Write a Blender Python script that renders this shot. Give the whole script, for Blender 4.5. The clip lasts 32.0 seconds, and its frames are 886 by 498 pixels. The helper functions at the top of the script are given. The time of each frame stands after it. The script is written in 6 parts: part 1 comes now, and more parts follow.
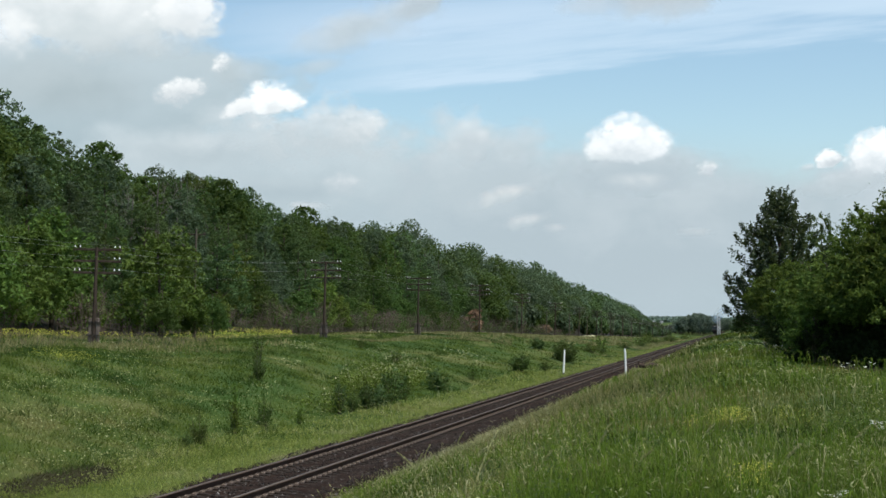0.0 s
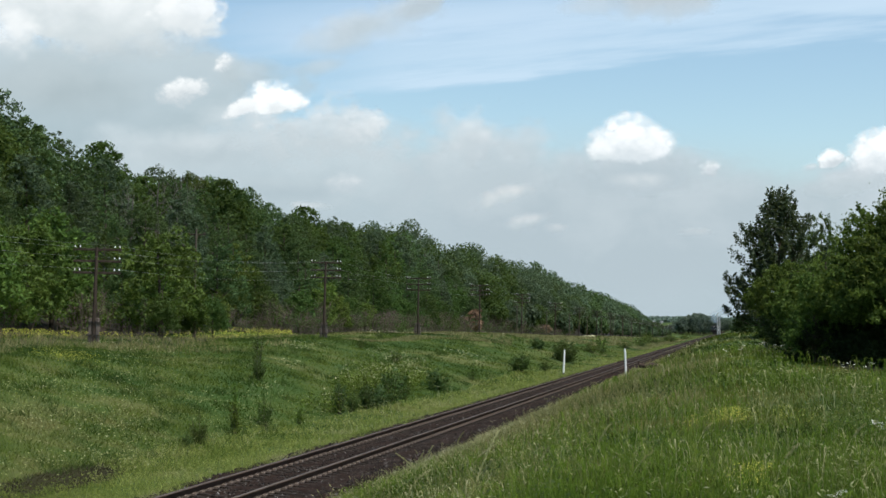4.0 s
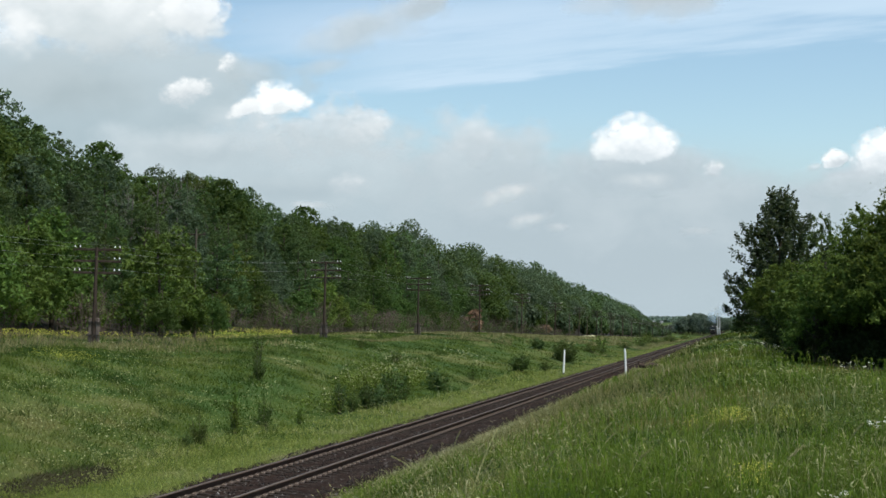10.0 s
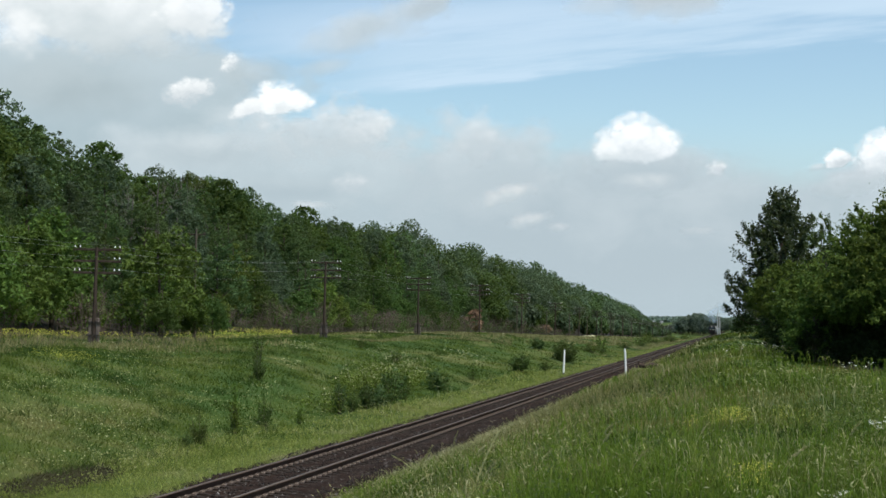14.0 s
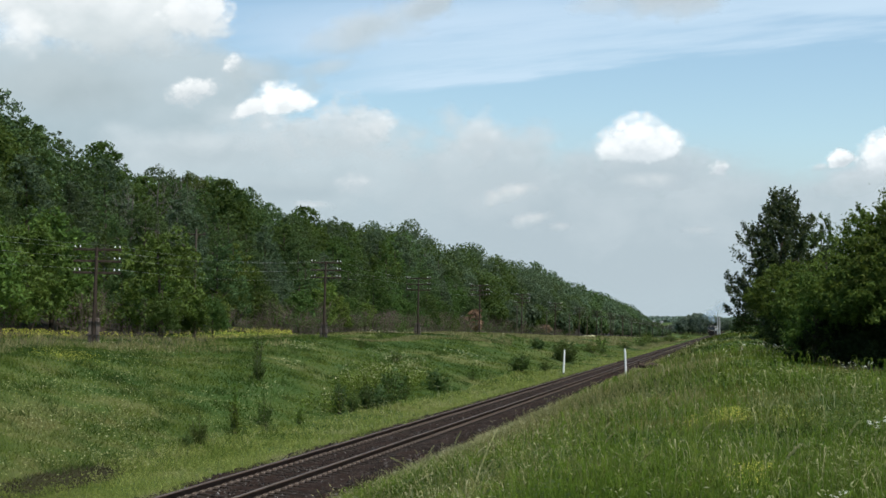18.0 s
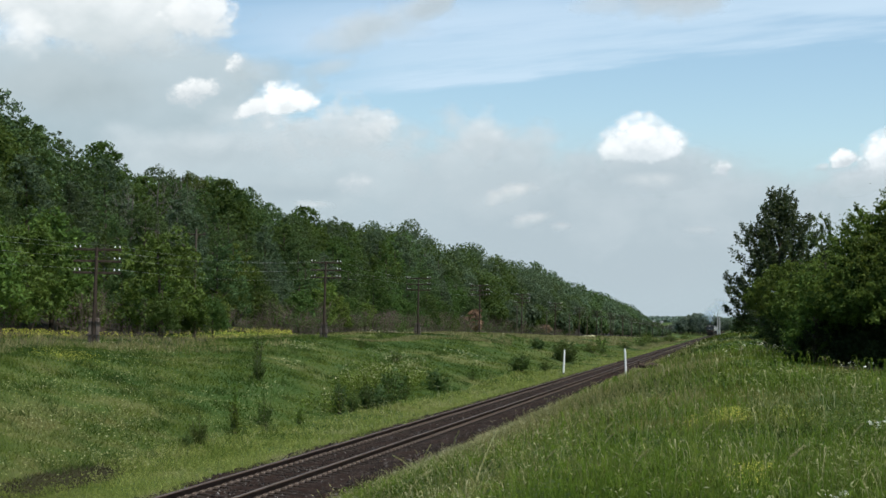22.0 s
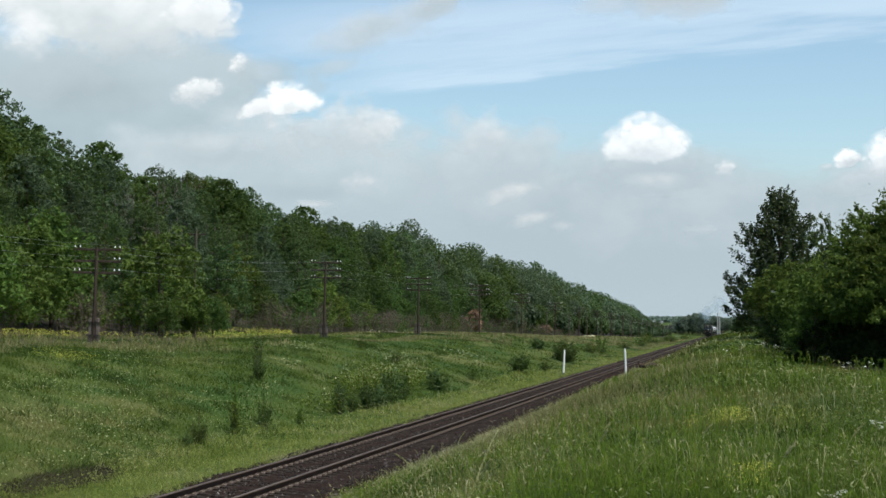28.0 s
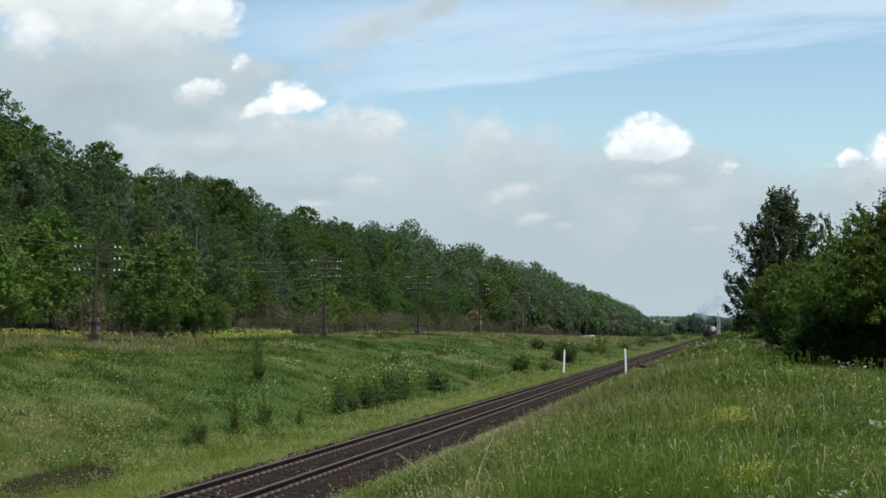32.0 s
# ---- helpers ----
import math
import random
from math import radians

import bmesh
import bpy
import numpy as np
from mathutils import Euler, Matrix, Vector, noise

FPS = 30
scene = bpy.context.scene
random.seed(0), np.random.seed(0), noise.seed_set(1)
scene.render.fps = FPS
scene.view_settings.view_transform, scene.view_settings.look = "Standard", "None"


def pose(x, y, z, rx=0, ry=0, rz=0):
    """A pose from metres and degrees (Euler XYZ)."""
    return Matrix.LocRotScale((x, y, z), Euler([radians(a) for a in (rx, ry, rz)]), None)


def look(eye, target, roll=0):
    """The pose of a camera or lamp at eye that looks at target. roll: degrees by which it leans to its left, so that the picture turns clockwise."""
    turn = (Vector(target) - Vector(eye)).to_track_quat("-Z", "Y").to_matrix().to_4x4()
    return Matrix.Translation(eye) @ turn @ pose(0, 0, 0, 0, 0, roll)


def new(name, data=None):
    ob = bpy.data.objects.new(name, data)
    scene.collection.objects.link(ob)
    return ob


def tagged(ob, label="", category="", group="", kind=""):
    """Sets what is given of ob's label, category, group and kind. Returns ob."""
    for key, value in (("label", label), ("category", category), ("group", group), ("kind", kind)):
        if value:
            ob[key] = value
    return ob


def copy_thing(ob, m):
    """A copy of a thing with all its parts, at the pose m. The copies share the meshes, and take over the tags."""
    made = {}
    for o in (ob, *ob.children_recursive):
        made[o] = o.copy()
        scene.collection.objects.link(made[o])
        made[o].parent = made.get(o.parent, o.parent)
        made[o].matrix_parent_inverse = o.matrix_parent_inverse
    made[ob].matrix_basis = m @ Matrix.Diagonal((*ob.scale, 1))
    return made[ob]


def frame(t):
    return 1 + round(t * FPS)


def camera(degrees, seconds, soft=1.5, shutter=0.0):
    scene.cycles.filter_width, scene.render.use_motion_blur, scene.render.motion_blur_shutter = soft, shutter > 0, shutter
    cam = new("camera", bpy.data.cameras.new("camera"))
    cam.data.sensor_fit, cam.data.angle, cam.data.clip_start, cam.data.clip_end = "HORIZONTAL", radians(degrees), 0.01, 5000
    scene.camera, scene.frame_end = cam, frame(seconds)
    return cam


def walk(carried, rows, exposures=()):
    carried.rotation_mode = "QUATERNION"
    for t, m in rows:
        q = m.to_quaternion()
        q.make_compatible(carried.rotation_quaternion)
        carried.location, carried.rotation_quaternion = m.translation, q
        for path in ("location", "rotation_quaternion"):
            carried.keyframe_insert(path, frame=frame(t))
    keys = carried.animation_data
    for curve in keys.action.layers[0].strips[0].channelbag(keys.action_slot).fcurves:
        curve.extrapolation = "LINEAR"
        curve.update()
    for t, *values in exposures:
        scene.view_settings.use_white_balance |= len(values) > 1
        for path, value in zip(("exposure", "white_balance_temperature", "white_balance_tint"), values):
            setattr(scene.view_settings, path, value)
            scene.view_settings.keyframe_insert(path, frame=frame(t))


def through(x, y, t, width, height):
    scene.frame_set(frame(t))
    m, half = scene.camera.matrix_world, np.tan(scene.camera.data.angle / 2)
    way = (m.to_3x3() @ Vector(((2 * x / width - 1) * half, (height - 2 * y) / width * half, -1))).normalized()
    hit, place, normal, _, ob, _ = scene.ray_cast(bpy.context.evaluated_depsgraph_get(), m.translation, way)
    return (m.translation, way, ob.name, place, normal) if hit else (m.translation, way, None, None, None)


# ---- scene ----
# ======================= camera =======================
EYE = 3.475                     # metres over the rail heads
cam = camera(31.28, 32.0, soft=1.6)
VIEW = pose(0, 0, EYE, 92.862, 0, 10.417)
walk(cam, [(0, VIEW), (32, VIEW)], exposures=[(0, 0.0), (32, 0.0)])

# ======================= world and sun =======================
SUN_TO = Vector((0.34, -0.22, 0.91)).normalized()
world = bpy.data.worlds.new("sky")
scene.world = world
world.use_nodes = True
wn = world.node_tree.nodes
wl = world.node_tree.links
sky = wn.new("ShaderNodeTexSky")
sky.sky_type = "NISHITA"
sky.sun_disc = False
sky.sun_elevation = math.asin(SUN_TO.z)
sky.sun_rotation = math.atan2(SUN_TO.x, SUN_TO.y)
sky.dust_density = 1.0
sky.ozone_density = 1.0
wn["Background"].inputs["Strength"].default_value = 0.15
sky_tint = wn.new("ShaderNodeMix")
sky_tint.data_type, sky_tint.blend_type = "RGBA", "MULTIPLY"
sky_tint.inputs[0].default_value = 1.0
sky_tint.inputs[7].default_value = (0.97, 1.045, 1.01, 1)
wl.new(sky.outputs[0], sky_tint.inputs[6])
wl.new(sky_tint.outputs[2], wn["Background"].inputs["Color"])
sun_data = bpy.data.lights.new("sun", "SUN")
sun_data.energy = 5.0
sun_data.angle = radians(0.6)
sun_data.color = (1.0, 0.95, 0.86)
sun = new("sun", sun_data)
sun.matrix_world = look((0, 0, 300), Vector((0, 0, 300)) - SUN_TO)

# ======================= helpers for this place =======================
TRACK_X = -10.78
# The plan is drawn foreshortened along the track; these turn its places into metres.
PLAN_ACROSS, PLAN_ALONG, PLAN_SHEAR = 1.0156, 1.3785, -0.1681
RAIL_X = TRACK_X * PLAN_ACROSS
RNG = np.random.default_rng(7)


def mesh_np(name, verts, faces, material=None, smooth=False):
    """A mesh from arrays: verts (n, 3) and faces, one array (m, 3 or 4) or a list of such arrays."""
    if not isinstance(faces, list):
        faces = [faces]
    me = bpy.data.meshes.new(name)
    verts = np.asarray(verts, np.float32)
    me.vertices.add(len(verts))
    me.vertices.foreach_set("co", verts.ravel())
    loops = np.concatenate([np.asarray(f, np.int32).ravel() for f in faces])
    sizes = np.concatenate([np.full(len(f), f.shape[1], np.int32) for f in faces])
    me.loops.add(len(loops))
    me.loops.foreach_set("vertex_index", loops)
    me.polygons.add(len(sizes))
    starts = np.concatenate([[0], np.cumsum(sizes)[:-1]]).astype(np.int32)
    me.polygons.foreach_set("loop_start", starts)
    if smooth:
        me.polygons.foreach_set("use_smooth", np.ones(len(sizes), bool))
    me.update(calc_edges=True)
    if material:
        me.materials.append(material)
    return me


def part(name, bm, material, parent, label=""):
    """Links a bmesh or a mesh as one mesh object under a thing or a part."""
    if isinstance(bm, bmesh.types.BMesh):
        me = bpy.data.meshes.new(name)
        bm.to_mesh(me)
        bm.free()
    else:
        me = bm
    if material and not me.materials:
        me.materials.append(material)
    ob = new(name, me)
    ob.parent = parent
    return tagged(ob, label) if label else ob


def thing(name, label, category, group="", kind="", m=None):
    ob = new(name)
    ob.empty_display_size = 0.2
    if m is not None:
        ob.matrix_world = m
    return tagged(ob, label, category, group, kind)


def box(bm, sx, sy, sz, at=(0, 0, 0), turn=(0, 0, 0), bevel=0.0):
    """Adds a box with its centre at `at`."""
    r = bmesh.ops.create_cube(bm, size=1.0, matrix=Matrix.LocRotScale(at, Euler([radians(a) for a in turn]), (sx, sy, sz)))
    if bevel:
        edges = list({e for v in r["verts"] for e in v.link_edges})
        bmesh.ops.bevel(bm, geom=edges, offset=bevel, segments=1, affect="EDGES")
    return bm


def cone(bm, r1, r2, depth, at=(0, 0, 0), turn=(0, 0, 0), sides=10):
    bmesh.ops.create_cone(bm, cap_ends=True, segments=sides, radius1=r1, radius2=r2, depth=depth,
                          matrix=Matrix.LocRotScale(at, Euler([radians(a) for a in turn]), None))
    return bm


def tube(points, radii, sides=6):
    """Vertices and quads of a tapered tube along points."""
    pts = np.asarray(points, float)
    n = len(pts)
    d = np.gradient(pts, axis=0)
    d /= np.linalg.norm(d, axis=1)[:, None] + 1e-9
    ref = np.where(np.abs(d[:, 2:3]) > 0.9, np.array([[1.0, 0, 0]]), np.array([[0, 0, 1.0]]))
    a = np.cross(d, ref)
    a /= np.linalg.norm(a, axis=1)[:, None] + 1e-9
    b = np.cross(d, a)
    ang = np.arange(sides) * 2 * np.pi / sides
    ring = a[:, None] * np.cos(ang)[None, :, None] + b[:, None] * np.sin(ang)[None, :, None]
    v = (pts[:, None] + ring * np.asarray(radii)[:, None, None]).reshape(-1, 3)
    i = np.arange(n - 1)[:, None] * sides
    j = np.arange(sides)[None]
    k = (j + 1) % sides
    f = np.stack([i + j, i + k, i + sides + k, i + sides + j], -1).reshape(-1, 4)
    return v, f


def joined(pieces):
    """Joins (verts, quads) pieces into one."""
    vs, fs, o = [], [], 0
    for v, f in pieces:
        vs.append(v)
        fs.append(f + o)
        o += len(v)
    return np.concatenate(vs), np.concatenate(fs)


def spot(x, y):
    """Metres across and along the track from a place on the plan."""
    return x * PLAN_ACROSS, y * PLAN_ALONG + x * PLAN_SHEAR


def ground_points(x, y, up=0.0):
    """Points on the ground, or `up` metres over it, from places on the plan."""
    return np.stack([*spot(x, y), ground_z(x, y) + up], -1)


def smooth01(a, b, x):
    t = np.clip((x - a) / (b - a), 0, 1)
    return t * t * (3 - 2 * t)


def lumps(x, y):
    """Gentle unevenness made of a few waves, in -1..1."""
    return (np.sin(x * 0.9 + 1.3 * np.sin(y * 0.31)) * np.sin(y * 0.47 + 0.8 * np.sin(x * 0.37)) * 0.5
            + np.sin(x * 0.23 + 2.0) * np.sin(y * 0.17 + 1.0) * 0.5)


SECTION_X = [-400, -200, -90, -70, -58, -48, -36.4, -31, -27, -20, -17, -15.2, -13.9, -13.1, -8.6, -7.8, -5, -2, 0, 4, 12, 60, 300]
SECTION_Z = [14, 12, 9.5, 7.0, 4.6, 3.0, 2.6, 2.45, 1.9, 0.45, -0.3, -0.5, -0.5, -0.45, -0.45, -0.2, 0.85, 1.55, 1.75, 1.9, 2.0, 2.5, 4]


def ground_z(x, y):
    x = np.asarray(x, float)
    y = np.asarray(y, float)
    z = np.interp(x, SECTION_X, SECTION_Z)
    off = np.abs(x - TRACK_X)
    # the wooded rise ends where the wood ends
    z = np.where(x < -40, 2.8 + (z - 2.8) * (1 - smooth01(650, 1000, y)), z)
    # the near bank climbs away from the camera
    z = z + 1.15 * smooth01(15, 95, y) * smooth01(-7.5, -0.3, x) * (1 - smooth01(98, 215, y) * 0.9)
    z = z + 0.13 * lumps(x, y) * smooth01(2.6, 5.0, off)
    z = z + 0.35 * lumps(x * 0.3 + 5, y * 0.22) * smooth01(6, 16, off)
    z = z + 0.09 * np.sin(x * 0.62 + y * 0.19 + np.sin(y * 0.11)) * smooth01(-17, -21, x) * smooth01(-38, -33, x)
    # the level across the track falls away with the distance
    z = z - 0.0095 * np.clip(y - 140, 0, 560) * smooth01(-14, -25, x) * (1 - smooth01(900, 1400, y))
    # far hills
    r = np.hypot(x, y)
    z = z + smooth01(1100, 3050, r) * (14 + 3.0 * np.sin(x * 0.0021 + 1) + 6 * np.sin(x * 0.006 + y * 0.001))
    return z


# ======================= materials =======================
def material(name, rough=0.8, metal=0.0, spec=0.3):
    m = bpy.data.materials.new(name)
    m.use_nodes = True
    nt = m.node_tree
    b = nt.nodes["Principled BSDF"]
    b.inputs["Roughness"].default_value = rough
    b.inputs["Metallic"].default_value = metal
    b.inputs["Specular IOR Level"].default_value = spec
    return m, nt, b


def node(nt, kind, **inputs):
    n = nt.nodes.new(kind)
    for k, v in inputs.items():
        n.inputs[k.replace("_", " ")].default_value = v
    return n


def ramp(nt, fac, stops):
    r = nt.nodes.new("ShaderNodeValToRGB")
    el = r.color_ramp.elements
    while len(el) < len(stops):
        el.new(0.5)
    for e, (p, c) in zip(el, stops):
        e.position = p
        e.color = (*c, 1)
    nt.links.new(fac, r.inputs[0])
    return r.outputs[0]


def mixed(nt, fac, a, b, mode="MIX"):
    n = nt.nodes.new("ShaderNodeMix")
    n.data_type = "RGBA"
    n.blend_type = mode
    for sock, v in ((n.inputs[0], fac), (n.inputs[6], a), (n.inputs[7], b)):
        if isinstance(v, bpy.types.NodeSocket):
            nt.links.new(v, sock)
        elif isinstance(v, tuple):
            sock.default_value = (*v, 1)
        else:
            sock.default_value = v
    return n.outputs[2]


def calc(nt, op, a, b=0.0, c=0.0, clamp=False):
    n = nt.nodes.new("ShaderNodeMath")
    n.operation = op
    n.use_clamp = clamp
    for sock, v in zip(n.inputs, (a, b, c)):
        if isinstance(v, bpy.types.NodeSocket):
            nt.links.new(v, sock)
        else:
            sock.default_value = v
    return n.outputs[0]


def place(nt, what="Object"):
    return nt.nodes.new("ShaderNodeTexCoord").outputs[what]


def world_place(nt):
    return nt.nodes.new("ShaderNodeNewGeometry").outputs["Position"]


def grain(nt, vec, scale, detail=4.0, rough=0.55, stretch=None):
    if stretch:
        mp = nt.nodes.new("ShaderNodeMapping")
        mp.inputs["Scale"].default_value = stretch
        nt.links.new(vec, mp.inputs[0])
        vec = mp.outputs[0]
    n = node(nt, "ShaderNodeTexNoise", Scale=scale, Detail=detail, Roughness=rough)
    nt.links.new(vec, n.inputs["Vector"])
    return n.outputs["Fac"]


def relief(nt, b, height, strength, distance=0.02):
    n = node(nt, "ShaderNodeBump", Strength=strength, Distance=distance)
    nt.links.new(height, n.inputs["Height"])
    nt.links.new(n.outputs[0], b.inputs["Normal"])


def surface(name, dark, mid, light, scale, rough=0.85, metal=0.0, bump=0.3, fine=8.0, stretch=None, spec=0.3, distance=0.02):
    """A weathered plain surface: three tones at two scales, with relief."""
    m, nt, b = material(name, rough, metal, spec)
    vec = place(nt)
    big = grain(nt, vec, scale, 5, 0.6, stretch)
    small = grain(nt, vec, scale * fine, 3, 0.6, stretch)
    f = calc(nt, "ADD", calc(nt, "MULTIPLY", big, 0.65), calc(nt, "MULTIPLY", small, 0.35))
    col = ramp(nt, f, [(0.3, dark), (0.5, mid), (0.72, light)])
    nt.links.new(col, b.inputs["Base Color"])
    relief(nt, b, f, bump, distance)
    return m


def leaf_material(name, low, high, warm, through=0.35, patch=0.25, gloss=0.12, vary=0.40):
    """Leaves: a tone for each leaf, patches on the crown, a tone for each tree, light coming through."""
    m, nt, b = material(name, 0.55, 0.0, gloss)
    geo = nt.nodes.new("ShaderNodeNewGeometry")
    info = nt.nodes.new("ShaderNodeObjectInfo")
    col = ramp(nt, geo.outputs["Random Per Island"], [(0.0, tuple(c * 0.62 for c in low)), (0.45, low), (0.8, high), (1.0, tuple(c * 1.3 for c in warm))])
    big = grain(nt, geo.outputs["Position"], patch, 2)
    col = mixed(nt, calc(nt, "MULTIPLY", calc(nt, "SUBTRACT", big, 0.42, clamp=True), 2.2, clamp=True), col, warm)
    hue = node(nt, "ShaderNodeHueSaturation")
    nt.links.new(col, hue.inputs["Color"])
    nt.links.new(calc(nt, "ADD", 0.94 - vary / 2, calc(nt, "MULTIPLY", info.outputs["Random"], vary)), hue.inputs["Value"])
    nt.links.new(calc(nt, "ADD", 0.485, calc(nt, "MULTIPLY", info.outputs["Random"], 0.03)), hue.inputs["Hue"])
    nt.links.new(hue.outputs[0], b.inputs["Base Color"])
    tr = nt.nodes.new("ShaderNodeBsdfTranslucent")
    nt.links.new(mixed(nt, 0.5, hue.outputs[0], (0.12, 0.16, 0.02)), tr.inputs[0])
    mx = nt.nodes.new("ShaderNodeMixShader")
    mx.inputs[0].default_value = through
    nt.links.new(b.outputs[0], mx.inputs[1])
    nt.links.new(tr.outputs[0], mx.inputs[2])
    nt.links.new(mx.outputs[0], nt.nodes["Material Output"].inputs[0])
    return m


def grass_material(name, tones, dry, patch_scale=0.12, dry_from=0.53, through=0.5, deep=1.0):
    """Grass blades: a tone for each blade, fresh and dry patches over the meadow."""
    m, nt, b = material(name, 0.7, 0.0, 0.06)
    geo = nt.nodes.new("ShaderNodeNewGeometry")
    col = ramp(nt, geo.outputs["Random Per Island"], [(0.0, tones[0]), (0.5, tones[1]), (1.0, tones[2])])
    p1 = grain(nt, geo.outputs["Position"], patch_scale, 4, 0.6)
    p2 = grain(nt, geo.outputs["Position"], patch_scale * 4.3, 3, 0.6)
    f = calc(nt, "ADD", calc(nt, "MULTIPLY", p1, 0.6), calc(nt, "MULTIPLY", p2, 0.4))
    col = mixed(nt, calc(nt, "MULTIPLY", calc(nt, "SUBTRACT", f, dry_from, clamp=True), 9.0, clamp=True), col, dry)
    col = mixed(nt, calc(nt, "MULTIPLY", calc(nt, "SUBTRACT", 0.505, f, clamp=True), 13.0, clamp=True), col, tuple(c * deep for c in tones[0]))
    nt.links.new(col, b.inputs["Base Color"])
    tr = nt.nodes.new("ShaderNodeBsdfTranslucent")
    nt.links.new(col, tr.inputs[0])
    mx = nt.nodes.new("ShaderNodeMixShader")
    mx.inputs[0].default_value = through
    nt.links.new(b.outputs[0], mx.inputs[1])
    nt.links.new(tr.outputs[0], mx.inputs[2])
    nt.links.new(mx.outputs[0], nt.nodes["Material Output"].inputs[0])
    return m


def ground_material():
    m, nt, b = material("meadow_soil", 0.95, 0.0, 0.1)
    vec = world_place(nt)
    big = grain(nt, vec, 0.06, 5, 0.6)
    mid = grain(nt, vec, 0.7, 5, 0.65)
    fine = grain(nt, vec, 9.0, 4, 0.7)
    f = calc(nt, "ADD", calc(nt, "MULTIPLY", big, 0.35), calc(nt, "ADD", calc(nt, "MULTIPLY", mid, 0.35), calc(nt, "MULTIPLY", fine, 0.3)))
    col = ramp(nt, f, [(0.34, (0.022, 0.043, 0.008)), (0.46, (0.038, 0.065, 0.012)), (0.54, (0.053, 0.078, 0.016)), (0.64, (0.10, 0.098, 0.036))])
    # the same lush and dry patches as the grass that grows there
    q = calc(nt, "ADD", calc(nt, "MULTIPLY", grain(nt, vec, 0.075, 4, 0.6), 0.6), calc(nt, "MULTIPLY", grain(nt, vec, 0.075 * 4.3, 3, 0.6), 0.4))
    col = mixed(nt, calc(nt, "MULTIPLY", calc(nt, "SUBTRACT", q, 0.53, clamp=True), 7.0, clamp=True), col, (0.115, 0.112, 0.042))
    col = mixed(nt, calc(nt, "MULTIPLY", calc(nt, "SUBTRACT", 0.505, q, clamp=True), 10.0, clamp=True), col, (0.028, 0.058, 0.010))
    nt.links.new(col, b.inputs["Base Color"])
    relief(nt, b, f, 0.5, 0.12)
    return m


M_GROUND = ground_material()
M_BALLAST = surface("ballast_stone", (0.0085, 0.0054, 0.0042), (0.0195, 0.0122, 0.0092), (0.049, 0.033, 0.0255), 3.0, 1.0, bump=1.0, fine=9, distance=0.06, spec=0.05)
M_CONCRETE = surface("sleeper_concrete", (0.013, 0.010, 0.008), (0.024, 0.0185, 0.015), (0.045, 0.036, 0.030), 2.0, 0.95, spec=0.1)
M_RAIL = surface("rail_rust", (0.056, 0.036, 0.025), (0.085, 0.055, 0.039), (0.12, 0.081, 0.060), 3.0, 0.95, 0.0, stretch=(4, 0.4, 4))
M_RAILHEAD = surface("rail_head", (0.046, 0.037, 0.030), (0.078, 0.063, 0.052), (0.12, 0.100, 0.085), 2.0, 0.7, 0.0, bump=0.05, stretch=(6, 0.2, 1))
M_FASTENER = surface("fastener_rust", (0.075, 0.055, 0.042), (0.138, 0.105, 0.083), (0.22, 0.17, 0.14), 12.0, 0.85, 0.0)
M_RAIL_FOOT = surface("dark_foot_steel", (0.032, 0.024, 0.019), (0.058, 0.043, 0.034), (0.092, 0.068, 0.054), 6.0, 0.8, 0.0)
M_POLE = surface("weathered_pole_wood", (0.026, 0.019, 0.015), (0.055, 0.041, 0.032), (0.10, 0.078, 0.062), 2.0, 0.95, stretch=(8, 8, 0.6), bump=0.5, spec=0.1)
M_POLE_PALE = surface("pale_pole_wood", (0.05, 0.042, 0.032), (0.095, 0.082, 0.062), (0.15, 0.13, 0.10), 2.0, 0.95, stretch=(8, 8, 0.6), bump=0.5, spec=0.1)
M_STUB = surface("old_concrete", (0.070, 0.055, 0.046), (0.125, 0.10, 0.085), (0.19, 0.155, 0.135), 2.5, 0.9, bump=0.4)
M_IRON = surface("dark_iron", (0.02, 0.018, 0.017), (0.045, 0.04, 0.036), (0.08, 0.07, 0.06), 5.0, 0.6, 0.5)
M_CERAMIC = surface("white_porcelain", (0.72, 0.72, 0.70), (0.82, 0.82, 0.80), (0.88, 0.88, 0.86), 8.0, 0.2, bump=0.0, spec=0.6)
M_WHITE = surface("white_post_paint", (0.82, 0.82, 0.80), (0.88, 0.88, 0.86), (0.91, 0.91, 0.90), 3.0, 0.6, bump=0.1)
M_BLACK = surface("black_post_paint", (0.02, 0.02, 0.02), (0.035, 0.035, 0.035), (0.06, 0.06, 0.06), 3.0, 0.6, bump=0.1)
M_BARK = surface("bark", (0.030, 0.024, 0.018), (0.070, 0.056, 0.042), (0.13, 0.11, 0.085), 3.0, 0.95, stretch=(4, 4, 0.7), bump=0.8)
M_TWIG = surface("dry_twigs", (0.060, 0.045, 0.037), (0.115, 0.088, 0.072), (0.18, 0.142, 0.118), 4.0, 0.95)
M_LEAF = leaf_material("forest_leaves", (0.044, 0.088, 0.021), (0.064, 0.120, 0.029), (0.086, 0.142, 0.036))
M_LEAF_DEEP = leaf_material("deep_green_leaves", (0.048, 0.092, 0.033), (0.068, 0.122, 0.044), (0.090, 0.140, 0.048))
M_LEAF_OLIVE = leaf_material("olive_leaves", (0.051, 0.087, 0.018), (0.072, 0.115, 0.024), (0.094, 0.136, 0.030))
# Distance haze is put into the next three leaf colours: paler and bluer.
M_LEAF_VALLEY = leaf_material("valley_haze_leaves", (0.105, 0.148, 0.125), (0.135, 0.182, 0.152), (0.155, 0.20, 0.162), patch=0.02)
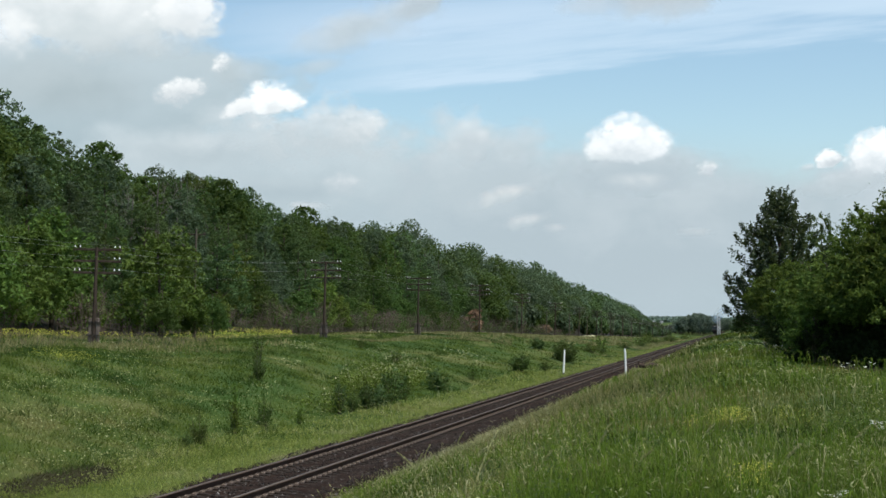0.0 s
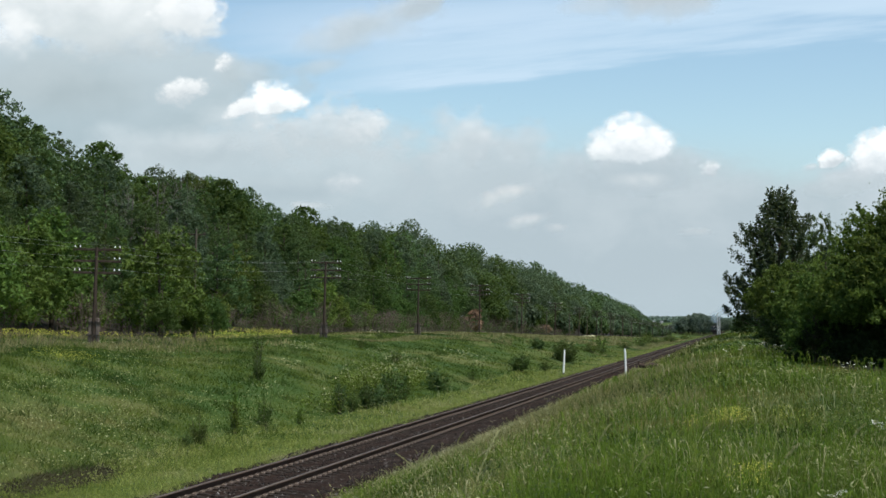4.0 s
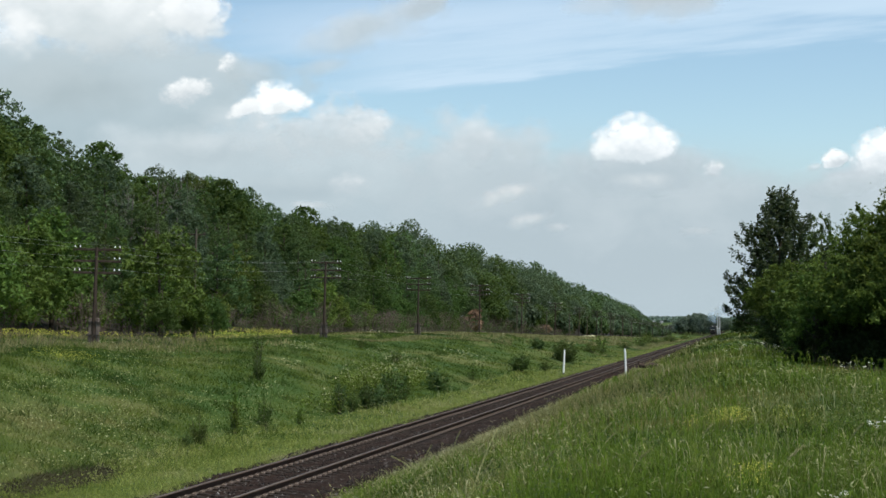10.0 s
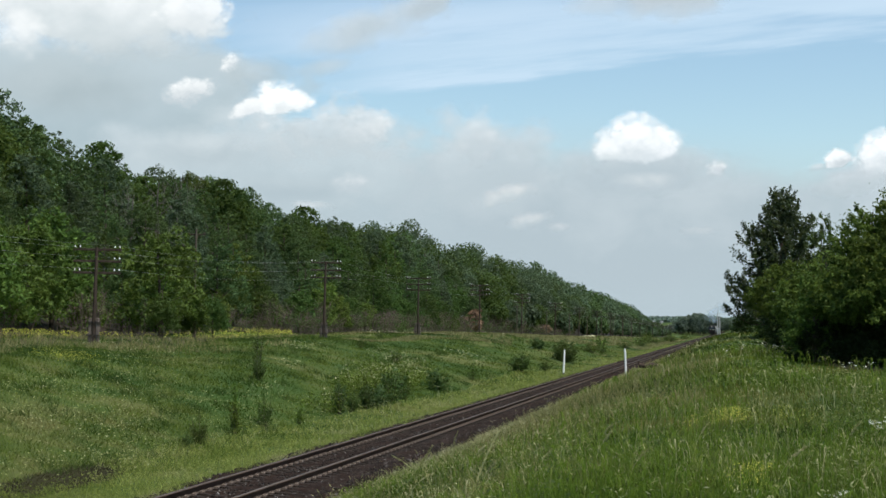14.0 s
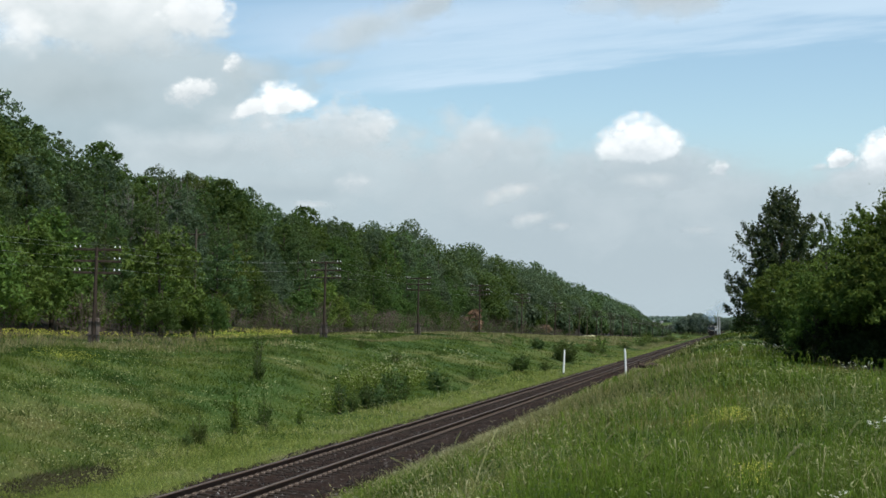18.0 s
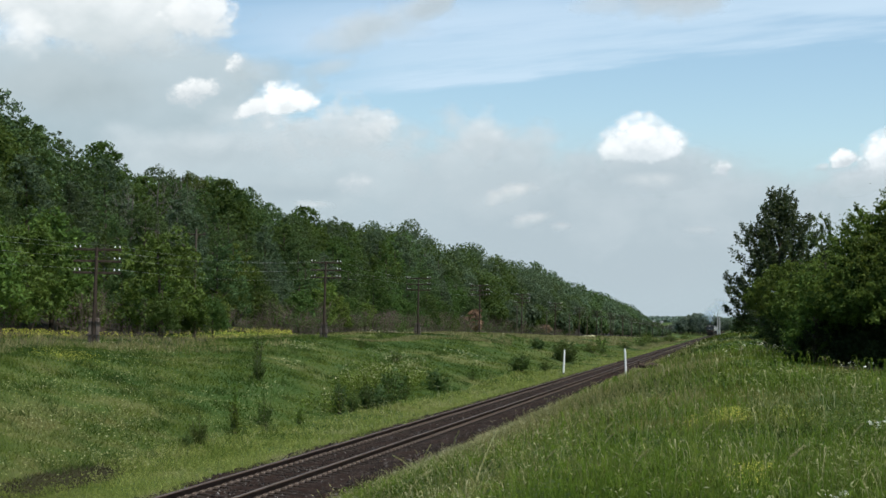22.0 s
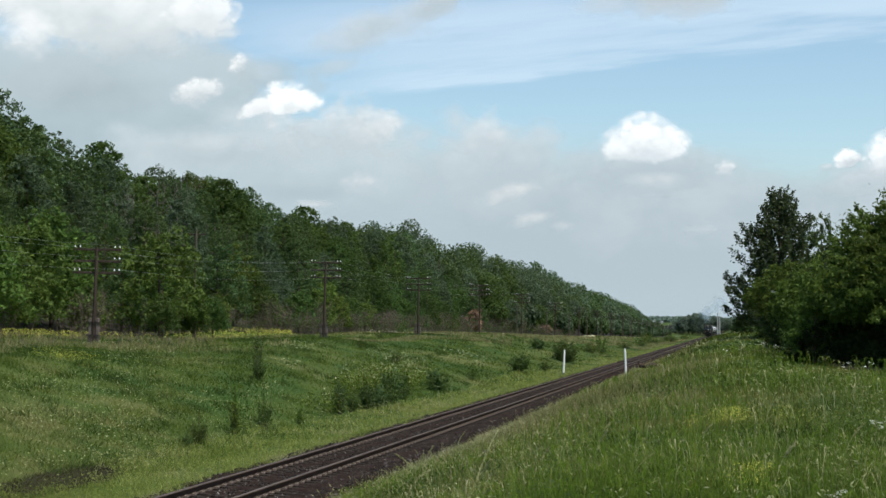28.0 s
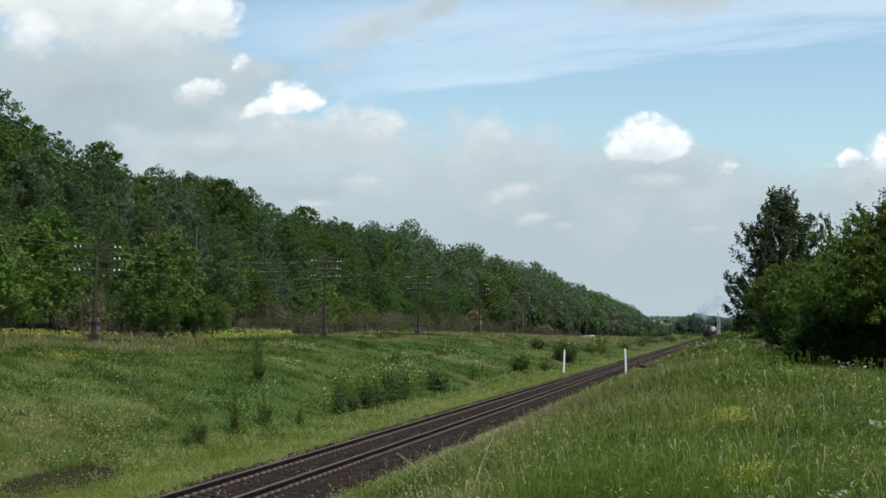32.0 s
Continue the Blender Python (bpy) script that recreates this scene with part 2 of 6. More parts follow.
M_LEAF_HILL_HAZE = leaf_material("hill_haze_leaves", (0.105, 0.155, 0.130), (0.14, 0.20, 0.165), (0.16, 0.215, 0.17), patch=0.02)
M_LEAF_FAR = leaf_material("far_haze_leaves", (0.062, 0.100, 0.058), (0.084, 0.128, 0.074), (0.106, 0.148, 0.084))
M_LEAF_LIGHT = leaf_material("young_leaves", (0.070, 0.115, 0.019), (0.115, 0.180, 0.031), (0.160, 0.220, 0.043))
M_LEAF_BRIGHT = leaf_material("bright_young_leaves", (0.054, 0.102, 0.018), (0.086, 0.152, 0.027), (0.114, 0.178, 0.035), 0.28, vary=0.12)
# Very dark tone; on the bushes under the willows it stands for shade.
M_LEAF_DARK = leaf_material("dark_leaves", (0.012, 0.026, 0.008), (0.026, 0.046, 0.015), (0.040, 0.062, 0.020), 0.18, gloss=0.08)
M_LEAF_SHRUB = leaf_material("willow_leaves", (0.056, 0.102, 0.020), (0.096, 0.160, 0.034), (0.140, 0.200, 0.048), 0.5, 0.5)
M_LEAF_BROWN = leaf_material("withered_leaves", (0.20, 0.115, 0.075), (0.31, 0.19, 0.125), (0.38, 0.25, 0.165), 0.2)
M_GRASS = grass_material("meadow_grass", ((0.035, 0.066, 0.008), (0.069, 0.106, 0.012), (0.123, 0.152, 0.023)), (0.172, 0.152, 0.050), 0.16, 0.514, deep=0.55)
M_GRASS_FAR = grass_material("slope_grass", ((0.040, 0.076, 0.011), (0.078, 0.124, 0.018), (0.170, 0.205, 0.045)), (0.175, 0.168, 0.062), 0.075, 0.53, deep=0.85)
M_VERGE = grass_material("fresh_verge_grass", ((0.175, 0.225, 0.048), (0.255, 0.30, 0.076), (0.36, 0.395, 0.13)), (0.38, 0.365, 0.17), 0.3, 0.53)
M_DRY = surface("dry_grass", (0.16, 0.145, 0.06), (0.24, 0.21, 0.095), (0.33, 0.29, 0.15), 2.0, 0.9, bump=0.0)
M_PETAL = surface("white_petals", (0.36, 0.36, 0.20), (0.48, 0.48, 0.28), (0.62, 0.60, 0.40), 9.0, 0.7, bump=0.0)
M_YELLOW = surface("yellow_petals", (0.26, 0.28, 0.03), (0.36, 0.37, 0.045), (0.46, 0.46, 0.07), 9.0, 0.7, bump=0.0)
M_DEAD = surface("dead_grass", (0.018, 0.018, 0.007), (0.034, 0.032, 0.013), (0.058, 0.053, 0.024), 3.0, 0.95, bump=0.0)


def stones_material():
    m, nt, b = material("loose_stone", 0.95, 0.0, 0.1)
    geo = nt.nodes.new("ShaderNodeNewGeometry")
    nt.links.new(ramp(nt, geo.outputs["Random Per Island"], [(0.0, (0.012, 0.010, 0.009)), (0.7, (0.032, 0.026, 0.022)), (0.95, (0.06, 0.052, 0.045)), (1.0, (0.20, 0.19, 0.18))]), b.inputs["Base Color"])
    return m


M_STONES = stones_material()
# Near-black ground tone that stands for shade under bushes and trees.
M_SHADE_LITTER = surface("shade_dark_litter", (0.012, 0.010, 0.006), (0.024, 0.020, 0.011), (0.042, 0.034, 0.020), 3.0, 0.95, bump=0.6)
M_MUD = surface("bare_dark_soil", (0.016, 0.016, 0.006), (0.028, 0.028, 0.011), (0.046, 0.045, 0.018), 2.0, 0.95, bump=0.8, spec=0.05)
M_PATH = surface("dry_pale_grass_strip", (0.20, 0.20, 0.10), (0.30, 0.29, 0.16), (0.38, 0.36, 0.22), 0.3, 0.95)
M_LOCO = surface("loco_dark_green", (0.006, 0.008, 0.0065), (0.011, 0.014, 0.011), (0.020, 0.024, 0.019), 0.6, 0.7, bump=0.1)
M_LOCO_RED = surface("loco_red_band", (0.030, 0.013, 0.011), (0.050, 0.020, 0.016), (0.075, 0.032, 0.025), 1.0, 0.55, bump=0.1)
M_LOCO_ROOF = surface("loco_sooty_roof", (0.012, 0.012, 0.012), (0.022, 0.022, 0.022), (0.04, 0.04, 0.04), 1.0, 0.7)
M_TANK = surface("tank_pale_paint", (0.42, 0.42, 0.41), (0.56, 0.56, 0.55), (0.68, 0.68, 0.67), 0.5, 0.5, bump=0.1, stretch=(1, 1, 0.4))
M_UNDER = surface("underframe_grime", (0.014, 0.012, 0.011), (0.028, 0.024, 0.021), (0.05, 0.042, 0.035), 1.5, 0.85)
M_WALL = surface("far_pale_plaster", (0.30, 0.31, 0.31), (0.38, 0.39, 0.39), (0.45, 0.46, 0.46), 0.2, 0.9)
M_ROOF = surface("far_roof_sheet", (0.14, 0.14, 0.15), (0.20, 0.20, 0.21), (0.26, 0.26, 0.27), 0.3, 0.8)


def glass_material():
    m, nt, b = material("cab_glass", 0.08, 0.0, 0.6)
    b.inputs["Base Color"].default_value = (0.01, 0.012, 0.014, 1)
    return m


M_GLASS = glass_material()


def lamp_material():
    m, nt, b = material("headlamp_lens", 0.15, 0.0, 0.6)
    b.inputs["Base Color"].default_value = (0.5, 0.5, 0.45, 1)
    return m


M_LENS = lamp_material()


def smoke_material(radius):
    """Thin exhaust haze, thickest in the middle of its puff."""
    m = bpy.data.materials.new("exhaust_haze")
    m.use_nodes = True
    nt = m.node_tree
    nt.nodes.remove(nt.nodes["Principled BSDF"])
    vec = place(nt)
    ln = nt.nodes.new("ShaderNodeVectorMath")
    ln.operation = "LENGTH"
    nt.links.new(vec, ln.inputs[0])
    n = grain(nt, vec, 1.6 / radius, 4, 0.6)
    r = calc(nt, "ADD", calc(nt, "DIVIDE", ln.outputs["Value"], radius), calc(nt, "MULTIPLY", calc(nt, "SUBTRACT", n, 0.5), 0.9))
    mr = nt.nodes.new("ShaderNodeMapRange")
    mr.interpolation_type = "SMOOTHSTEP"
    mr.inputs["From Min"].default_value = 0.85
    mr.inputs["From Max"].default_value = 0.05
    mr.inputs["To Max"].default_value = 0.36
    nt.links.new(r, mr.inputs["Value"])
    df = node(nt, "ShaderNodeBsdfDiffuse", Color=(0.72, 0.84, 0.94, 1))
    tl = node(nt, "ShaderNodeBsdfTranslucent", Color=(0.72, 0.84, 0.94, 1))
    both = nt.nodes.new("ShaderNodeMixShader")
    both.inputs[0].default_value = 0.5
    nt.links.new(df.outputs[0], both.inputs[1])
    nt.links.new(tl.outputs[0], both.inputs[2])
    tp = nt.nodes.new("ShaderNodeBsdfTransparent")
    mx = nt.nodes.new("ShaderNodeMixShader")
    nt.links.new(mr.outputs[0], mx.inputs[0])
    nt.links.new(tp.outputs[0], mx.inputs[1])
    nt.links.new(both.outputs[0], mx.inputs[2])
    nt.links.new(mx.outputs[0], nt.nodes["Material Output"].inputs[0])
    return m
# ======================= clouds =======================
# Places on the sky: tangents of bearing and height times PLATE, counted from a corner of the sky that the valley opens on.
VIEW_TURN = VIEW.to_3x3()
PLATE = 2801.0
DRIFTS = []


def dot(nt, vec, axis):
    n = nt.nodes.new("ShaderNodeVectorMath")
    n.operation = "DOT_PRODUCT"
    nt.links.new(vec, n.inputs[0])
    n.inputs[1].default_value = axis
    return n.outputs["Value"]


def span(nt, value, a, b, top=1.0):
    n = nt.nodes.new("ShaderNodeMapRange")
    n.interpolation_type = "SMOOTHSTEP"
    n.inputs["From Min"].default_value = a
    n.inputs["From Max"].default_value = b
    n.inputs["To Max"].default_value = top
    nt.links.new(value, n.inputs["Value"])
    return n.outputs[0]


def sky_vector(nt, a, b, seed):
    comb = nt.nodes.new("ShaderNodeCombineXYZ")
    nt.links.new(a, comb.inputs[0])
    nt.links.new(b, comb.inputs[1])
    comb.inputs[2].default_value = seed * 7.31
    return comb.outputs[0]


def one_cloud(nt, px, py, seed, c):
    """Cover and colour of one cloud at the sky place (px, py): an oval with a flattened foot, its rim pushed out in round heads and torn by finer noise."""
    x0, y0, w, h, base, top, opacity, soft, ragged, size, mid, width, flat, tilt, heads = c
    ct, st = math.cos(radians(tilt)), math.sin(radians(tilt))
    dx = calc(nt, "SUBTRACT", px, x0)
    dy = calc(nt, "SUBTRACT", y0, py)
    u = calc(nt, "ADD", calc(nt, "MULTIPLY", dx, ct * 2 / w), calc(nt, "MULTIPLY", dy, st * 2 / w))
    v = calc(nt, "ADD", calc(nt, "MULTIPLY", dx, -st * 2 / h), calc(nt, "MULTIPLY", dy, ct * 2 / h))
    vec = sky_vector(nt, calc(nt, "MULTIPLY", dx, 1.0 / size), calc(nt, "MULTIPLY", dy, 1.3 / size), seed)
    tex = node(nt, "ShaderNodeTexNoise", Scale=1.0, Detail=6.0, Roughness=0.56, Distortion=0.25)
    nt.links.new(vec, tex.inputs["Vector"])
    rgb = nt.nodes.new("ShaderNodeSeparateColor")
    nt.links.new(tex.outputs["Color"], rgb.inputs[0])
    n1 = calc(nt, "SUBTRACT", rgb.outputs[0], 0.5)
    n2 = calc(nt, "SUBTRACT", rgb.outputs[1], 0.5)
    vv = calc(nt, "ADD", calc(nt, "MAXIMUM", v, 0.0), calc(nt, "MULTIPLY", calc(nt, "MINIMUM", v, 0.0), flat))
    r = calc(nt, "SQRT", calc(nt, "ADD", calc(nt, "MULTIPLY", u, u), calc(nt, "MULTIPLY", vv, vv)))
    edge = calc(nt, "ADD", r, calc(nt, "MULTIPLY", n1, ragged * 2))
    lit = calc(nt, "ADD", v, calc(nt, "MULTIPLY", n2, 3.0 if heads == 0 else 1.1))
    if heads:
        warp = nt.nodes.new("ShaderNodeVectorMath")
        warp.operation = "MULTIPLY_ADD"
        nt.links.new(tex.outputs["Color"], warp.inputs[0])
        warp.inputs[1].default_value = (0.35, 0.35, 0.0)
        nt.links.new(vec, warp.inputs[2])
        cell = nt.nodes.new("ShaderNodeTexVoronoi")
        cell.feature = "SMOOTH_F1"
        cell.voronoi_dimensions = "2D"
        for socket, value in (("Scale", 1.25), ("Detail", 2.0), ("Roughness", 0.45), ("Lacunarity", 2.3), ("Smoothness", 0.7)):
            cell.inputs[socket].default_value = value
        nt.links.new(warp.outputs[0], cell.inputs["Vector"])
        bump = calc(nt, "SUBTRACT", cell.outputs["Distance"], 0.42)
        edge = calc(nt, "ADD", edge, calc(nt, "MULTIPLY", bump, heads))
        lit = calc(nt, "SUBTRACT", lit, calc(nt, "MULTIPLY", bump, 0.45))
    a = span(nt, edge, 1.0, 1.0 - soft, opacity)
    return a, mixed(nt, span(nt, lit, mid - width / 2, mid + width / 2), base, top)


def one_veil(nt, px, py, seed, c):
    """Cover and colour of a streaky veil of ice cloud over a slanting, fairly sharp lower edge that begins at (x0, y0)."""
    _, x0, y0, slope, deep, left, right, colour, opacity, crisp = c
    n = calc(nt, "SUBTRACT", py, calc(nt, "ADD", y0, calc(nt, "MULTIPLY", calc(nt, "SUBTRACT", px, x0), slope)))
    up = calc(nt, "MULTIPLY", n, -1.0)
    long = sky_vector(nt, calc(nt, "MULTIPLY", px, 1.0 / 420), calc(nt, "MULTIPLY", up, 1.0 / 46), seed)
    fine = sky_vector(nt, calc(nt, "MULTIPLY", px, 1.0 / 150), calc(nt, "MULTIPLY", up, 1.0 / 15), seed + 3)
    streak = calc(nt, "ADD", calc(nt, "MULTIPLY", grain(nt, long, 1.0, 3, 0.5), 0.65), calc(nt, "MULTIPLY", grain(nt, fine, 1.0, 4, 0.6), 0.35))
    up = calc(nt, "ADD", up, calc(nt, "MULTIPLY", calc(nt, "SUBTRACT", streak, 0.5), 60.0))
    body = calc(nt, "MULTIPLY", span(nt, up, 0.0, crisp), span(nt, up, deep, crisp))
    body = calc(nt, "MULTIPLY", body, span(nt, streak, 0.22, 0.62, opacity))
    body = calc(nt, "MULTIPLY", body, span(nt, px, left, left + 260))
    return calc(nt, "MULTIPLY", body, span(nt, px, right + 300, right)), mixed(nt, 0.0, colour, colour)


def cloud_sheet(far, drift, clouds, label):
    """A sheet of clouds far over the land, seen from the eye; it turns slowly about the eye as the clouds drift."""
    m = bpy.data.materials.new("cloud_vapour")
    m.use_nodes = True
    nt = m.node_tree
    nt.nodes.remove(nt.nodes["Principled BSDF"])
    vec = place(nt)
    deep = dot(nt, vec, (VIEW_TURN @ Vector((0, 0, -1)))[:])
    px = calc(nt, "ADD", 784.0, calc(nt, "MULTIPLY", calc(nt, "DIVIDE", dot(nt, vec, (VIEW_TURN @ Vector((1, 0, 0)))[:]), deep), PLATE))
    py = calc(nt, "SUBTRACT", 441.0, calc(nt, "MULTIPLY", calc(nt, "DIVIDE", dot(nt, vec, (VIEW_TURN @ Vector((0, 1, 0)))[:]), deep), PLATE))
    cover = colour = None
    for k, c in enumerate(clouds):
        a, col = (one_veil if c[0] == "veil" else one_cloud)(nt, px, py, len(DRIFTS) * 11 + k + 1, c)
        if cover is None:
            cover, colour = a, col
        else:
            whole = calc(nt, "SUBTRACT", calc(nt, "ADD", cover, a), calc(nt, "MULTIPLY", cover, a))
            colour = mixed(nt, calc(nt, "DIVIDE", a, calc(nt, "MAXIMUM", whole, 0.0001), clamp=True), colour, col)
            cover = whole
    em = nt.nodes.new("ShaderNodeEmission")
    nt.links.new(mixed(nt, 1.0, colour, (0.985, 1.025, 1.035), "MULTIPLY"), em.inputs["Color"])
    tp = nt.nodes.new("ShaderNodeBsdfTransparent")
    mx = nt.nodes.new("ShaderNodeMixShader")
    nt.links.new(cover, mx.inputs[0])
    nt.links.new(tp.outputs[0], mx.inputs[1])
    nt.links.new(em.outputs[0], mx.inputs[2])
    nt.links.new(mx.outputs[0], nt.nodes["Material Output"].inputs[0])
    xs = (np.linspace(-700, 2300, 33) - 784) / PLATE
    ys = (441 - np.linspace(-520, 680, 17)) / PLATE
    gx, gy = np.meshgrid(xs, ys, indexing="ij")
    d = np.stack([gx, gy, -np.ones_like(gx)], -1).reshape(-1, 3)
    d = d / np.linalg.norm(d, axis=1)[:, None] * far
    d = d @ np.array(VIEW_TURN).T
    i, j = np.meshgrid(np.arange(32), np.arange(16), indexing="ij")
    q = (i * 17 + j).ravel()
    ob = new("cloud_backdrop", mesh_np("cloud_backdrop", d, np.stack([q, q + 17, q + 18, q + 1], -1), m, True))
    tagged(ob, label, "clouds", kind="structure")
    start = Matrix.Translation((0, 0, EYE))
    end = start @ pose(0, 0, 0, 0, 0, -math.degrees(drift[0] / PLATE)) @ Matrix.Rotation(drift[1] / PLATE, 4, VIEW_TURN @ Vector((-1, 0, 0)))
    ob.matrix_world = start
    DRIFTS.append((ob, start, end))


def C(x, y, w, h, base, top, opacity=1.0, soft=0.5, ragged=0.6, size=90, mid=0.0, width=0.9, flat=1.0, tilt=0.0, heads=0.0):
    return x, y, w, h, base, top, opacity, soft, ragged, size, mid, width, flat, tilt, heads


def V(x, y, slope, deep, left, right, colour, opacity, crisp):
    return "veil", x, y, slope, deep, left, right, colour, opacity, crisp


WHITE, PALE = (1.0, 1.0, 1.0), (0.72, 0.76, 0.79)
GREY = (0.435, 0.525, 0.57)
LOW, LOW2 = (0.45, 0.54, 0.595), (0.50, 0.58, 0.635)
ICE = (0.64, 0.78, 0.92)
cloud_sheet(4800, (4, 2), [
    C(784, 640, 3600, 900, LOW, LOW2, 0.97, 0.45, 0.08, 500, 0.3, 2.0),
    V(780, 156, -0.097, 190, 480, 1900, ICE, 0.80, 16),
    V(780, 92, -0.085, 150, 380, 1900, ICE, 0.62, 30),
    V(400, 120, -0.06, 200, 260, 900, (0.60, 0.74, 0.90), 0.50, 40),
], "thin streaky veil of high ice cloud and pale haze of the far sky")
cloud_sheet(4700, (26, 0), [
    C(60, 215, 1130, 400, GREY, (0.555, 0.635, 0.68), 0.98, 0.35, 0.50, 170, 0.1, 1.5, 1.0, 0, 0.25),
    C(470, 320, 860, 330, (0.495, 0.575, 0.62), (0.62, 0.69, 0.73), 0.93, 0.5, 0.55, 130, 0.1, 1.5, 1.0, 0, 0.3),
    C(1120, 400, 1000, 300, (0.48, 0.555, 0.605), (0.56, 0.625, 0.67), 0.92, 0.5, 0.4, 150, 0.3, 1.2),
    C(1560, 390, 480, 260, (0.49, 0.57, 0.615), (0.58, 0.64, 0.69), 0.95, 0.4, 0.4, 120, 0.3, 1.2),
    C(850, 300, 420, 240, (0.53, 0.60, 0.645), (0.66, 0.71, 0.745), 0.88, 0.55, 0.55, 100, 0.2, 1.2, 1.0, 0, 0.3),
    C(70, 150, 520, 150, (0.43, 0.50, 0.53), (0.52, 0.585, 0.615), 0.75, 0.8, 0.4, 120, 0.1, 1.4),
    C(330, 265, 420, 90, (0.50, 0.57, 0.61), (0.68, 0.73, 0.76), 0.7, 0.9, 0.5, 90, 0.1, 1.4),
    C(500, 335, 330, 60, (0.45, 0.53, 0.58), (0.54, 0.61, 0.65), 0.7, 0.9, 0.5, 90, 0.1, 1.4),
], "grey cloud banks under the blue")
cloud_sheet(4600, (34, 0), [
    C(150, 20, 570, 200, (0.66, 0.71, 0.73), (1.0, 1.0, 1.0), 0.98, 0.45, 0.45, 92, 0.0, 1.7, 1.0, -2, 0.3),
    C(20, 60, 130, 120, (0.80, 0.83, 0.85), WHITE, 0.85, 0.8, 0.4, 70, -0.3, 1.2, 1.0, 0, 0.4),
    C(330, 22, 150, 110, (0.78, 0.81, 0.83), WHITE, 0.9, 0.4, 0.4, 56, -0.2, 1.2, 1.0, 0, 0.5),
    C(220, 80, 330, 90, (0.56, 0.62, 0.65), (0.72, 0.76, 0.78), 0.75, 0.8, 0.5, 80, 0.1, 1.4, 1.0, 0, 0.3),
    C(640, 48, 320, 110, (0.54, 0.61, 0.655), (0.66, 0.72, 0.77), 0.88, 0.85, 0.6, 90, 0.2, 1.4, 1.0, 17, 0.2),
    C(735, 10, 120, 60, (0.52, 0.585, 0.63), (0.66, 0.71, 0.755), 0.8, 0.6, 0.5, 60, 0.2, 1.4, 1.0, 16, 0.3),
    C(560, 118, 150, 40, (0.55, 0.62, 0.66), (0.64, 0.70, 0.74), 0.6, 0.9, 0.4, 70, 0.2, 1.4, 1.0, 10),
    C(440, 128, 160, 70, (0.50, 0.57, 0.605), (0.60, 0.66, 0.69), 0.75, 0.7, 0.4, 70, 0.2, 1.4),
    C(560, 235, 330, 150, (0.58, 0.64, 0.675), (0.84, 0.86, 0.88), 0.8, 0.6, 0.8, 56, 0.2, 1.4, 1.0, 0, 0.4),
    C(660, 225, 60, 90, (0.62, 0.68, 0.71), (0.92, 0.93, 0.94), 0.75, 0.8, 0.9, 34, 0.1, 1.4, 1.0, -30, 0.3),
    C(1160, -4, 290, 100, (0.55, 0.61, 0.655), (0.64, 0.69, 0.74), 0.92, 0.7, 0.4, 70, 0.2, 1.4, 1.0, 0, 0.2),
    C(1030, 10, 110, 50, (0.58, 0.66, 0.73), (0.64, 0.71, 0.77), 0.6, 0.7, 0.5, 60, 0.2, 1.4),
    C(480, 188, 136, 108, (0.82, 0.85, 0.87), (1.15, 1.15, 1.15), 1.0, 0.42, 0.36, 36, -0.1, 1.0, 3.2, 4, 0.26),
    C(424, 192, 84, 44, (0.84, 0.86, 0.88), WHITE, 0.95, 0.5, 0.4, 28, -0.2, 1.2, 1.4, 20, 0.3),
    C(320, 158, 110, 64, (0.66, 0.70, 0.73), (1.0, 1.0, 1.0), 0.95, 0.6, 0.6, 36, -0.1, 1.3, 1.0, 10, 0.4),
    C(394, 110, 62, 36, PALE, WHITE, 0.9, 0.7, 0.6, 22, 0.0, 1.2, 1.0, 42, 0.4),
    C(640, 240, 110, 60, (0.58, 0.64, 0.675), (0.84, 0.86, 0.88), 0.65, 0.9, 0.7, 36, 0.0, 1.4),
    C(606, 326, 90, 50, (0.58, 0.64, 0.68), (0.80, 0.82, 0.84), 0.8, 0.9, 0.5, 36, 0.0, 1.4, 1.0, 0, 0.3),
], "white and grey cumulus clouds over the wood")
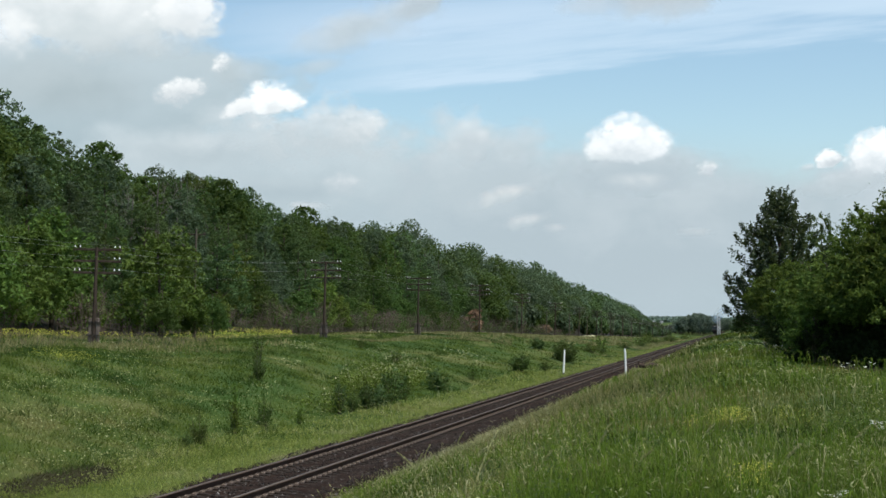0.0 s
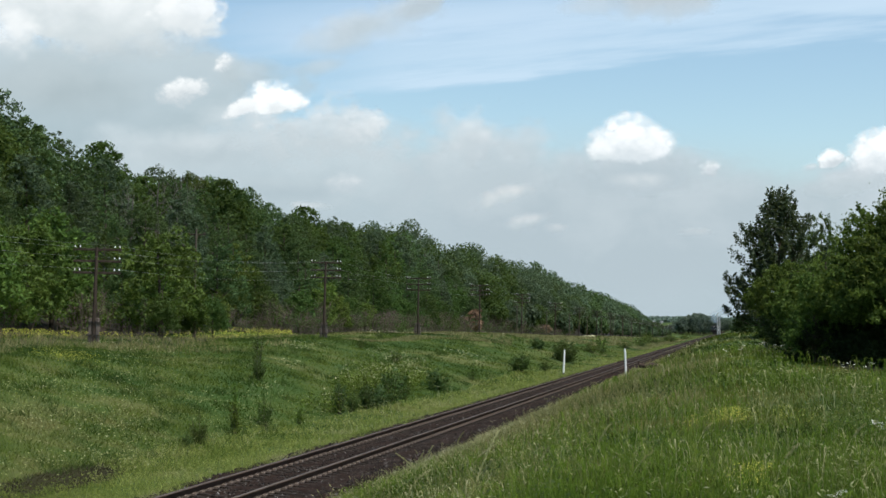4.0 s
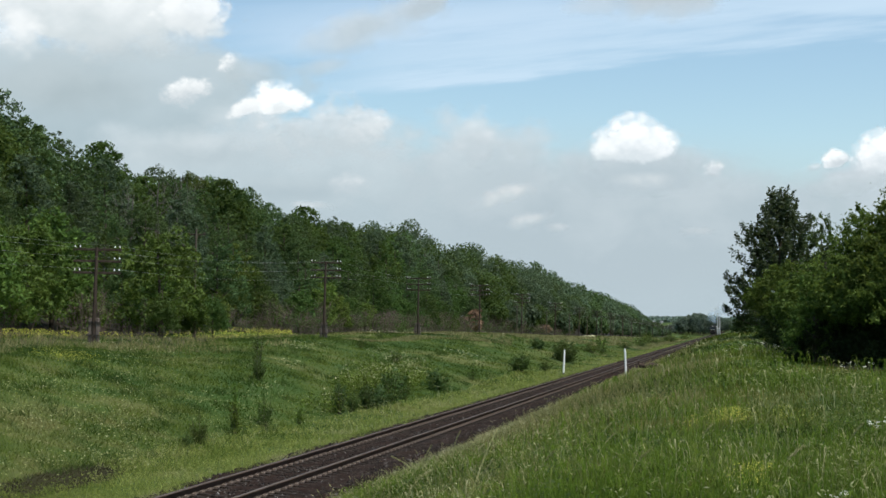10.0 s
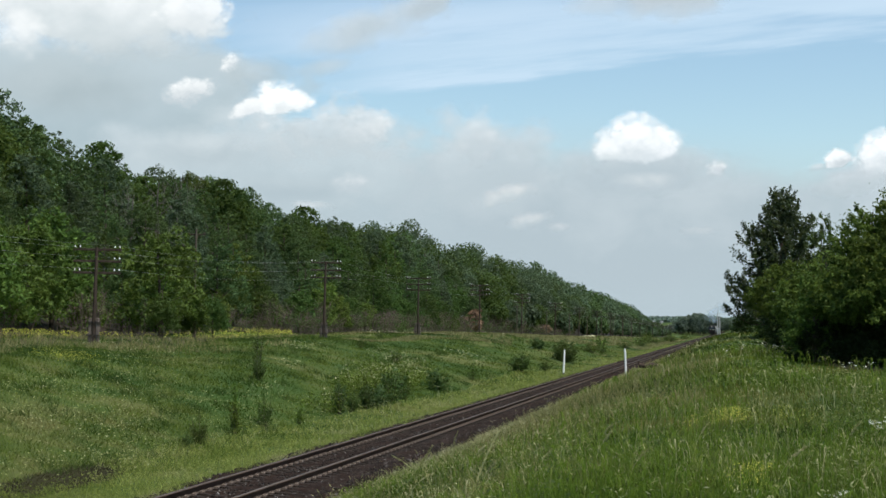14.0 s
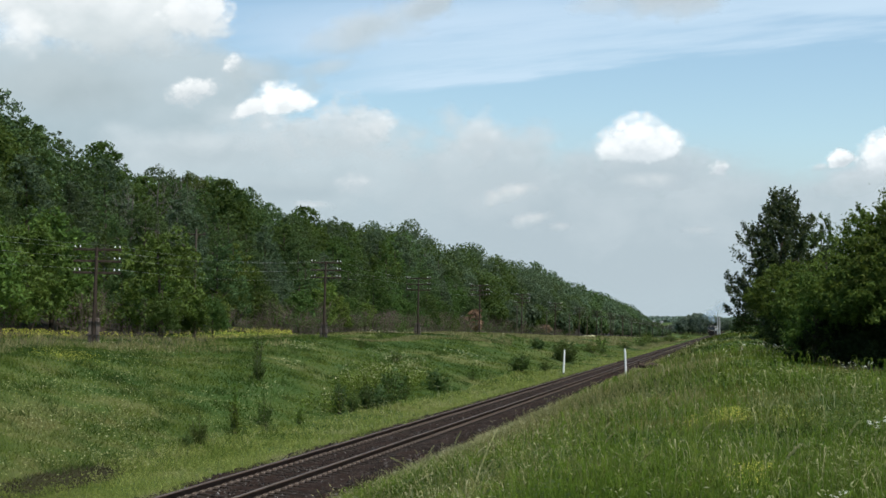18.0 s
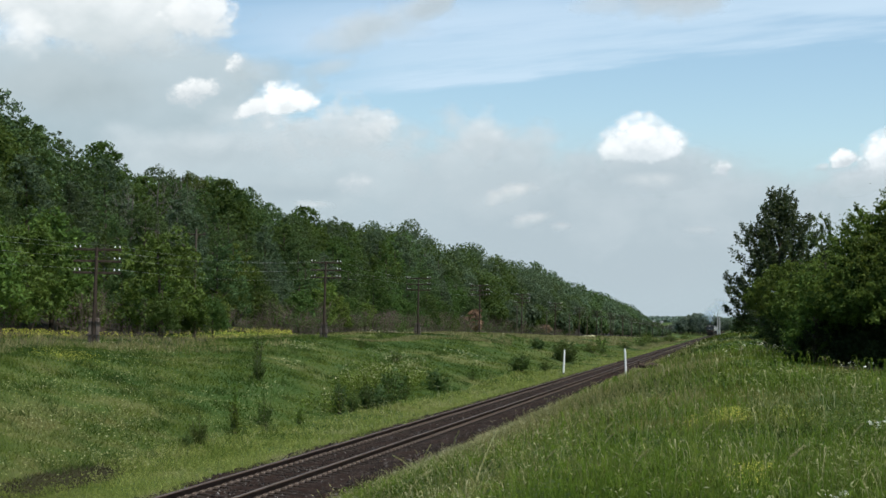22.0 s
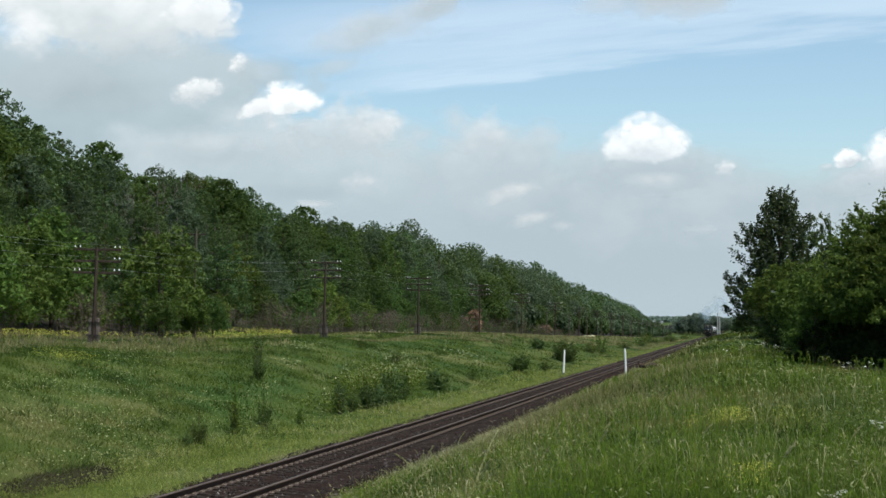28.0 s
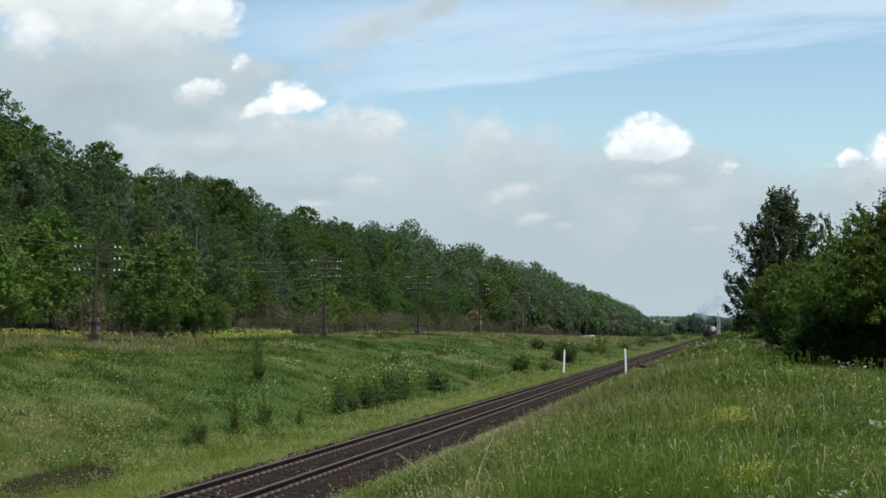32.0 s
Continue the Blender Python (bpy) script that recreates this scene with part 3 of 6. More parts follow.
cloud_sheet(4500, (36, 0), [
    C(830, 245, 130, 130, (0.58, 0.64, 0.68), (0.80, 0.83, 0.85), 0.7, 0.8, 0.6, 46, 0.0, 1.4, 1.0, 0, 0.4),
    C(925, 255, 110, 70, (0.56, 0.63, 0.67), (0.68, 0.73, 0.77), 0.6, 0.9, 0.5, 50, 0.0, 1.4, 1.0, 0, 0.3),
    C(1120, 300, 380, 110, (0.50, 0.575, 0.625), (0.60, 0.66, 0.70), 0.9, 0.6, 0.4, 70, 0.2, 1.4, 1.0, 0, 0.2),
    C(1114, 262, 176, 138, (0.72, 0.77, 0.81), (1.08, 1.08, 1.09), 1.0, 0.34, 0.22, 46, 0.02, 1.1, 2.2, -3, 0.24),
    C(1060, 272, 66, 70, (0.74, 0.79, 0.82), (1.0, 1.01, 1.02), 0.95, 0.5, 0.3, 36, 0.0, 1.0, 2.2, 0, 0.2),
    C(1130, 322, 150, 40, (0.58, 0.64, 0.68), (0.74, 0.77, 0.79), 0.75, 0.9, 0.4, 50, 0.0, 1.4),
    C(1252, 298, 48, 34, (0.66, 0.70, 0.74), (0.94, 0.95, 0.96), 0.9, 0.7, 0.6, 24, 0.0, 1.2, 1.0, 10, 0.4),
    C(1552, 282, 130, 126, (0.72, 0.77, 0.81), (1.08, 1.08, 1.09), 1.0, 0.34, 0.24, 42, 0.0, 1.1, 2.0, 10, 0.24),
    C(1468, 286, 62, 56, (0.64, 0.69, 0.73), (1.02, 1.03, 1.04), 1.0, 0.35, 0.3, 28, 0.0, 0.9, 2.0, 18, 0.3),
    C(1430, 296, 40, 20, (0.60, 0.66, 0.70), (0.84, 0.86, 0.88), 0.8, 0.8, 0.5, 20, 0.0, 1.2, 1.0, 10, 0.3),
    C(1500, 320, 200, 60, (0.54, 0.61, 0.65), (0.66, 0.71, 0.75), 0.85, 0.7, 0.5, 60, 0.1, 1.3, 1.0, 8, 0.3),
], "white cumulus clouds over the line of the track")
cloud_sheet(4400, (14, -4), [
    C(890, 348, 130, 48, (0.60, 0.66, 0.69), (0.82, 0.82, 0.82), 0.85, 0.8, 0.6, 46, 0.0, 1.4, 1.0, 16, 0.3),
    C(930, 392, 96, 36, (0.60, 0.66, 0.69), (0.78, 0.79, 0.80), 0.8, 0.9, 0.5, 36, 0.0, 1.4, 1.0, 12, 0.3),
    C(545, 366, 90, 26, (0.60, 0.66, 0.69), (0.82, 0.83, 0.84), 0.75, 0.9, 0.5, 36, 0.0, 1.4, 1.0, 0, 0.3),
    C(985, 405, 50, 24, (0.56, 0.62, 0.66), (0.72, 0.74, 0.76), 0.7, 0.9, 0.4, 36, 0.0, 1.4, 1.0, 0, 0.3),
    C(1230, 412, 80, 24, (0.56, 0.62, 0.66), (0.68, 0.71, 0.73), 0.6, 0.9, 0.4, 36, 0.0, 1.4, 1.0, 0, 0.3),
], "pale wisps of low cloud")
# ======================= ground and track =======================
def land_grid():
    xs = np.unique(np.concatenate([np.linspace(-4200, -400, 22), np.linspace(-400, -90, 24), np.linspace(-90, -40, 34), np.linspace(-40, -4, 82),
                                   np.linspace(-4, 30, 50), np.linspace(30, 400, 24), np.linspace(400, 4200, 22)]))
    ys = np.unique(np.concatenate([np.linspace(-3250, -200, 14), np.linspace(-200, 0, 20), np.linspace(0, 130, 140), np.linspace(130, 420, 90),
                                   np.linspace(420, 1200, 60), np.linspace(1200, 3250, 40)]))
    gx, gy = np.meshgrid(xs, ys, indexing="ij")
    v = ground_points(gx, gy).reshape(-1, 3)
    i, j = np.meshgrid(np.arange(len(xs) - 1), np.arange(len(ys) - 1), indexing="ij")
    a = (i * len(ys) + j).ravel()
    return v, np.stack([a, a + len(ys), a + len(ys) + 1, a + 1], -1)


ground = new("ground", mesh_np("ground", *land_grid(), M_GROUND, True))
tagged(ground, "rolling green meadow land with a railway cutting", "ground", kind="structure")

track = thing("railway_track", "single straight railway track on dark stained ballast", "railway track", kind="structure")
TRACK_START, TRACK_END = -80.0, 1800.0


def ballast_mesh():
    xs = np.array([-2.75, -2.3, -1.95, -1.6, -1.2, -0.8, -0.4, 0, 0.4, 0.8, 1.2, 1.6, 1.95, 2.3, 2.75])
    zs = np.array([-0.62, -0.40, -0.225, -0.205, -0.20, -0.205, -0.215, -0.22, -0.215, -0.205, -0.20, -0.205, -0.225, -0.40, -0.62])
    ys = np.concatenate([np.linspace(TRACK_START, 12, 20), np.arange(12.5, 150, 0.5), np.linspace(152, TRACK_END, 240)])
    gx, gy = np.meshgrid(xs, ys, indexing="ij")
    gz = np.repeat(zs[:, None], len(ys), 1) + RNG.normal(0, 0.013, gx.shape)
    gx = gx + RAIL_X + RNG.normal(0, 0.02, gx.shape)
    v = np.stack([gx, gy, gz], -1).reshape(-1, 3)
    i, j = np.meshgrid(np.arange(len(xs) - 1), np.arange(len(ys) - 1), indexing="ij")
    a = (i * len(ys) + j).ravel()
    return mesh_np("ballast", v, np.stack([a, a + len(ys), a + len(ys) + 1, a + 1], -1), M_BALLAST, False)


part("ballast", ballast_mesh(), M_BALLAST, track, "dark oily crushed-stone ballast")


def profile_sweep(profile, y0, y1):
    n = len(profile)
    v = np.array([(x, y, z) for y in (y0, y1) for x, z in profile])
    f = np.array([[k, (k + 1) % n, n + (k + 1) % n, n + k] for k in range(n)])
    return v, f


RAIL_WEB = [(-0.012, -0.150), (0.012, -0.150), (0.009, -0.045), (0.036, -0.034), (0.036, -0.008), (-0.036, -0.008), (-0.036, -0.034), (-0.009, -0.045)]
RAIL_FOOT = [(-0.075, -0.18), (0.075, -0.18), (0.075, -0.168), (0.012, -0.147), (-0.012, -0.147), (-0.075, -0.168)]
RAIL_HEAD = [(-0.034, -0.010), (0.034, -0.010), (0.034, -0.003), (0.026, 0.0), (-0.026, 0.0), (-0.034, -0.003)]
for side in (-0.795, 0.795):
    v, f = profile_sweep(RAIL_WEB, TRACK_START, TRACK_END)
    rail = part("rail", mesh_np("rail", v + (RAIL_X + side, 0, 0), f, M_RAIL), M_RAIL, track, "rusty brown steel rail")
    # The foot is darker than the web.
    v, f = profile_sweep(RAIL_FOOT, TRACK_START, TRACK_END)
    part("rail_foot", mesh_np("rail_foot", v + (RAIL_X + side, 0, 0), f, M_RAIL_FOOT), M_RAIL_FOOT, rail, "dark brown rail foot")
    v, f = profile_sweep(RAIL_HEAD, TRACK_START, TRACK_END)
    part("rail_head", mesh_np("rail_head", v + (RAIL_X + side, 0, 0), f, M_RAILHEAD), M_RAILHEAD, rail, "rail head polished by wheels")


def sleeper_mesh():
    """A concrete sleeper: thick under the rails, thinner in the middle."""
    bm = bmesh.new()
    xs = [-1.35, -1.2, -1.0, -0.58, -0.42, 0.42, 0.58, 1.0, 1.2, 1.35]
    top = [-0.215, -0.195, -0.178, -0.178, -0.222, -0.222, -0.178, -0.178, -0.195, -0.215]
    rings = []
    for x, z in zip(xs, top):
        rings.append([bm.verts.new(p) for p in ((x, -0.12, -0.34), (x, 0.12, -0.34), (x, 0.09, z), (x, -0.09, z))])
    for a, b in zip(rings, rings[1:]):
        for k in range(4):
            bm.faces.new((a[k], b[k], b[(k + 1) % 4], a[(k + 1) % 4]))
    bm.faces.new(rings[0])
    bm.faces.new(rings[-1][::-1])
    bmesh.ops.recalc_face_normals(bm, faces=bm.faces)
    me = bpy.data.meshes.new("sleeper")
    bm.to_mesh(me)
    bm.free()
    me.materials.append(M_CONCRETE)
    return me


def fastener_mesh():
    """Clip, bolt and shoulder on both sides of the rail foot."""
    bm = bmesh.new()
    for s in (-1, 1):
        box(bm, 0.09, 0.14, 0.060, (s * 0.118, 0, -0.152), (0, s * 14, 0), 0.008)
        cone(bm, 0.022, 0.018, 0.07, (s * 0.13, 0, -0.125), sides=6)
        box(bm, 0.06, 0.05, 0.012, (s * 0.085, 0, -0.150))
    me = bpy.data.meshes.new("fastener")
    bm.to_mesh(me)
    bm.free()
    me.materials.append(M_FASTENER)
    return me


SLEEPER_STEP = 0.511
SLEEPER, FASTENER = sleeper_mesh(), fastener_mesh()
# ======================= trees and bushes =======================
def leaf_quads(c, size, rng, lift=0.35, slim=0.6, facing=None):
    """Leaf sprays as bent diamonds: centres (n, 3) and sizes (n,) give verts and quads."""
    n = len(c)
    nrm = rng.normal(size=(n, 3))
    if facing is None:
        nrm[:, 2] = np.abs(nrm[:, 2]) + lift
    else:
        nrm = nrm * 0.62 + facing + (0, 0, 0.2)
    nrm /= np.linalg.norm(nrm, axis=1)[:, None]
    a = np.cross(nrm, rng.normal(size=(n, 3)))
    a /= np.linalg.norm(a, axis=1)[:, None] + 1e-9
    b = np.cross(nrm, a)
    s = size[:, None] * 0.5
    v = np.stack([c - a * s, c + b * s * slim + nrm * s * 0.15, c + a * s - nrm * s * 0.25, c - b * s * slim + nrm * s * 0.15], 1).reshape(-1, 3)
    return v, np.arange(n * 4).reshape(n, 4)


def leaf_sprays(c, size, rng, facing, slim=0.75, loose=0.85):
    """Far leaf sprays as single ragged triangles."""
    n = len(c)
    nrm = rng.normal(size=(n, 3)) * loose + facing + (0, 0, 0.2)
    nrm /= np.linalg.norm(nrm, axis=1)[:, None]
    a = np.cross(nrm, rng.normal(size=(n, 3)))
    a /= np.linalg.norm(a, axis=1)[:, None] + 1e-9
    b = np.cross(nrm, a)
    s = size[:, None] * 0.5
    return np.stack([c - a * s - b * s * slim, c + a * s * 0.3 + b * s * slim * 1.1, c + a * s - b * s * slim * 0.4], 1).reshape(-1, 3), np.arange(n * 3).reshape(n, 3)


def crown_points(rng, height, radius, base, clumps, per, spread, pointed=0.35, dome=False, upright=0.75, feather=0.0):
    """Leaf sprays on rounded clumps that sit on an uneven egg-shaped crown with gaps: their centres and the way they face."""
    lobes = rng.normal(size=(7, 3))
    lobes /= np.linalg.norm(lobes, axis=1)[:, None]
    d = rng.normal(size=(clumps, 3))
    d /= np.linalg.norm(d, axis=1)[:, None]
    d[:, 2] = d[:, 2] * 0.95 + 0.05
    if dome:
        d[:, 2] = np.abs(d[:, 2])
    swell = 0.76 + 0.36 * np.max(d @ lobes.T, axis=1) ** 3
    s = (0.42 + 0.58 * rng.random(clumps) ** 0.4) * swell
    half = (height - base) / 2
    z = base + half + d[:, 2] * half * np.minimum(s, 1.0)
    if dome:
        z = base + 0.1 + 2 * half * (0.94 * d[:, 2] * np.minimum(s, 1.0) + 0.10 * rng.random(clumps))
    up = np.clip((z - base) / (height - base), 0, 1)
    narrow = 1 - pointed * up ** 1.6
    cc = np.stack([d[:, 0] * radius * s * narrow, d[:, 1] * radius * s * narrow, z], -1)
    size = spread * (0.55 + 0.9 * rng.random(clumps)) * (1 - 0.35 * up)
    n = clumps * per
    o = rng.normal(size=(n, 3))
    o /= np.linalg.norm(o, axis=1)[:, None]
    out = np.repeat(d * (0.8, 0.8, 0.3) + (0, 0, 0.45), per, 0)
    out /= np.linalg.norm(out, axis=1)[:, None]
    o = o + out * 0.55
    o /= np.linalg.norm(o, axis=1)[:, None]
    r = np.repeat(size, per) * (0.25 + 0.95 * rng.random(n) ** 0.8)
    p = np.repeat(cc, per, 0) + o * r[:, None] * (1.15, 1.15, upright) * (1 - 0.45 * feather)
    if feather:
        way = np.repeat(d * (1, 1, 0.4) + rng.normal(0, 0.45, d.shape) + (0, 0, 0.35), per, 0)
        way /= np.linalg.norm(way, axis=1)[:, None]
        t = rng.normal(0, 1, n) * r
        p = p + way * (t * 1.1 * feather)[:, None] - np.stack([np.zeros(n), np.zeros(n), 0.25 * feather * t * t], -1)
    p[:, 2] = np.maximum(p[:, 2], 0.1 + base * 0.5)
    return p, o


def wood_pieces(rng, height, radius, base, limbs, thick, lean=0.0):
    """A tapered trunk with limbs."""
    t = np.linspace(0, 1, 7)
    sway = np.cumsum(rng.normal(0, 0.03 * height / 7, (7, 2)), 0)
    sway[0] = 0
    trunk = np.stack([sway[:, 0] + lean * t * t, sway[:, 1], t * height * 0.86 - 0.25 * (t == 0)], -1)
    pieces = [tube(trunk, thick * (1 - 0.85 * t) + 0.02, 7)]
    for k in range(limbs):
        low = max(0.25, min(0.6, 1.35 * base / height + 0.08))
        u = low + (0.9 - low) * (k + rng.random()) / limbs
        start = np.array([np.interp(u, t, trunk[:, c]) for c in range(3)])
        ang = k * 2.4 + rng.normal(0, 0.4)
        reach = radius * (0.85 - 0.55 * u) * (0.8 + 0.4 * rng.random())
        end = start + np.array([np.cos(ang) * reach, np.sin(ang) * reach, reach * (0.5 + 0.5 * rng.random())])
        mid = (start + end) / 2 + np.array([0, 0, reach * 0.12])
        r = thick * (1 - 0.85 * u) * 0.5
        pieces.append(tube([start, mid, end], [r, r * 0.65, r * 0.25], 5))
    return joined(pieces)


def tree_meshes(seed, height, radius, base, clumps, per, leaf, spread, leaves, limbs=9, thick=None, pointed=0.35, bark=None, dome=False, far=False, slim=0.75, feather=0.0):
    rng = np.random.default_rng(seed)
    p, o = crown_points(rng, height, radius, base, clumps, per, spread, pointed, dome, 1.05 if far else 0.75, feather)
    size = leaf * (0.6 + 0.8 * rng.random(len(p)))
    v, f = leaf_sprays(p, size, rng, o) if far else leaf_quads(p, size, rng, slim=slim, facing=o)
    crown = mesh_np("crown", v, f, leaves)
    wv, wf = wood_pieces(rng, height, radius, base, limbs, thick or height * 0.014)
    return mesh_np("trunk", wv, wf, bark or M_BARK, True), crown


def tree(name, label, category, m, meshes, group=""):
    ob = thing(name, label, category, group, m=m)
    part("trunk", meshes[0], None, ob)
    part("crown", meshes[1], None, ob)
    return ob


def standing(x, y, turn=0.0, sink=0.05):
    return Matrix.Translation((*spot(x, y), float(ground_z(x, y)) - sink)) @ pose(0, 0, 0, 0, 0, turn)


# ---- the wood on the far side of the track: stocks of meshes, then trees ----
TONES = (M_LEAF, M_LEAF_DEEP, M_LEAF_OLIVE, M_LEAF_DEEP, M_LEAF_FAR, M_LEAF, M_LEAF_DEEP, M_LEAF_FAR)
WOOD_STOCK, FRONT_STOCK, EDGE_STOCK = [], [], []
for k in range(8):
    h = (14.5, 16.0, 13.0, 17.5, 15.0, 12.0, 18.5, 14.0)[k]
    WOOD_STOCK.append((h, tree_meshes(100 + k, h, h * 0.25, h * 0.12, 340, 28, 0.27, 0.56, TONES[k], 9, pointed=0.3, far=True)))
    FRONT_STOCK.append((h, tree_meshes(130 + k, h, h * 0.25, h * 0.08, 430, 32, 0.225, 0.46, TONES[k], 11, pointed=0.3, dome=k % 2 == 0, far=True)))
for k in range(5):
    h = (7.5, 9.0, 6.0, 10.0, 8.0)[k]
    EDGE_STOCK.append((h, tree_meshes(150 + k, h, h * 0.33, h * 0.14, 270, 34, 0.20, 0.38, (M_LEAF_LIGHT, M_LEAF, M_LEAF_OLIVE, M_LEAF_DEEP, M_LEAF)[k], 9, pointed=0.25, dome=True, far=True)))

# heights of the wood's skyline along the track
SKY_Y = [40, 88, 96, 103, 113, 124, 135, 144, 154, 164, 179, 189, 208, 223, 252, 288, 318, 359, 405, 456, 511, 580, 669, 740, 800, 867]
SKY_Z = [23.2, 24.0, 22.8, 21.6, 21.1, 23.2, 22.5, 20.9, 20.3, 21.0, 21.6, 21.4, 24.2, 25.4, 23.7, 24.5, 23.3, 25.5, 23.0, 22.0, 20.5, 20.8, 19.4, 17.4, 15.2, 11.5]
rng = np.random.default_rng(21)
NEAR_WOOD_END = 215.0


def plant(stock, x, y, top, label, category, group):
    """A tree from the stock whose crown reaches the height top at (x, y)."""
    z = float(ground_z(x, y))
    h, meshes = stock
    k = max(0.55, min(1.5, (top - z) / h))
    ob = thing(category.replace(" ", "_"), label, category, group)
    part("trunk", meshes[0], None, ob)
    part("crown", meshes[1], None, ob)
    wide = k * (0.9 + 0.25 * rng.random())
    ob.matrix_world = Matrix.Translation((*spot(x, y), z - 0.1)) @ pose(0, 0, 0, 0, 0, rng.random() * 360) @ Matrix.Diagonal((wide, wide, k, 1))
    return ob


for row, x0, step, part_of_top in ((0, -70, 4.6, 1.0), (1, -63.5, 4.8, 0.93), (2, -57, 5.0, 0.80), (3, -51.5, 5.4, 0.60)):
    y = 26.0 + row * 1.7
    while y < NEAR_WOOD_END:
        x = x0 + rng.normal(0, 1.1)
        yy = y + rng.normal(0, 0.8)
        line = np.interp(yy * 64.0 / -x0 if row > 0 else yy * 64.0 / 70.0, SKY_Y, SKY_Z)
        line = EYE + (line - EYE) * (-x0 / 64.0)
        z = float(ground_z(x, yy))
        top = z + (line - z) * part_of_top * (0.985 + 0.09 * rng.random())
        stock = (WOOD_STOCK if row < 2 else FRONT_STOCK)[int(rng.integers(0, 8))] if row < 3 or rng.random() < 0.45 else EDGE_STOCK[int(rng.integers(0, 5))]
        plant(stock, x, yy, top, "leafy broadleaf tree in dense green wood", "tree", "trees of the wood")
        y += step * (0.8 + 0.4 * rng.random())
y = 30.0
while y < NEAR_WOOD_END:
    if rng.random() < (0.88 if y < 70 else 0.62):
        stock = EDGE_STOCK[int(rng.integers(0, 5))]
        x = -47.5 + rng.normal(0, 0.8)
        plant(stock, x, y, float(ground_z(x, y)) + stock[0] * (0.55 + 0.35 * rng.random()), "bushy young tree at the wood's edge", "tree", "young trees at the wood's edge")
    y += 3.7 * (0.7 + 0.6 * rng.random())
# bright young trees that stand out before the wood
BRIGHT = [(8.0, tree_meshes(170 + k, 8.0, 2.5, 0.9, 230, 36, 0.20, 0.40, M_LEAF_BRIGHT, 9, pointed=0.25, dome=True, far=True)) for k in range(2)]
for k, (x, y, top) in enumerate(((-42.0, 77.5, 12.2), (-45.0, 60.0, 12.4), (-46.5, 64.5, 11.0), (-47.5, 69.0, 12.0), (-49.0, 74.0, 13.5), (-47.0, 86.0, 9.5))):
    plant(BRIGHT[(k + 1) % 2], x, y, top, "bright green young tree before the wood", "tree", "bright young trees before the wood")
for x, y, top in ((-40.2, 79.6, 6.6), (-40.6, 83.5, 5.6), (-41.0, 76.0, 5.4)):
    plant((8.0, EDGE_STOCK[4][1]), x, y, top, "green undergrowth bush before the wood", "bush", "bushes before the wood")


def billows(r, h, w, n):
    """A far crown as a heap of rounded billows of leaf sprays: their places and the way they face."""
    m = 11
    d = r.normal(size=(m, 3))
    d /= np.linalg.norm(d, axis=1)[:, None]
    d[:, 2] = d[:, 2] * 0.8 + 0.1
    d[0] = (0, 0, 1)
    rad = w * (0.34 + 0.22 * r.random(m))
    c = np.stack([d[:, 0] * w * 0.66, d[:, 1] * w * 0.66, h * 0.52 + d[:, 2] * (h * 0.48 - rad)], -1)
    k = n // m
    o = r.normal(size=(m * k, 3))
    o /= np.linalg.norm(o, axis=1)[:, None]
    p = np.repeat(c, k, 0) + o * (np.repeat(rad, k) * (0.72 + 0.30 * r.random(m * k)))[:, None] * (1, 1, 1.1)
    p[:, 2] = np.maximum(p[:, 2], 0.2)
    return p, o


def far_wood(seed, spots, per_tree, leaf, mat):
    """Many far trees joined: crowns of leaf sprays on short trunks."""
    r = np.random.default_rng(seed)
    cv, tv, ov = [], [], []
    for x, y, z, h, w in spots:
        p, o = billows(r, h, w, per_tree)
        x, y = spot(x, y)
        cv.append(p + (x, y, z))
        ov.append(o)
        tv.append(tube([(x, y, z - 0.3), (x, y, z + h * 0.6)], [0.25, 0.1], 5))
    p = np.concatenate(cv)
    v, f = leaf_sprays(p, leaf * (0.6 + 0.8 * r.random(len(p))), r, np.concatenate(ov))
    return mesh_np("crowns", v, f, mat), mesh_np("trunks", *joined(tv), M_BARK)


spots = []
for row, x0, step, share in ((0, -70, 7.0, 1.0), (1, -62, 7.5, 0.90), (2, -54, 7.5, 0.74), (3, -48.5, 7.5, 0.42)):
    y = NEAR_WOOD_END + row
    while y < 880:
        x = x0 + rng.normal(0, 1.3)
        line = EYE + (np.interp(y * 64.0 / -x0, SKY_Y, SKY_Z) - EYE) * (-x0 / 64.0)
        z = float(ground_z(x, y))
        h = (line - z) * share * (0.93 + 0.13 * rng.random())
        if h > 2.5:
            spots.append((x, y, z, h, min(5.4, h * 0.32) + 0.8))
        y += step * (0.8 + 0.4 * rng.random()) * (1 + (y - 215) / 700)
kinds = rng.integers(0, 4, len(spots))
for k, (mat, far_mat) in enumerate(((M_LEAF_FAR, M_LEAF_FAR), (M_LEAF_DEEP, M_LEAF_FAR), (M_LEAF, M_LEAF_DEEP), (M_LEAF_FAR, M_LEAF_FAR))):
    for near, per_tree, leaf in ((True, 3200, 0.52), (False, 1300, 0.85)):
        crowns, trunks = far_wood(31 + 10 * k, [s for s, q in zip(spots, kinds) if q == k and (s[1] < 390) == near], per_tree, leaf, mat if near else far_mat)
        distant_wood = thing("distant_wood", "green broadleaf wood running away along the track", "wood", kind="stuff")
        part("crowns", crowns, None, distant_wood)
        part("trunks", trunks, None, distant_wood)
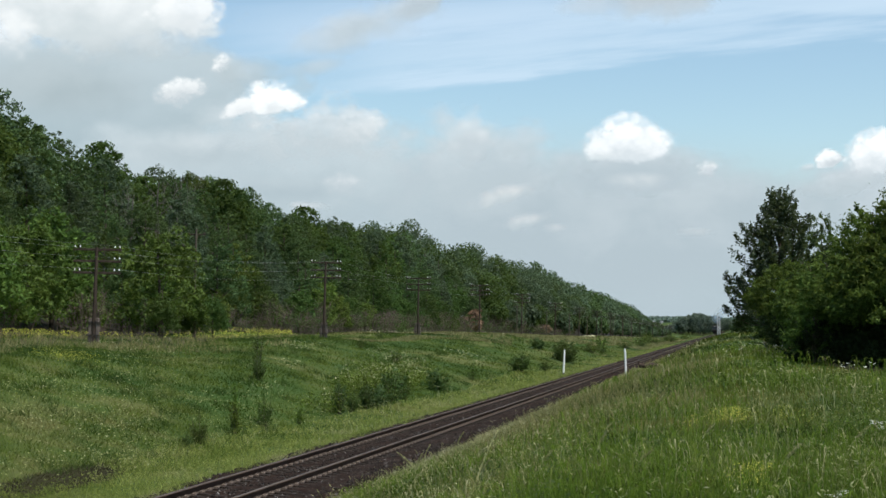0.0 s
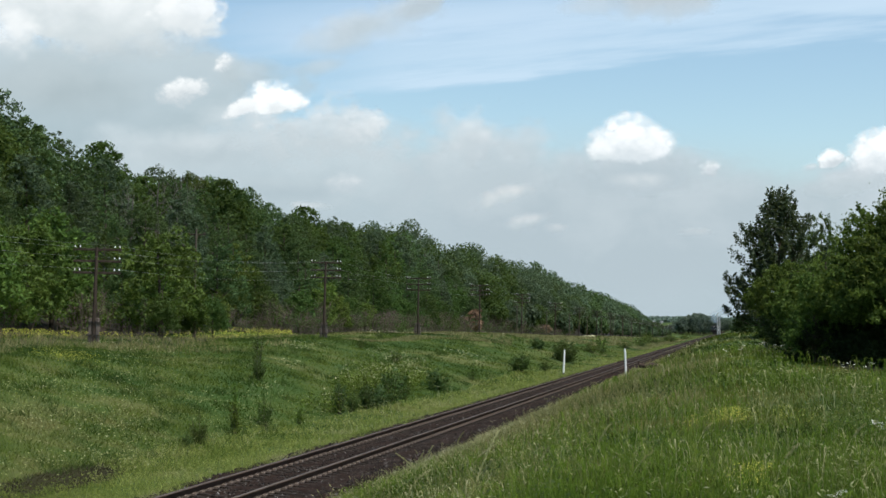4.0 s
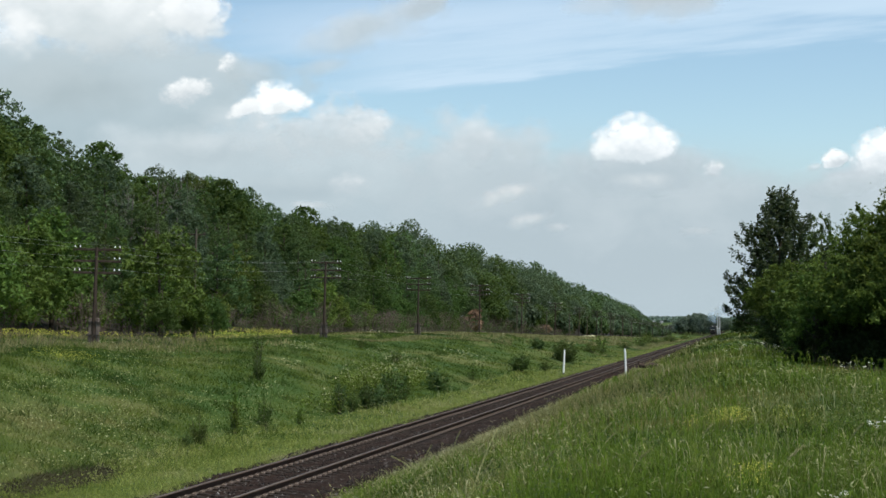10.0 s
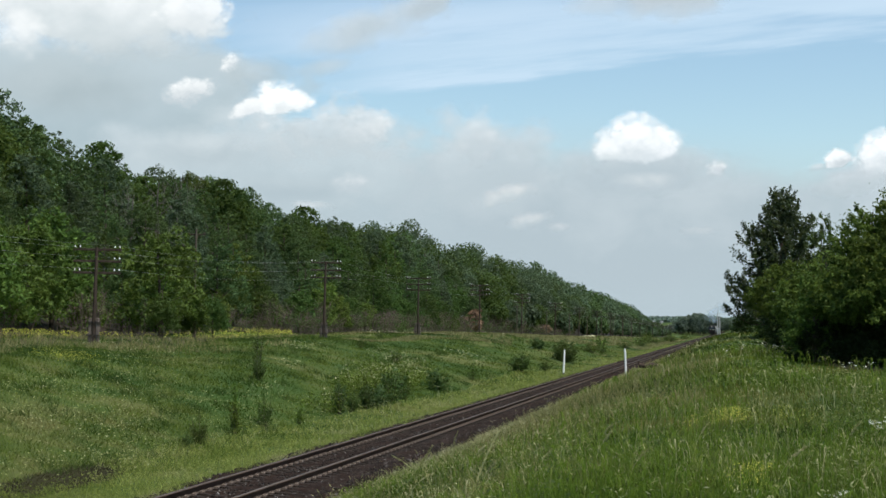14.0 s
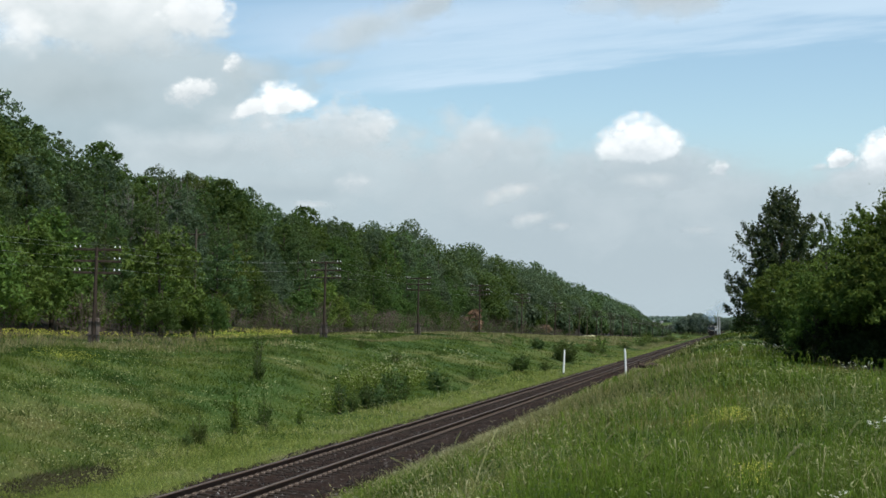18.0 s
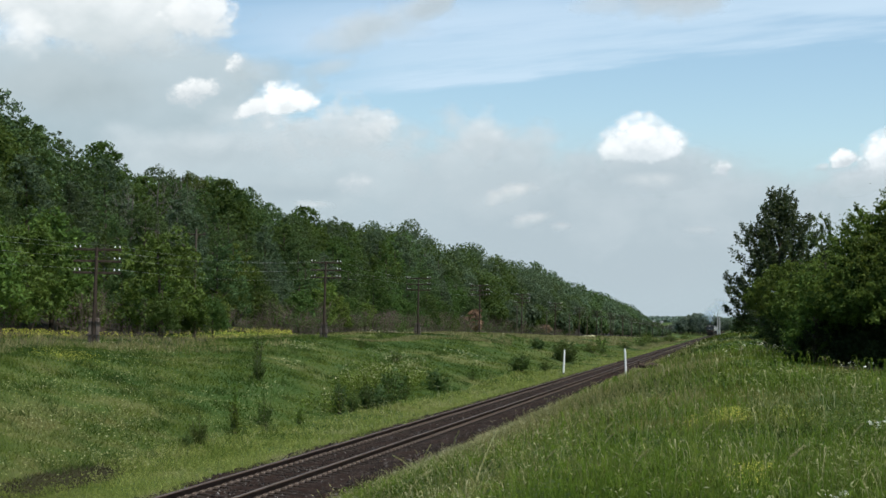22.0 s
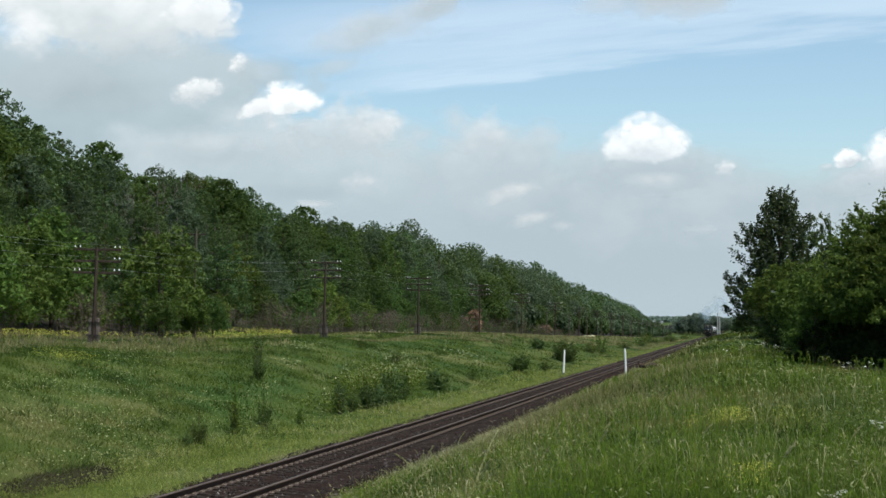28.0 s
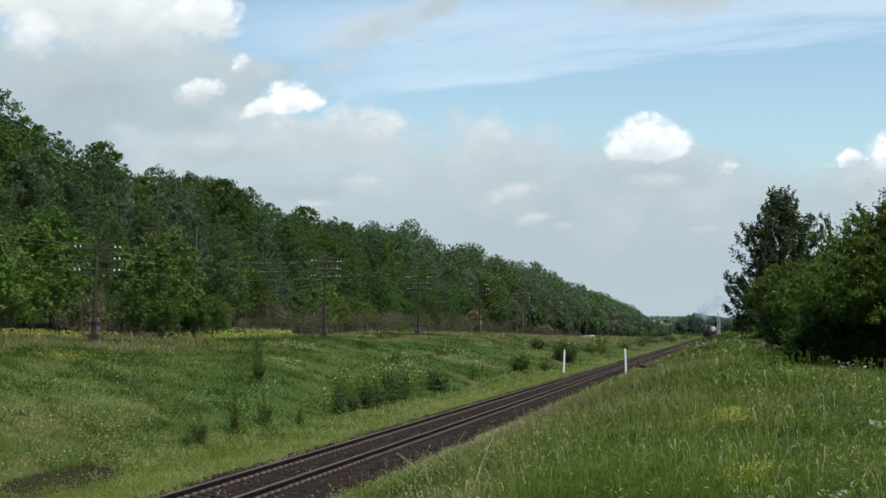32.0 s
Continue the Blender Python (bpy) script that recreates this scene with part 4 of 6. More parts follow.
# the wood across the valley
spots = []
for k in range(200):
    u = 0.75 * rng.random()
    y = 960 + 160 * rng.random()
    x = y * (-0.0605 + 0.085 * u)
    h = float(np.interp(u, [0, 0.05, 0.16, 0.3, 0.4, 0.52, 0.7, 1], [3.5, 6.0, 13, 17.5, 18.0, 14, 9, 8])) * (0.85 + 0.22 * rng.random())
    spots.append((x, y, float(ground_z(x, y)), h, min(4.2, h * 0.4)))
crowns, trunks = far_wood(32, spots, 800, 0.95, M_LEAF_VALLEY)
valley_wood = thing("valley_wood", "wood across the valley, leaves tinted pale bluish green for haze", "wood", kind="stuff")
part("crowns", crowns, None, valley_wood)
part("trunks", trunks, None, valley_wood)


M_DEADWOOD = surface("grey_deadwood", (0.06, 0.056, 0.047), (0.11, 0.103, 0.088), (0.17, 0.16, 0.14), 3.0, 0.95)


# floor of the wood: an added sheet, deep shade put into its colour
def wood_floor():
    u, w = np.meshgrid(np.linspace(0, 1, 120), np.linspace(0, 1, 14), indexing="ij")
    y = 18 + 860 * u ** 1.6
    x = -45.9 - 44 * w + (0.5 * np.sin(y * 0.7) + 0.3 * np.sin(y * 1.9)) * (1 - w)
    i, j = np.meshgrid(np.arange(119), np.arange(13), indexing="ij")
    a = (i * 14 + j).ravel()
    return mesh_np("wood_floor", ground_points(x, y, 0.10).reshape(-1, 3), np.stack([a, a + 14, a + 15, a + 1], -1), M_SHADE_LITTER, True)


tagged(new("wood_floor", wood_floor()), "floor of the wood, darkened to stand for its deep shade", "ground", kind="structure")


# ---- brush along the wood's foot: grey twiggy thickets ----
def thicket_mesh(seed, h, w, stems):
    r = np.random.default_rng(seed)
    pieces = []
    for _ in range(stems):
        b = r.normal(0, w * 0.25, 2)
        e = b + r.normal(0, w * 0.35, 2)
        m1 = (b + e) / 2 + r.normal(0, 0.1, 2)
        hh = h * (0.6 + 0.5 * r.random())
        pieces.append(tube([(b[0], b[1], -0.1), (m1[0], m1[1], hh * 0.55), (e[0], e[1], hh)], [0.03, 0.02, 0.008], 4))
        for _ in range(4):
            u = 0.4 + 0.6 * r.random()
            s = np.array([m1[0], m1[1], hh * 0.55]) * (1 - u) + np.array([e[0], e[1], hh]) * u
            pieces.append(tube([s, s + r.normal(0, 0.35, 3) + (0, 0, 0.3)], [0.013, 0.005], 3))
    return mesh_np("brushwood", *joined(pieces), M_TWIG)


THICKETS = []
for k in range(3):
    r0 = np.random.default_rng(400 + k)
    p = r0.normal(size=(480, 3)) * (0.9, 0.9, 0.7) + (0, 0, 1.6)
    p[:, 2] = np.abs(p[:, 2])
    THICKETS.append((thicket_mesh(300 + k, 3.2, 2.4, 46), mesh_np("foliage", *leaf_quads(p, 0.10 + 0.14 * r0.random(480), r0), M_LEAF)))
y = 28.0
while y < 330:
    k = int(rng.integers(0, 3))
    x = (-46.0 if 92 < y < 215 else -46.4) + rng.normal(0, 0.7)
    s = 0.42 + 0.62 * rng.random()
    ob = thing("thicket", "grey twiggy thicket with sparse leaves", "bush", "thickets at the wood's foot")
    part("brushwood", THICKETS[k][0], None, ob, "bare grey-brown twigs")
    part("foliage", THICKETS[k][1], None, ob)
    ob.matrix_world = standing(x, y, rng.random() * 360) @ Matrix.Diagonal((s * 1.2, s * 1.2, s, 1))
    y += (3.4 if y < 92 else 3.6 if y < 215 else 6.0) * (0.5 + 1.0 * rng.random())
# wood on the far hillside
spots = []
for k in range(380):
    u = rng.random()
    y = 2030 + 700 * rng.random()
    x = y * (-0.105 + 0.17 * u)
    spots.append((x, y, float(ground_z(x, y)), 3 + 3 * rng.random(), 9.0))
crowns, trunks = far_wood(33, spots, 160, 5.0, M_LEAF_HILL_HAZE)
hill_wood = thing("hill_wood", "woods on the far hillside, leaves tinted pale blue-green for haze", "wood", kind="stuff")
part("crowns", crowns, None, hill_wood)
part("trunks", trunks, None, hill_wood)
# bare grey trees in the wood
for k, (x, y, top) in enumerate(((-61.0, 112.0, 19.6), (-60.0, 115.0, 20.4), (-57.0, 108.5, 17.2), (-55.0, 112.0, 15.5), (-52.5, 98.0, 13.0), (-60.5, 118.5, 20.0), (-58.0, 101.0, 16.5))):
    r0 = np.random.default_rng(640 + k)
    z = float(ground_z(x, y))
    h = top - z
    pieces = [wood_pieces(r0, h * 1.16, h * 0.34, 1.0, 16, 0.16)]
    for _ in range(60):
        s = np.array([*r0.normal(0, h * 0.08, 2), h * (0.4 + 0.6 * r0.random())])
        pieces.append(tube([s, s + r0.normal(0, 0.5, 3) + (0, 0, 0.9)], [0.03, 0.012], 3))
    ob = thing("dead_tree", "bare grey dead tree standing in the wood", "tree", "dead trees of the wood")
    part("trunk", mesh_np("trunk", *joined(pieces), M_DEADWOOD), None, ob)
    ob.matrix_world = standing(x, y, 50 * k)
# two withered brown young trees under the line
for x, y, h in ((-44.2, 195.0, 4.6), (-44.8, 276.0, 2.8)):
    mesh = tree_meshes(int(700 + y), h, h * 0.42, 0.5, 60, 26, 0.30, 0.38, M_LEAF_BROWN, 7)
    tree("withered_bush", "withered reddish brown bush at the wood's edge", "bush", standing(x, y), mesh)
# ---- trees on the near bank ----
def bush_tree(seed, x, y, h, r, clumps, leaf, mat, label, base=0.3, spread=0.42, per=40, pointed=0.25, name="tree", turn=0.0, dome=True):
    return tree(name, label, "tree", standing(x, y, turn), tree_meshes(seed, h, r, base, clumps, per, leaf, spread, mat, 12, 0.10, pointed, None, dome, slim=0.42, feather=0.8))


WILLOW = "rounded green willow bush on the grassy bank"
TALL_WILLOW = "tall green willow with feathery outer twigs"
SWAYING = []
for seed, x, y, h, r, clumps, leaf, mat, label, spread, base, dome in (
        (501, 2.72, 57.5, 4.5, 2.1, 380, 0.145, M_LEAF_SHRUB, WILLOW, 0.40, 0.9, False),
        (502, 3.3, 45.0, 4.3, 2.4, 480, 0.14, M_LEAF_SHRUB, WILLOW, 0.42, 1.3, True),
        (517, 4.7, 41.4, 5.5, 2.2, 540, 0.14, M_LEAF_SHRUB, TALL_WILLOW, 0.45, 1.45, True),
        (503, 6.9, 40.6, 8.2, 3.3, 860, 0.14, M_LEAF_SHRUB, TALL_WILLOW, 0.48, 1.6, True),
        (518, 5.2, 39.9, 4.1, 1.7, 300, 0.12, M_LEAF_SHRUB, WILLOW, 0.40, 1.5, True),
        (504, 2.7, 41.4, 3.1, 1.0, 170, 0.12, M_LEAF_SHRUB, "low dense green bush on the grassy bank", 0.34, 0.3, True),
        (506, 6.45, 91.0, 9.0, 1.9, 260, 0.2, M_LEAF, "slender broadleaf tree behind the bushes", 0.6, 0.5, False),
        (507, 3.6, 80.0, 6.4, 2.8, 200, 0.18, M_LEAF, "green bush behind the willows", 0.55, 0.1, True),
        (508, 6.6, 60.0, 7.8, 3.4, 380, 0.14, M_LEAF_SHRUB, "green willow behind the front bushes", 0.55, 0.1, True),
        (521, 4.2, 131.0, 4.0, 2.6, 130, 0.24, M_LEAF, "green bush far along the bank", 0.6, 0.05, True),
        (522, 6.4, 146.0, 6.5, 3.6, 150, 0.26, M_LEAF_OLIVE, "green bush far along the bank", 0.7, 0.05, True),
        (524, 6.4, 190.0, 5.5, 3.0, 140, 0.30, M_LEAF_DEEP, "green bush far along the bank", 0.7, 0.05, True),
        (526, 9.5, 230.0, 8.0, 4.5, 150, 0.34, M_LEAF_DEEP, "green tree far along the bank", 0.9, 0.05, True),
        (528, 13.5, 340.0, 9.0, 5.0, 150, 0.4, M_LEAF_DEEP, "green tree far along the bank", 0.9, 0.05, True),
        # The bushes under the willows are added; shade is put into their leaf colour.
        (515, 4.3, 41.0, 1.8, 1.1, 170, 0.11, M_LEAF_DARK, "added bush under the willows, leaves darkened to stand for shade", 0.4, 0.05, True),
        (512, 3.3, 41.6, 1.9, 1.6, 240, 0.11, M_LEAF_DARK, "added bush under the willows, leaves darkened to stand for shade", 0.4, 0.05, True),
        (513, 5.6, 41.0, 2.2, 2.0, 300, 0.11, M_LEAF_DARK, "added bush under the willows, leaves darkened to stand for shade", 0.4, 0.05, True),
        (514, 2.5, 57.4, 2.3, 1.5, 200, 0.11, M_LEAF_DARK, "added bush under the willows, leaves darkened to stand for shade", 0.4, 0.05, True),
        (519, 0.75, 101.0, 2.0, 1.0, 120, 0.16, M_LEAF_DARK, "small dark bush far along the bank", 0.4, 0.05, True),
        (509, 3.4, 53.0, 4.2, 2.2, 260, 0.16, M_LEAF_DARK, "added bush under the willows, leaves darkened to stand for shade", 0.5, 0.05, True),
        (510, 5.2, 47.5, 4.6, 2.6, 260, 0.16, M_LEAF_DARK, "added bush under the willows, leaves darkened to stand for shade", 0.5, 0.05, True),
        (511, 7.8, 46.0, 4.8, 3.0, 260, 0.16, M_LEAF_DARK, "added bush under the willows, leaves darkened to stand for shade", 0.5, 0.05, True)):
    ob = bush_tree(seed, x, y, h, r, clumps, leaf, mat, label, base, spread * 0.60, 44, 0.3 if h > 5 else 0.15, dome=dome)
    if seed in (501, 502, 503, 504, 517, 518):
        SWAYING.append((ob, 0.35, 3.1 + 0.37 * (seed % 7)))


def cherry_meshes(seed):
    """A dark upright tree: rising limbs, the lowest ones wide, set with upright tufts of small dark leaves."""
    r = np.random.default_rng(seed)
    pieces, pts = [], []
    t = np.linspace(0, 1, 8)
    trunk = np.stack([0.25 * np.sin(t * 3), 0.2 * np.sin(t * 4 + 1), t * 9.3 - 0.2], -1)
    pieces.append(tube(trunk, 0.17 * (1 - 0.9 * t) + 0.012, 7))
    n = 124
    for k in range(n):
        u = 0.12 + 0.86 * (k + 0.5) / n
        s = np.array([np.interp(u, t, trunk[:, c]) for c in range(3)])
        ang = k * 2.399 + r.normal(0, 0.3)
        reach = np.interp(u, [0.12, 0.35, 0.6, 0.85, 1.0], [4.3, 3.6, 2.4, 1.15, 0.25]) * (0.70 + 0.34 * r.random())
        rise = reach * (0.05 + 0.95 * u) * (0.7 + 0.6 * r.random())
        e = s + np.array([math.cos(ang) * reach, math.sin(ang) * reach, rise])
        m1 = s * 0.5 + e * 0.5 - (0, 0, 0.12 * reach)
        pieces.append(tube([s, m1, e], [0.05 * (1.1 - u), 0.034 * (1.1 - u), 0.009], 4))
        for q in np.arange(0.38, 1.03, 0.27 / reach):
            a = (1 - q) ** 2 * s + 2 * q * (1 - q) * m1 + q * q * e + r.normal(0, 0.07, 3)
            way = (e - m1) / np.linalg.norm(e - m1) * 0.6 + (0, 0, 0.75) + r.normal(0, 0.25, 3)
            m = int(r.integers(32, 58))
            along = r.random(m) * (0.35 + 0.35 * r.random())
            pts.append(a + along[:, None] * way + r.normal(size=(m, 3)) * (0.10 * (1.15 - along))[:, None])
    p = np.concatenate(pts)
    v, f = leaf_quads(p, 0.10 + 0.12 * r.random(len(p)), r, slim=0.75)
    return mesh_np("trunk", *joined(pieces), M_BARK, True), mesh_np("crown", v, f, M_LEAF_CHERRY)


M_LEAF_CHERRY = leaf_material("cherry_leaves", (0.034, 0.056, 0.036), (0.056, 0.084, 0.053), (0.080, 0.108, 0.066), 0.4, gloss=0.15)
cherry = tree("cherry_tree", "dark upright wild cherry tree with open tufted limbs", "tree", standing(2.7, 76.0, 40), cherry_meshes(91))
SWAYING.append((cherry, 0.55, 4.3))


# dark sheet under the bushes: their shade put into the ground's colour
def bush_foot(x):
    """Where the grass ends under the bushes."""
    return np.interp(x, [0.8, 1.2, 2.2, 2.8, 3.5, 5.0, 8.0, 16.0], [70, 64, 47.5, 38.6, 36.0, 36.8, 36.0, 35.0]) + 0.35 * np.sin(x * 2.1) + 0.25 * np.sin(x * 5.3)


def shade_litter_mesh():
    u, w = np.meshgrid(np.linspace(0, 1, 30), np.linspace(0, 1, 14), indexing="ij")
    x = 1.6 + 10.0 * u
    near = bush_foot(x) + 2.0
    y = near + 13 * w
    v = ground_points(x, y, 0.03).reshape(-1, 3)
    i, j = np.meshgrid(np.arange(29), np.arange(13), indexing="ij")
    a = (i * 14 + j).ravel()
    return mesh_np("leaf_litter", v, np.stack([a, a + 14, a + 15, a + 1], -1), M_SHADE_LITTER, True)


tagged(new("leaf_litter", shade_litter_mesh()), "dark ground sheet standing for the shade under the bushes", "ground", kind="structure")
# ======================= telegraph line =======================
def telegraph_pole(height, stubs):
    ob = thing("telegraph_pole", "weathered brown wooden telegraph pole with three crossarms", "telegraph pole", "telegraph poles along the track")
    part("pole", cone(bmesh.new(), 0.13, 0.085, height + 0.3, (0, 0, height / 2 - 0.15), sides=10), M_POLE, ob)
    for k, drop in enumerate((0.14, 0.82, 1.50)):
        arm = part("crossarm", box(bmesh.new(), 2.9, 0.10, 0.13, (0, 0.14, height - drop), bevel=0.012), M_POLE, ob)
        br = bmesh.new()
        for s in (-1, 1):
            box(br, 0.72, 0.02, 0.04, (s * 0.32, 0.20, height - drop - 0.24), (0, s * 38, 0))
        part("brace", br, M_IRON, arm)
        for x in (-1.36, -1.06, -0.72, -0.42, 0.42, 0.72, 1.06, 1.36):
            end = abs(x) > 1.0
            bm = bmesh.new()
            cone(bm, 0.012, 0.012, 0.16, (x, 0.14, height - drop + 0.14), sides=6)
            part("pin", bm, M_IRON, arm)
            if end and (k != 1 or x > 0):
                bm = bmesh.new()
                r = 0.042
                cone(bm, r, r * 0.72, 0.07, (x, 0.14, height - drop + 0.17), sides=8)
                cone(bm, r * 0.66, r * 0.3, 0.05, (x, 0.14, height - drop + 0.225), sides=8)
                part("insulator", bm, M_CERAMIC, arm, "white porcelain insulator")
    if stubs:
        for s in (-0.24, 0.24):
            part("stub", box(bmesh.new(), 0.17, 0.2, 1.75, (s, 0, 0.62), (0, -s * 8, 0), 0.02), M_STUB, ob, "grey concrete stub bound to the pole's foot")
        band = bmesh.new()
        for z in (0.5, 1.25):
            box(band, 0.78, 0.3, 0.05, (0, 0, z))
        part("band", band, M_IRON, ob)
    return ob


LINE = [(-36.3, 21.5, 6.0), (-36.3, 59.02, 5.65), (-36.3, 97.3, 7.1), (-36.3, 129.0, 6.9), (-36.4, 163.0, 7.4), (-36.4, 197.0, 7.2), (-36.5, 236.0, 7.2), (-36.5, 274.0, 7.2)]
LINE += [(-36.5, 274 + 36.5 * k, 7.2) for k in range(1, 12)]
tips = []
for k, (x, y, h) in enumerate(LINE):
    z = float(ground_z(x, y))
    x, y = spot(x, y)
    ob = telegraph_pole(h, k in (1, 2, 3))
    ob.matrix_world = Matrix.Translation((x, y, z)) @ pose(0, 0, 0, 0, (1.2, 1.5, 1.6, 1.0, 0.6)[k % 5], (0, 3, -2)[k % 3])
    tips.append((x, y, z + h))


def wire_mesh(offset, drop):
    pieces = []
    for a, b in zip(tips[:12], tips[1:13]):
        t = np.linspace(0, 1, 11)
        p = np.stack([np.interp(t, [0, 1], [a[c], b[c]]) for c in range(3)], -1)
        p[:, 0] += offset
        p[:, 1] += 0.14
        p[:, 2] += 0.20 - drop - 0.55 * 4 * t * (1 - t)
        pieces.append(tube(p, np.full(11, 0.004), 4))
    return mesh_np("telegraph_wire", *joined(pieces), M_WIRE)


M_WIRE = surface("grey_wire", (0.16, 0.17, 0.16), (0.24, 0.25, 0.24), (0.34, 0.35, 0.34), 3.0, 0.6, 0.0, bump=0.0)
for offset, drop in ((-1.36, 0.14), (1.36, 0.14), (1.06, 0.82), (1.36, 1.50)):
    tagged(new("telegraph_wire", wire_mesh(offset, drop)), "thin grey wire sagging from pole to pole", "wire", "wires of the telegraph line")


# ---- the second, lighter line at the wood's edge ----
def power_pole(h):
    ob = thing("power_pole", "slim grey wooden pole with a short crossarm", "pole", "poles at the wood's edge")
    part("pole", cone(bmesh.new(), 0.12, 0.08, h + 0.3, (0, 0, h / 2 - 0.15), sides=8), M_POLE_PALE, ob)
    arm = part("crossarm", box(bmesh.new(), 1.5, 0.09, 0.1, (0, 0.12, h - 0.45), bevel=0.01), M_POLE, ob)
    for x in (-0.65, 0.65):
        part("insulator", cone(bmesh.new(), 0.06, 0.035, 0.14, (x, 0.12, h - 0.33), sides=8), M_POLE_PALE, arm)
    return ob


for k in range(9):
    y = 82.9 if k < 1 else 222.0 + 37.0 * (k - 1)
    x = -42.0
    power_pole(8.9 if k == 0 else 6.3).matrix_world = standing(x, y, 0) @ pose(0, 0, 0, 0, 1.2, 4 * k % 7)


# ======================= posts by the track =======================
def marker_post(x, y, z, h, lean):
    ob = thing("marker_post", "white painted marker post with a black foot", "post", "white posts by the track")
    part("shaft", cone(bmesh.new(), 0.080, 0.076, h - 0.25, (0, 0, 0.25 + (h - 0.25) / 2), sides=12), M_WHITE, ob)
    part("foot", cone(bmesh.new(), 0.082, 0.082, 0.55, (0, 0, -0.03), sides=12), M_BLACK, ob, "black foot")
    ob.matrix_world = Matrix.Translation((*spot(x, y), z)) @ pose(0, 0, 0, 0, lean, 12)


marker_post(-13.9, 94.5, float(ground_z(-13.9, 94.5)) - 0.02, 2.2, 2.5)
marker_post(-8.1, 88.0, float(ground_z(-8.1, 88.0)) - 0.02, 2.2, -2.0)
for k, (x, y, h) in enumerate(((-4.75, 345.0, 6.9), (-4.1, 340.0, 5.5))):
    ob = thing("signal_post", "thin pale grey post beside the far track", "post", "grey posts by the far track")
    part("shaft", cone(bmesh.new(), 0.19, 0.14, h, (0, 0, h / 2), sides=10), M_WALL, ob)
    part("cap", cone(bmesh.new(), 0.16, 0.12, 0.15, (0, 0, h), sides=10), M_IRON, ob)
    ob.matrix_world = standing(x, y)


# ---- small white pegs and a dark log beside the track ----
for x, y in ((-8.4, 111.0), (-8.2, 148.0)):
    ob = thing("peg", "short white painted peg beside the ballast", "peg", "white pegs by the track")
    part("shaft", box(bmesh.new(), 0.20, 0.16, 0.50, (0, 0, 0.2), bevel=0.02), M_WHITE, ob)
    part("foot", box(bmesh.new(), 0.22, 0.18, 0.10, (0, 0, 0.02), bevel=0.01), M_BLACK, ob, "black foot")
    ob.matrix_world = standing(x, y)
log = thing("log", "dark old log lying in the grass beside the track", "log")
r0 = np.random.default_rng(17)
t = np.linspace(-0.55, 0.55, 7)
part("trunk", mesh_np("trunk", *tube(np.stack([t, 0.04 * np.sin(t * 5), 0.30 + 0.03 * np.sin(t * 9)], -1), 0.12 + 0.02 * np.sin(t * 7), 8), M_POLE, True), None, log)
part("stub", mesh_np("stub", *tube([(-0.5, 0, 0.33), (-0.55, 0, 0.52)], [0.06, 0.05], 6), M_POLE, True), None, log, "broken branch stub")
log.matrix_world = standing(-4.1, 57.4, 8)


# pale dry strip of ground at the foot of the far wood
u, w = np.meshgrid(np.linspace(0, 1, 40), np.linspace(0, 1, 4), indexing="ij")
x, y = -45.5 + 4.5 * w + 0.8 * np.sin(u * 19), 330 + 260 * u
i, j = np.meshgrid(np.arange(39), np.arange(3), indexing="ij")
a = (i * 4 + j).ravel()
tagged(new("dry_strip", mesh_np("dry_strip", ground_points(x, y, 0.12).reshape(-1, 3), np.stack([a, a + 4, a + 5, a + 1], -1), M_PATH, True)), "pale dry strip of ground before the far wood", "ground", kind="structure")


# ======================= far buildings =======================
def far_house(x, y, w, d, h):
    ob = thing("house", "small pale far-off building under a grey roof", "house", "buildings across the valley")
    part("wall", box(bmesh.new(), w, d, h, (0, 0, h / 2)), M_WALL, ob)
    bm = bmesh.new()
    v = [bm.verts.new(p) for p in ((-w / 2 - .3, -d / 2 - .3, h), (w / 2 + .3, -d / 2 - .3, h), (w / 2 + .3, d / 2 + .3, h), (-w / 2 - .3, d / 2 + .3, h), (-w / 2 - .3, 0, h + d * 0.3), (w / 2 + .3, 0, h + d * 0.3))]
    for q in ((0, 1, 5, 4), (2, 3, 4, 5), (0, 4, 3), (1, 2, 5), (3, 2, 1, 0)):
        bm.faces.new([v[i] for i in q])
    part("roof", bm, M_ROOF, ob)
    for k in range(3):
        part("window", box(bmesh.new(), w * 0.12, 0.1, h * 0.35, (w * (-0.3 + 0.3 * k), -d / 2 - 0.02, h * 0.55)), M_GLASS, ob)
    ob.matrix_world = standing(x, y, 8)


for x, y, w, d, h in ((-134, 1950, 7, 6, 2.4), (-151, 2010, 6, 6, 2.4), (-120, 1965, 5, 5, 2.4), (-142, 1980, 5, 5, 2.4)):
    far_house(x, y, w, d, h)


# ======================= train =======================
def wheelset(parent, y, r=0.47):
    bm = bmesh.new()
    for s in (-1, 1):
        cone(bm, r, r, 0.13, (s * 0.79, y, r), (0, 90, 0), 18)
        cone(bm, r + 0.03, r + 0.03, 0.03, (s * 0.72, y, r), (0, 90, 0), 18)
    cone(bm, 0.08, 0.08, 1.6, (0, y, r), (0, 90, 0), 8)
    part("wheelset", bm, M_IRON, parent)


def bogie(parent, y, axles, gap, r):
    bm = bmesh.new()
    n = len(axles)
    for s in (-1, 1):
        box(bm, 0.16, gap * (n - 1) + 1.2, 0.34, (s * 1.06, y, r + 0.12), bevel=0.04)
        for a in axles:
            box(bm, 0.22, 0.34, 0.36, (s * 1.1, y + a, r), bevel=0.03)
    box(bm, 2.0, 0.5, 0.3, (0, y, r + 0.2))
    ob = part("bogie", bm, M_UNDER, parent)
    for a in axles:
        wheelset(ob, y + a, r)


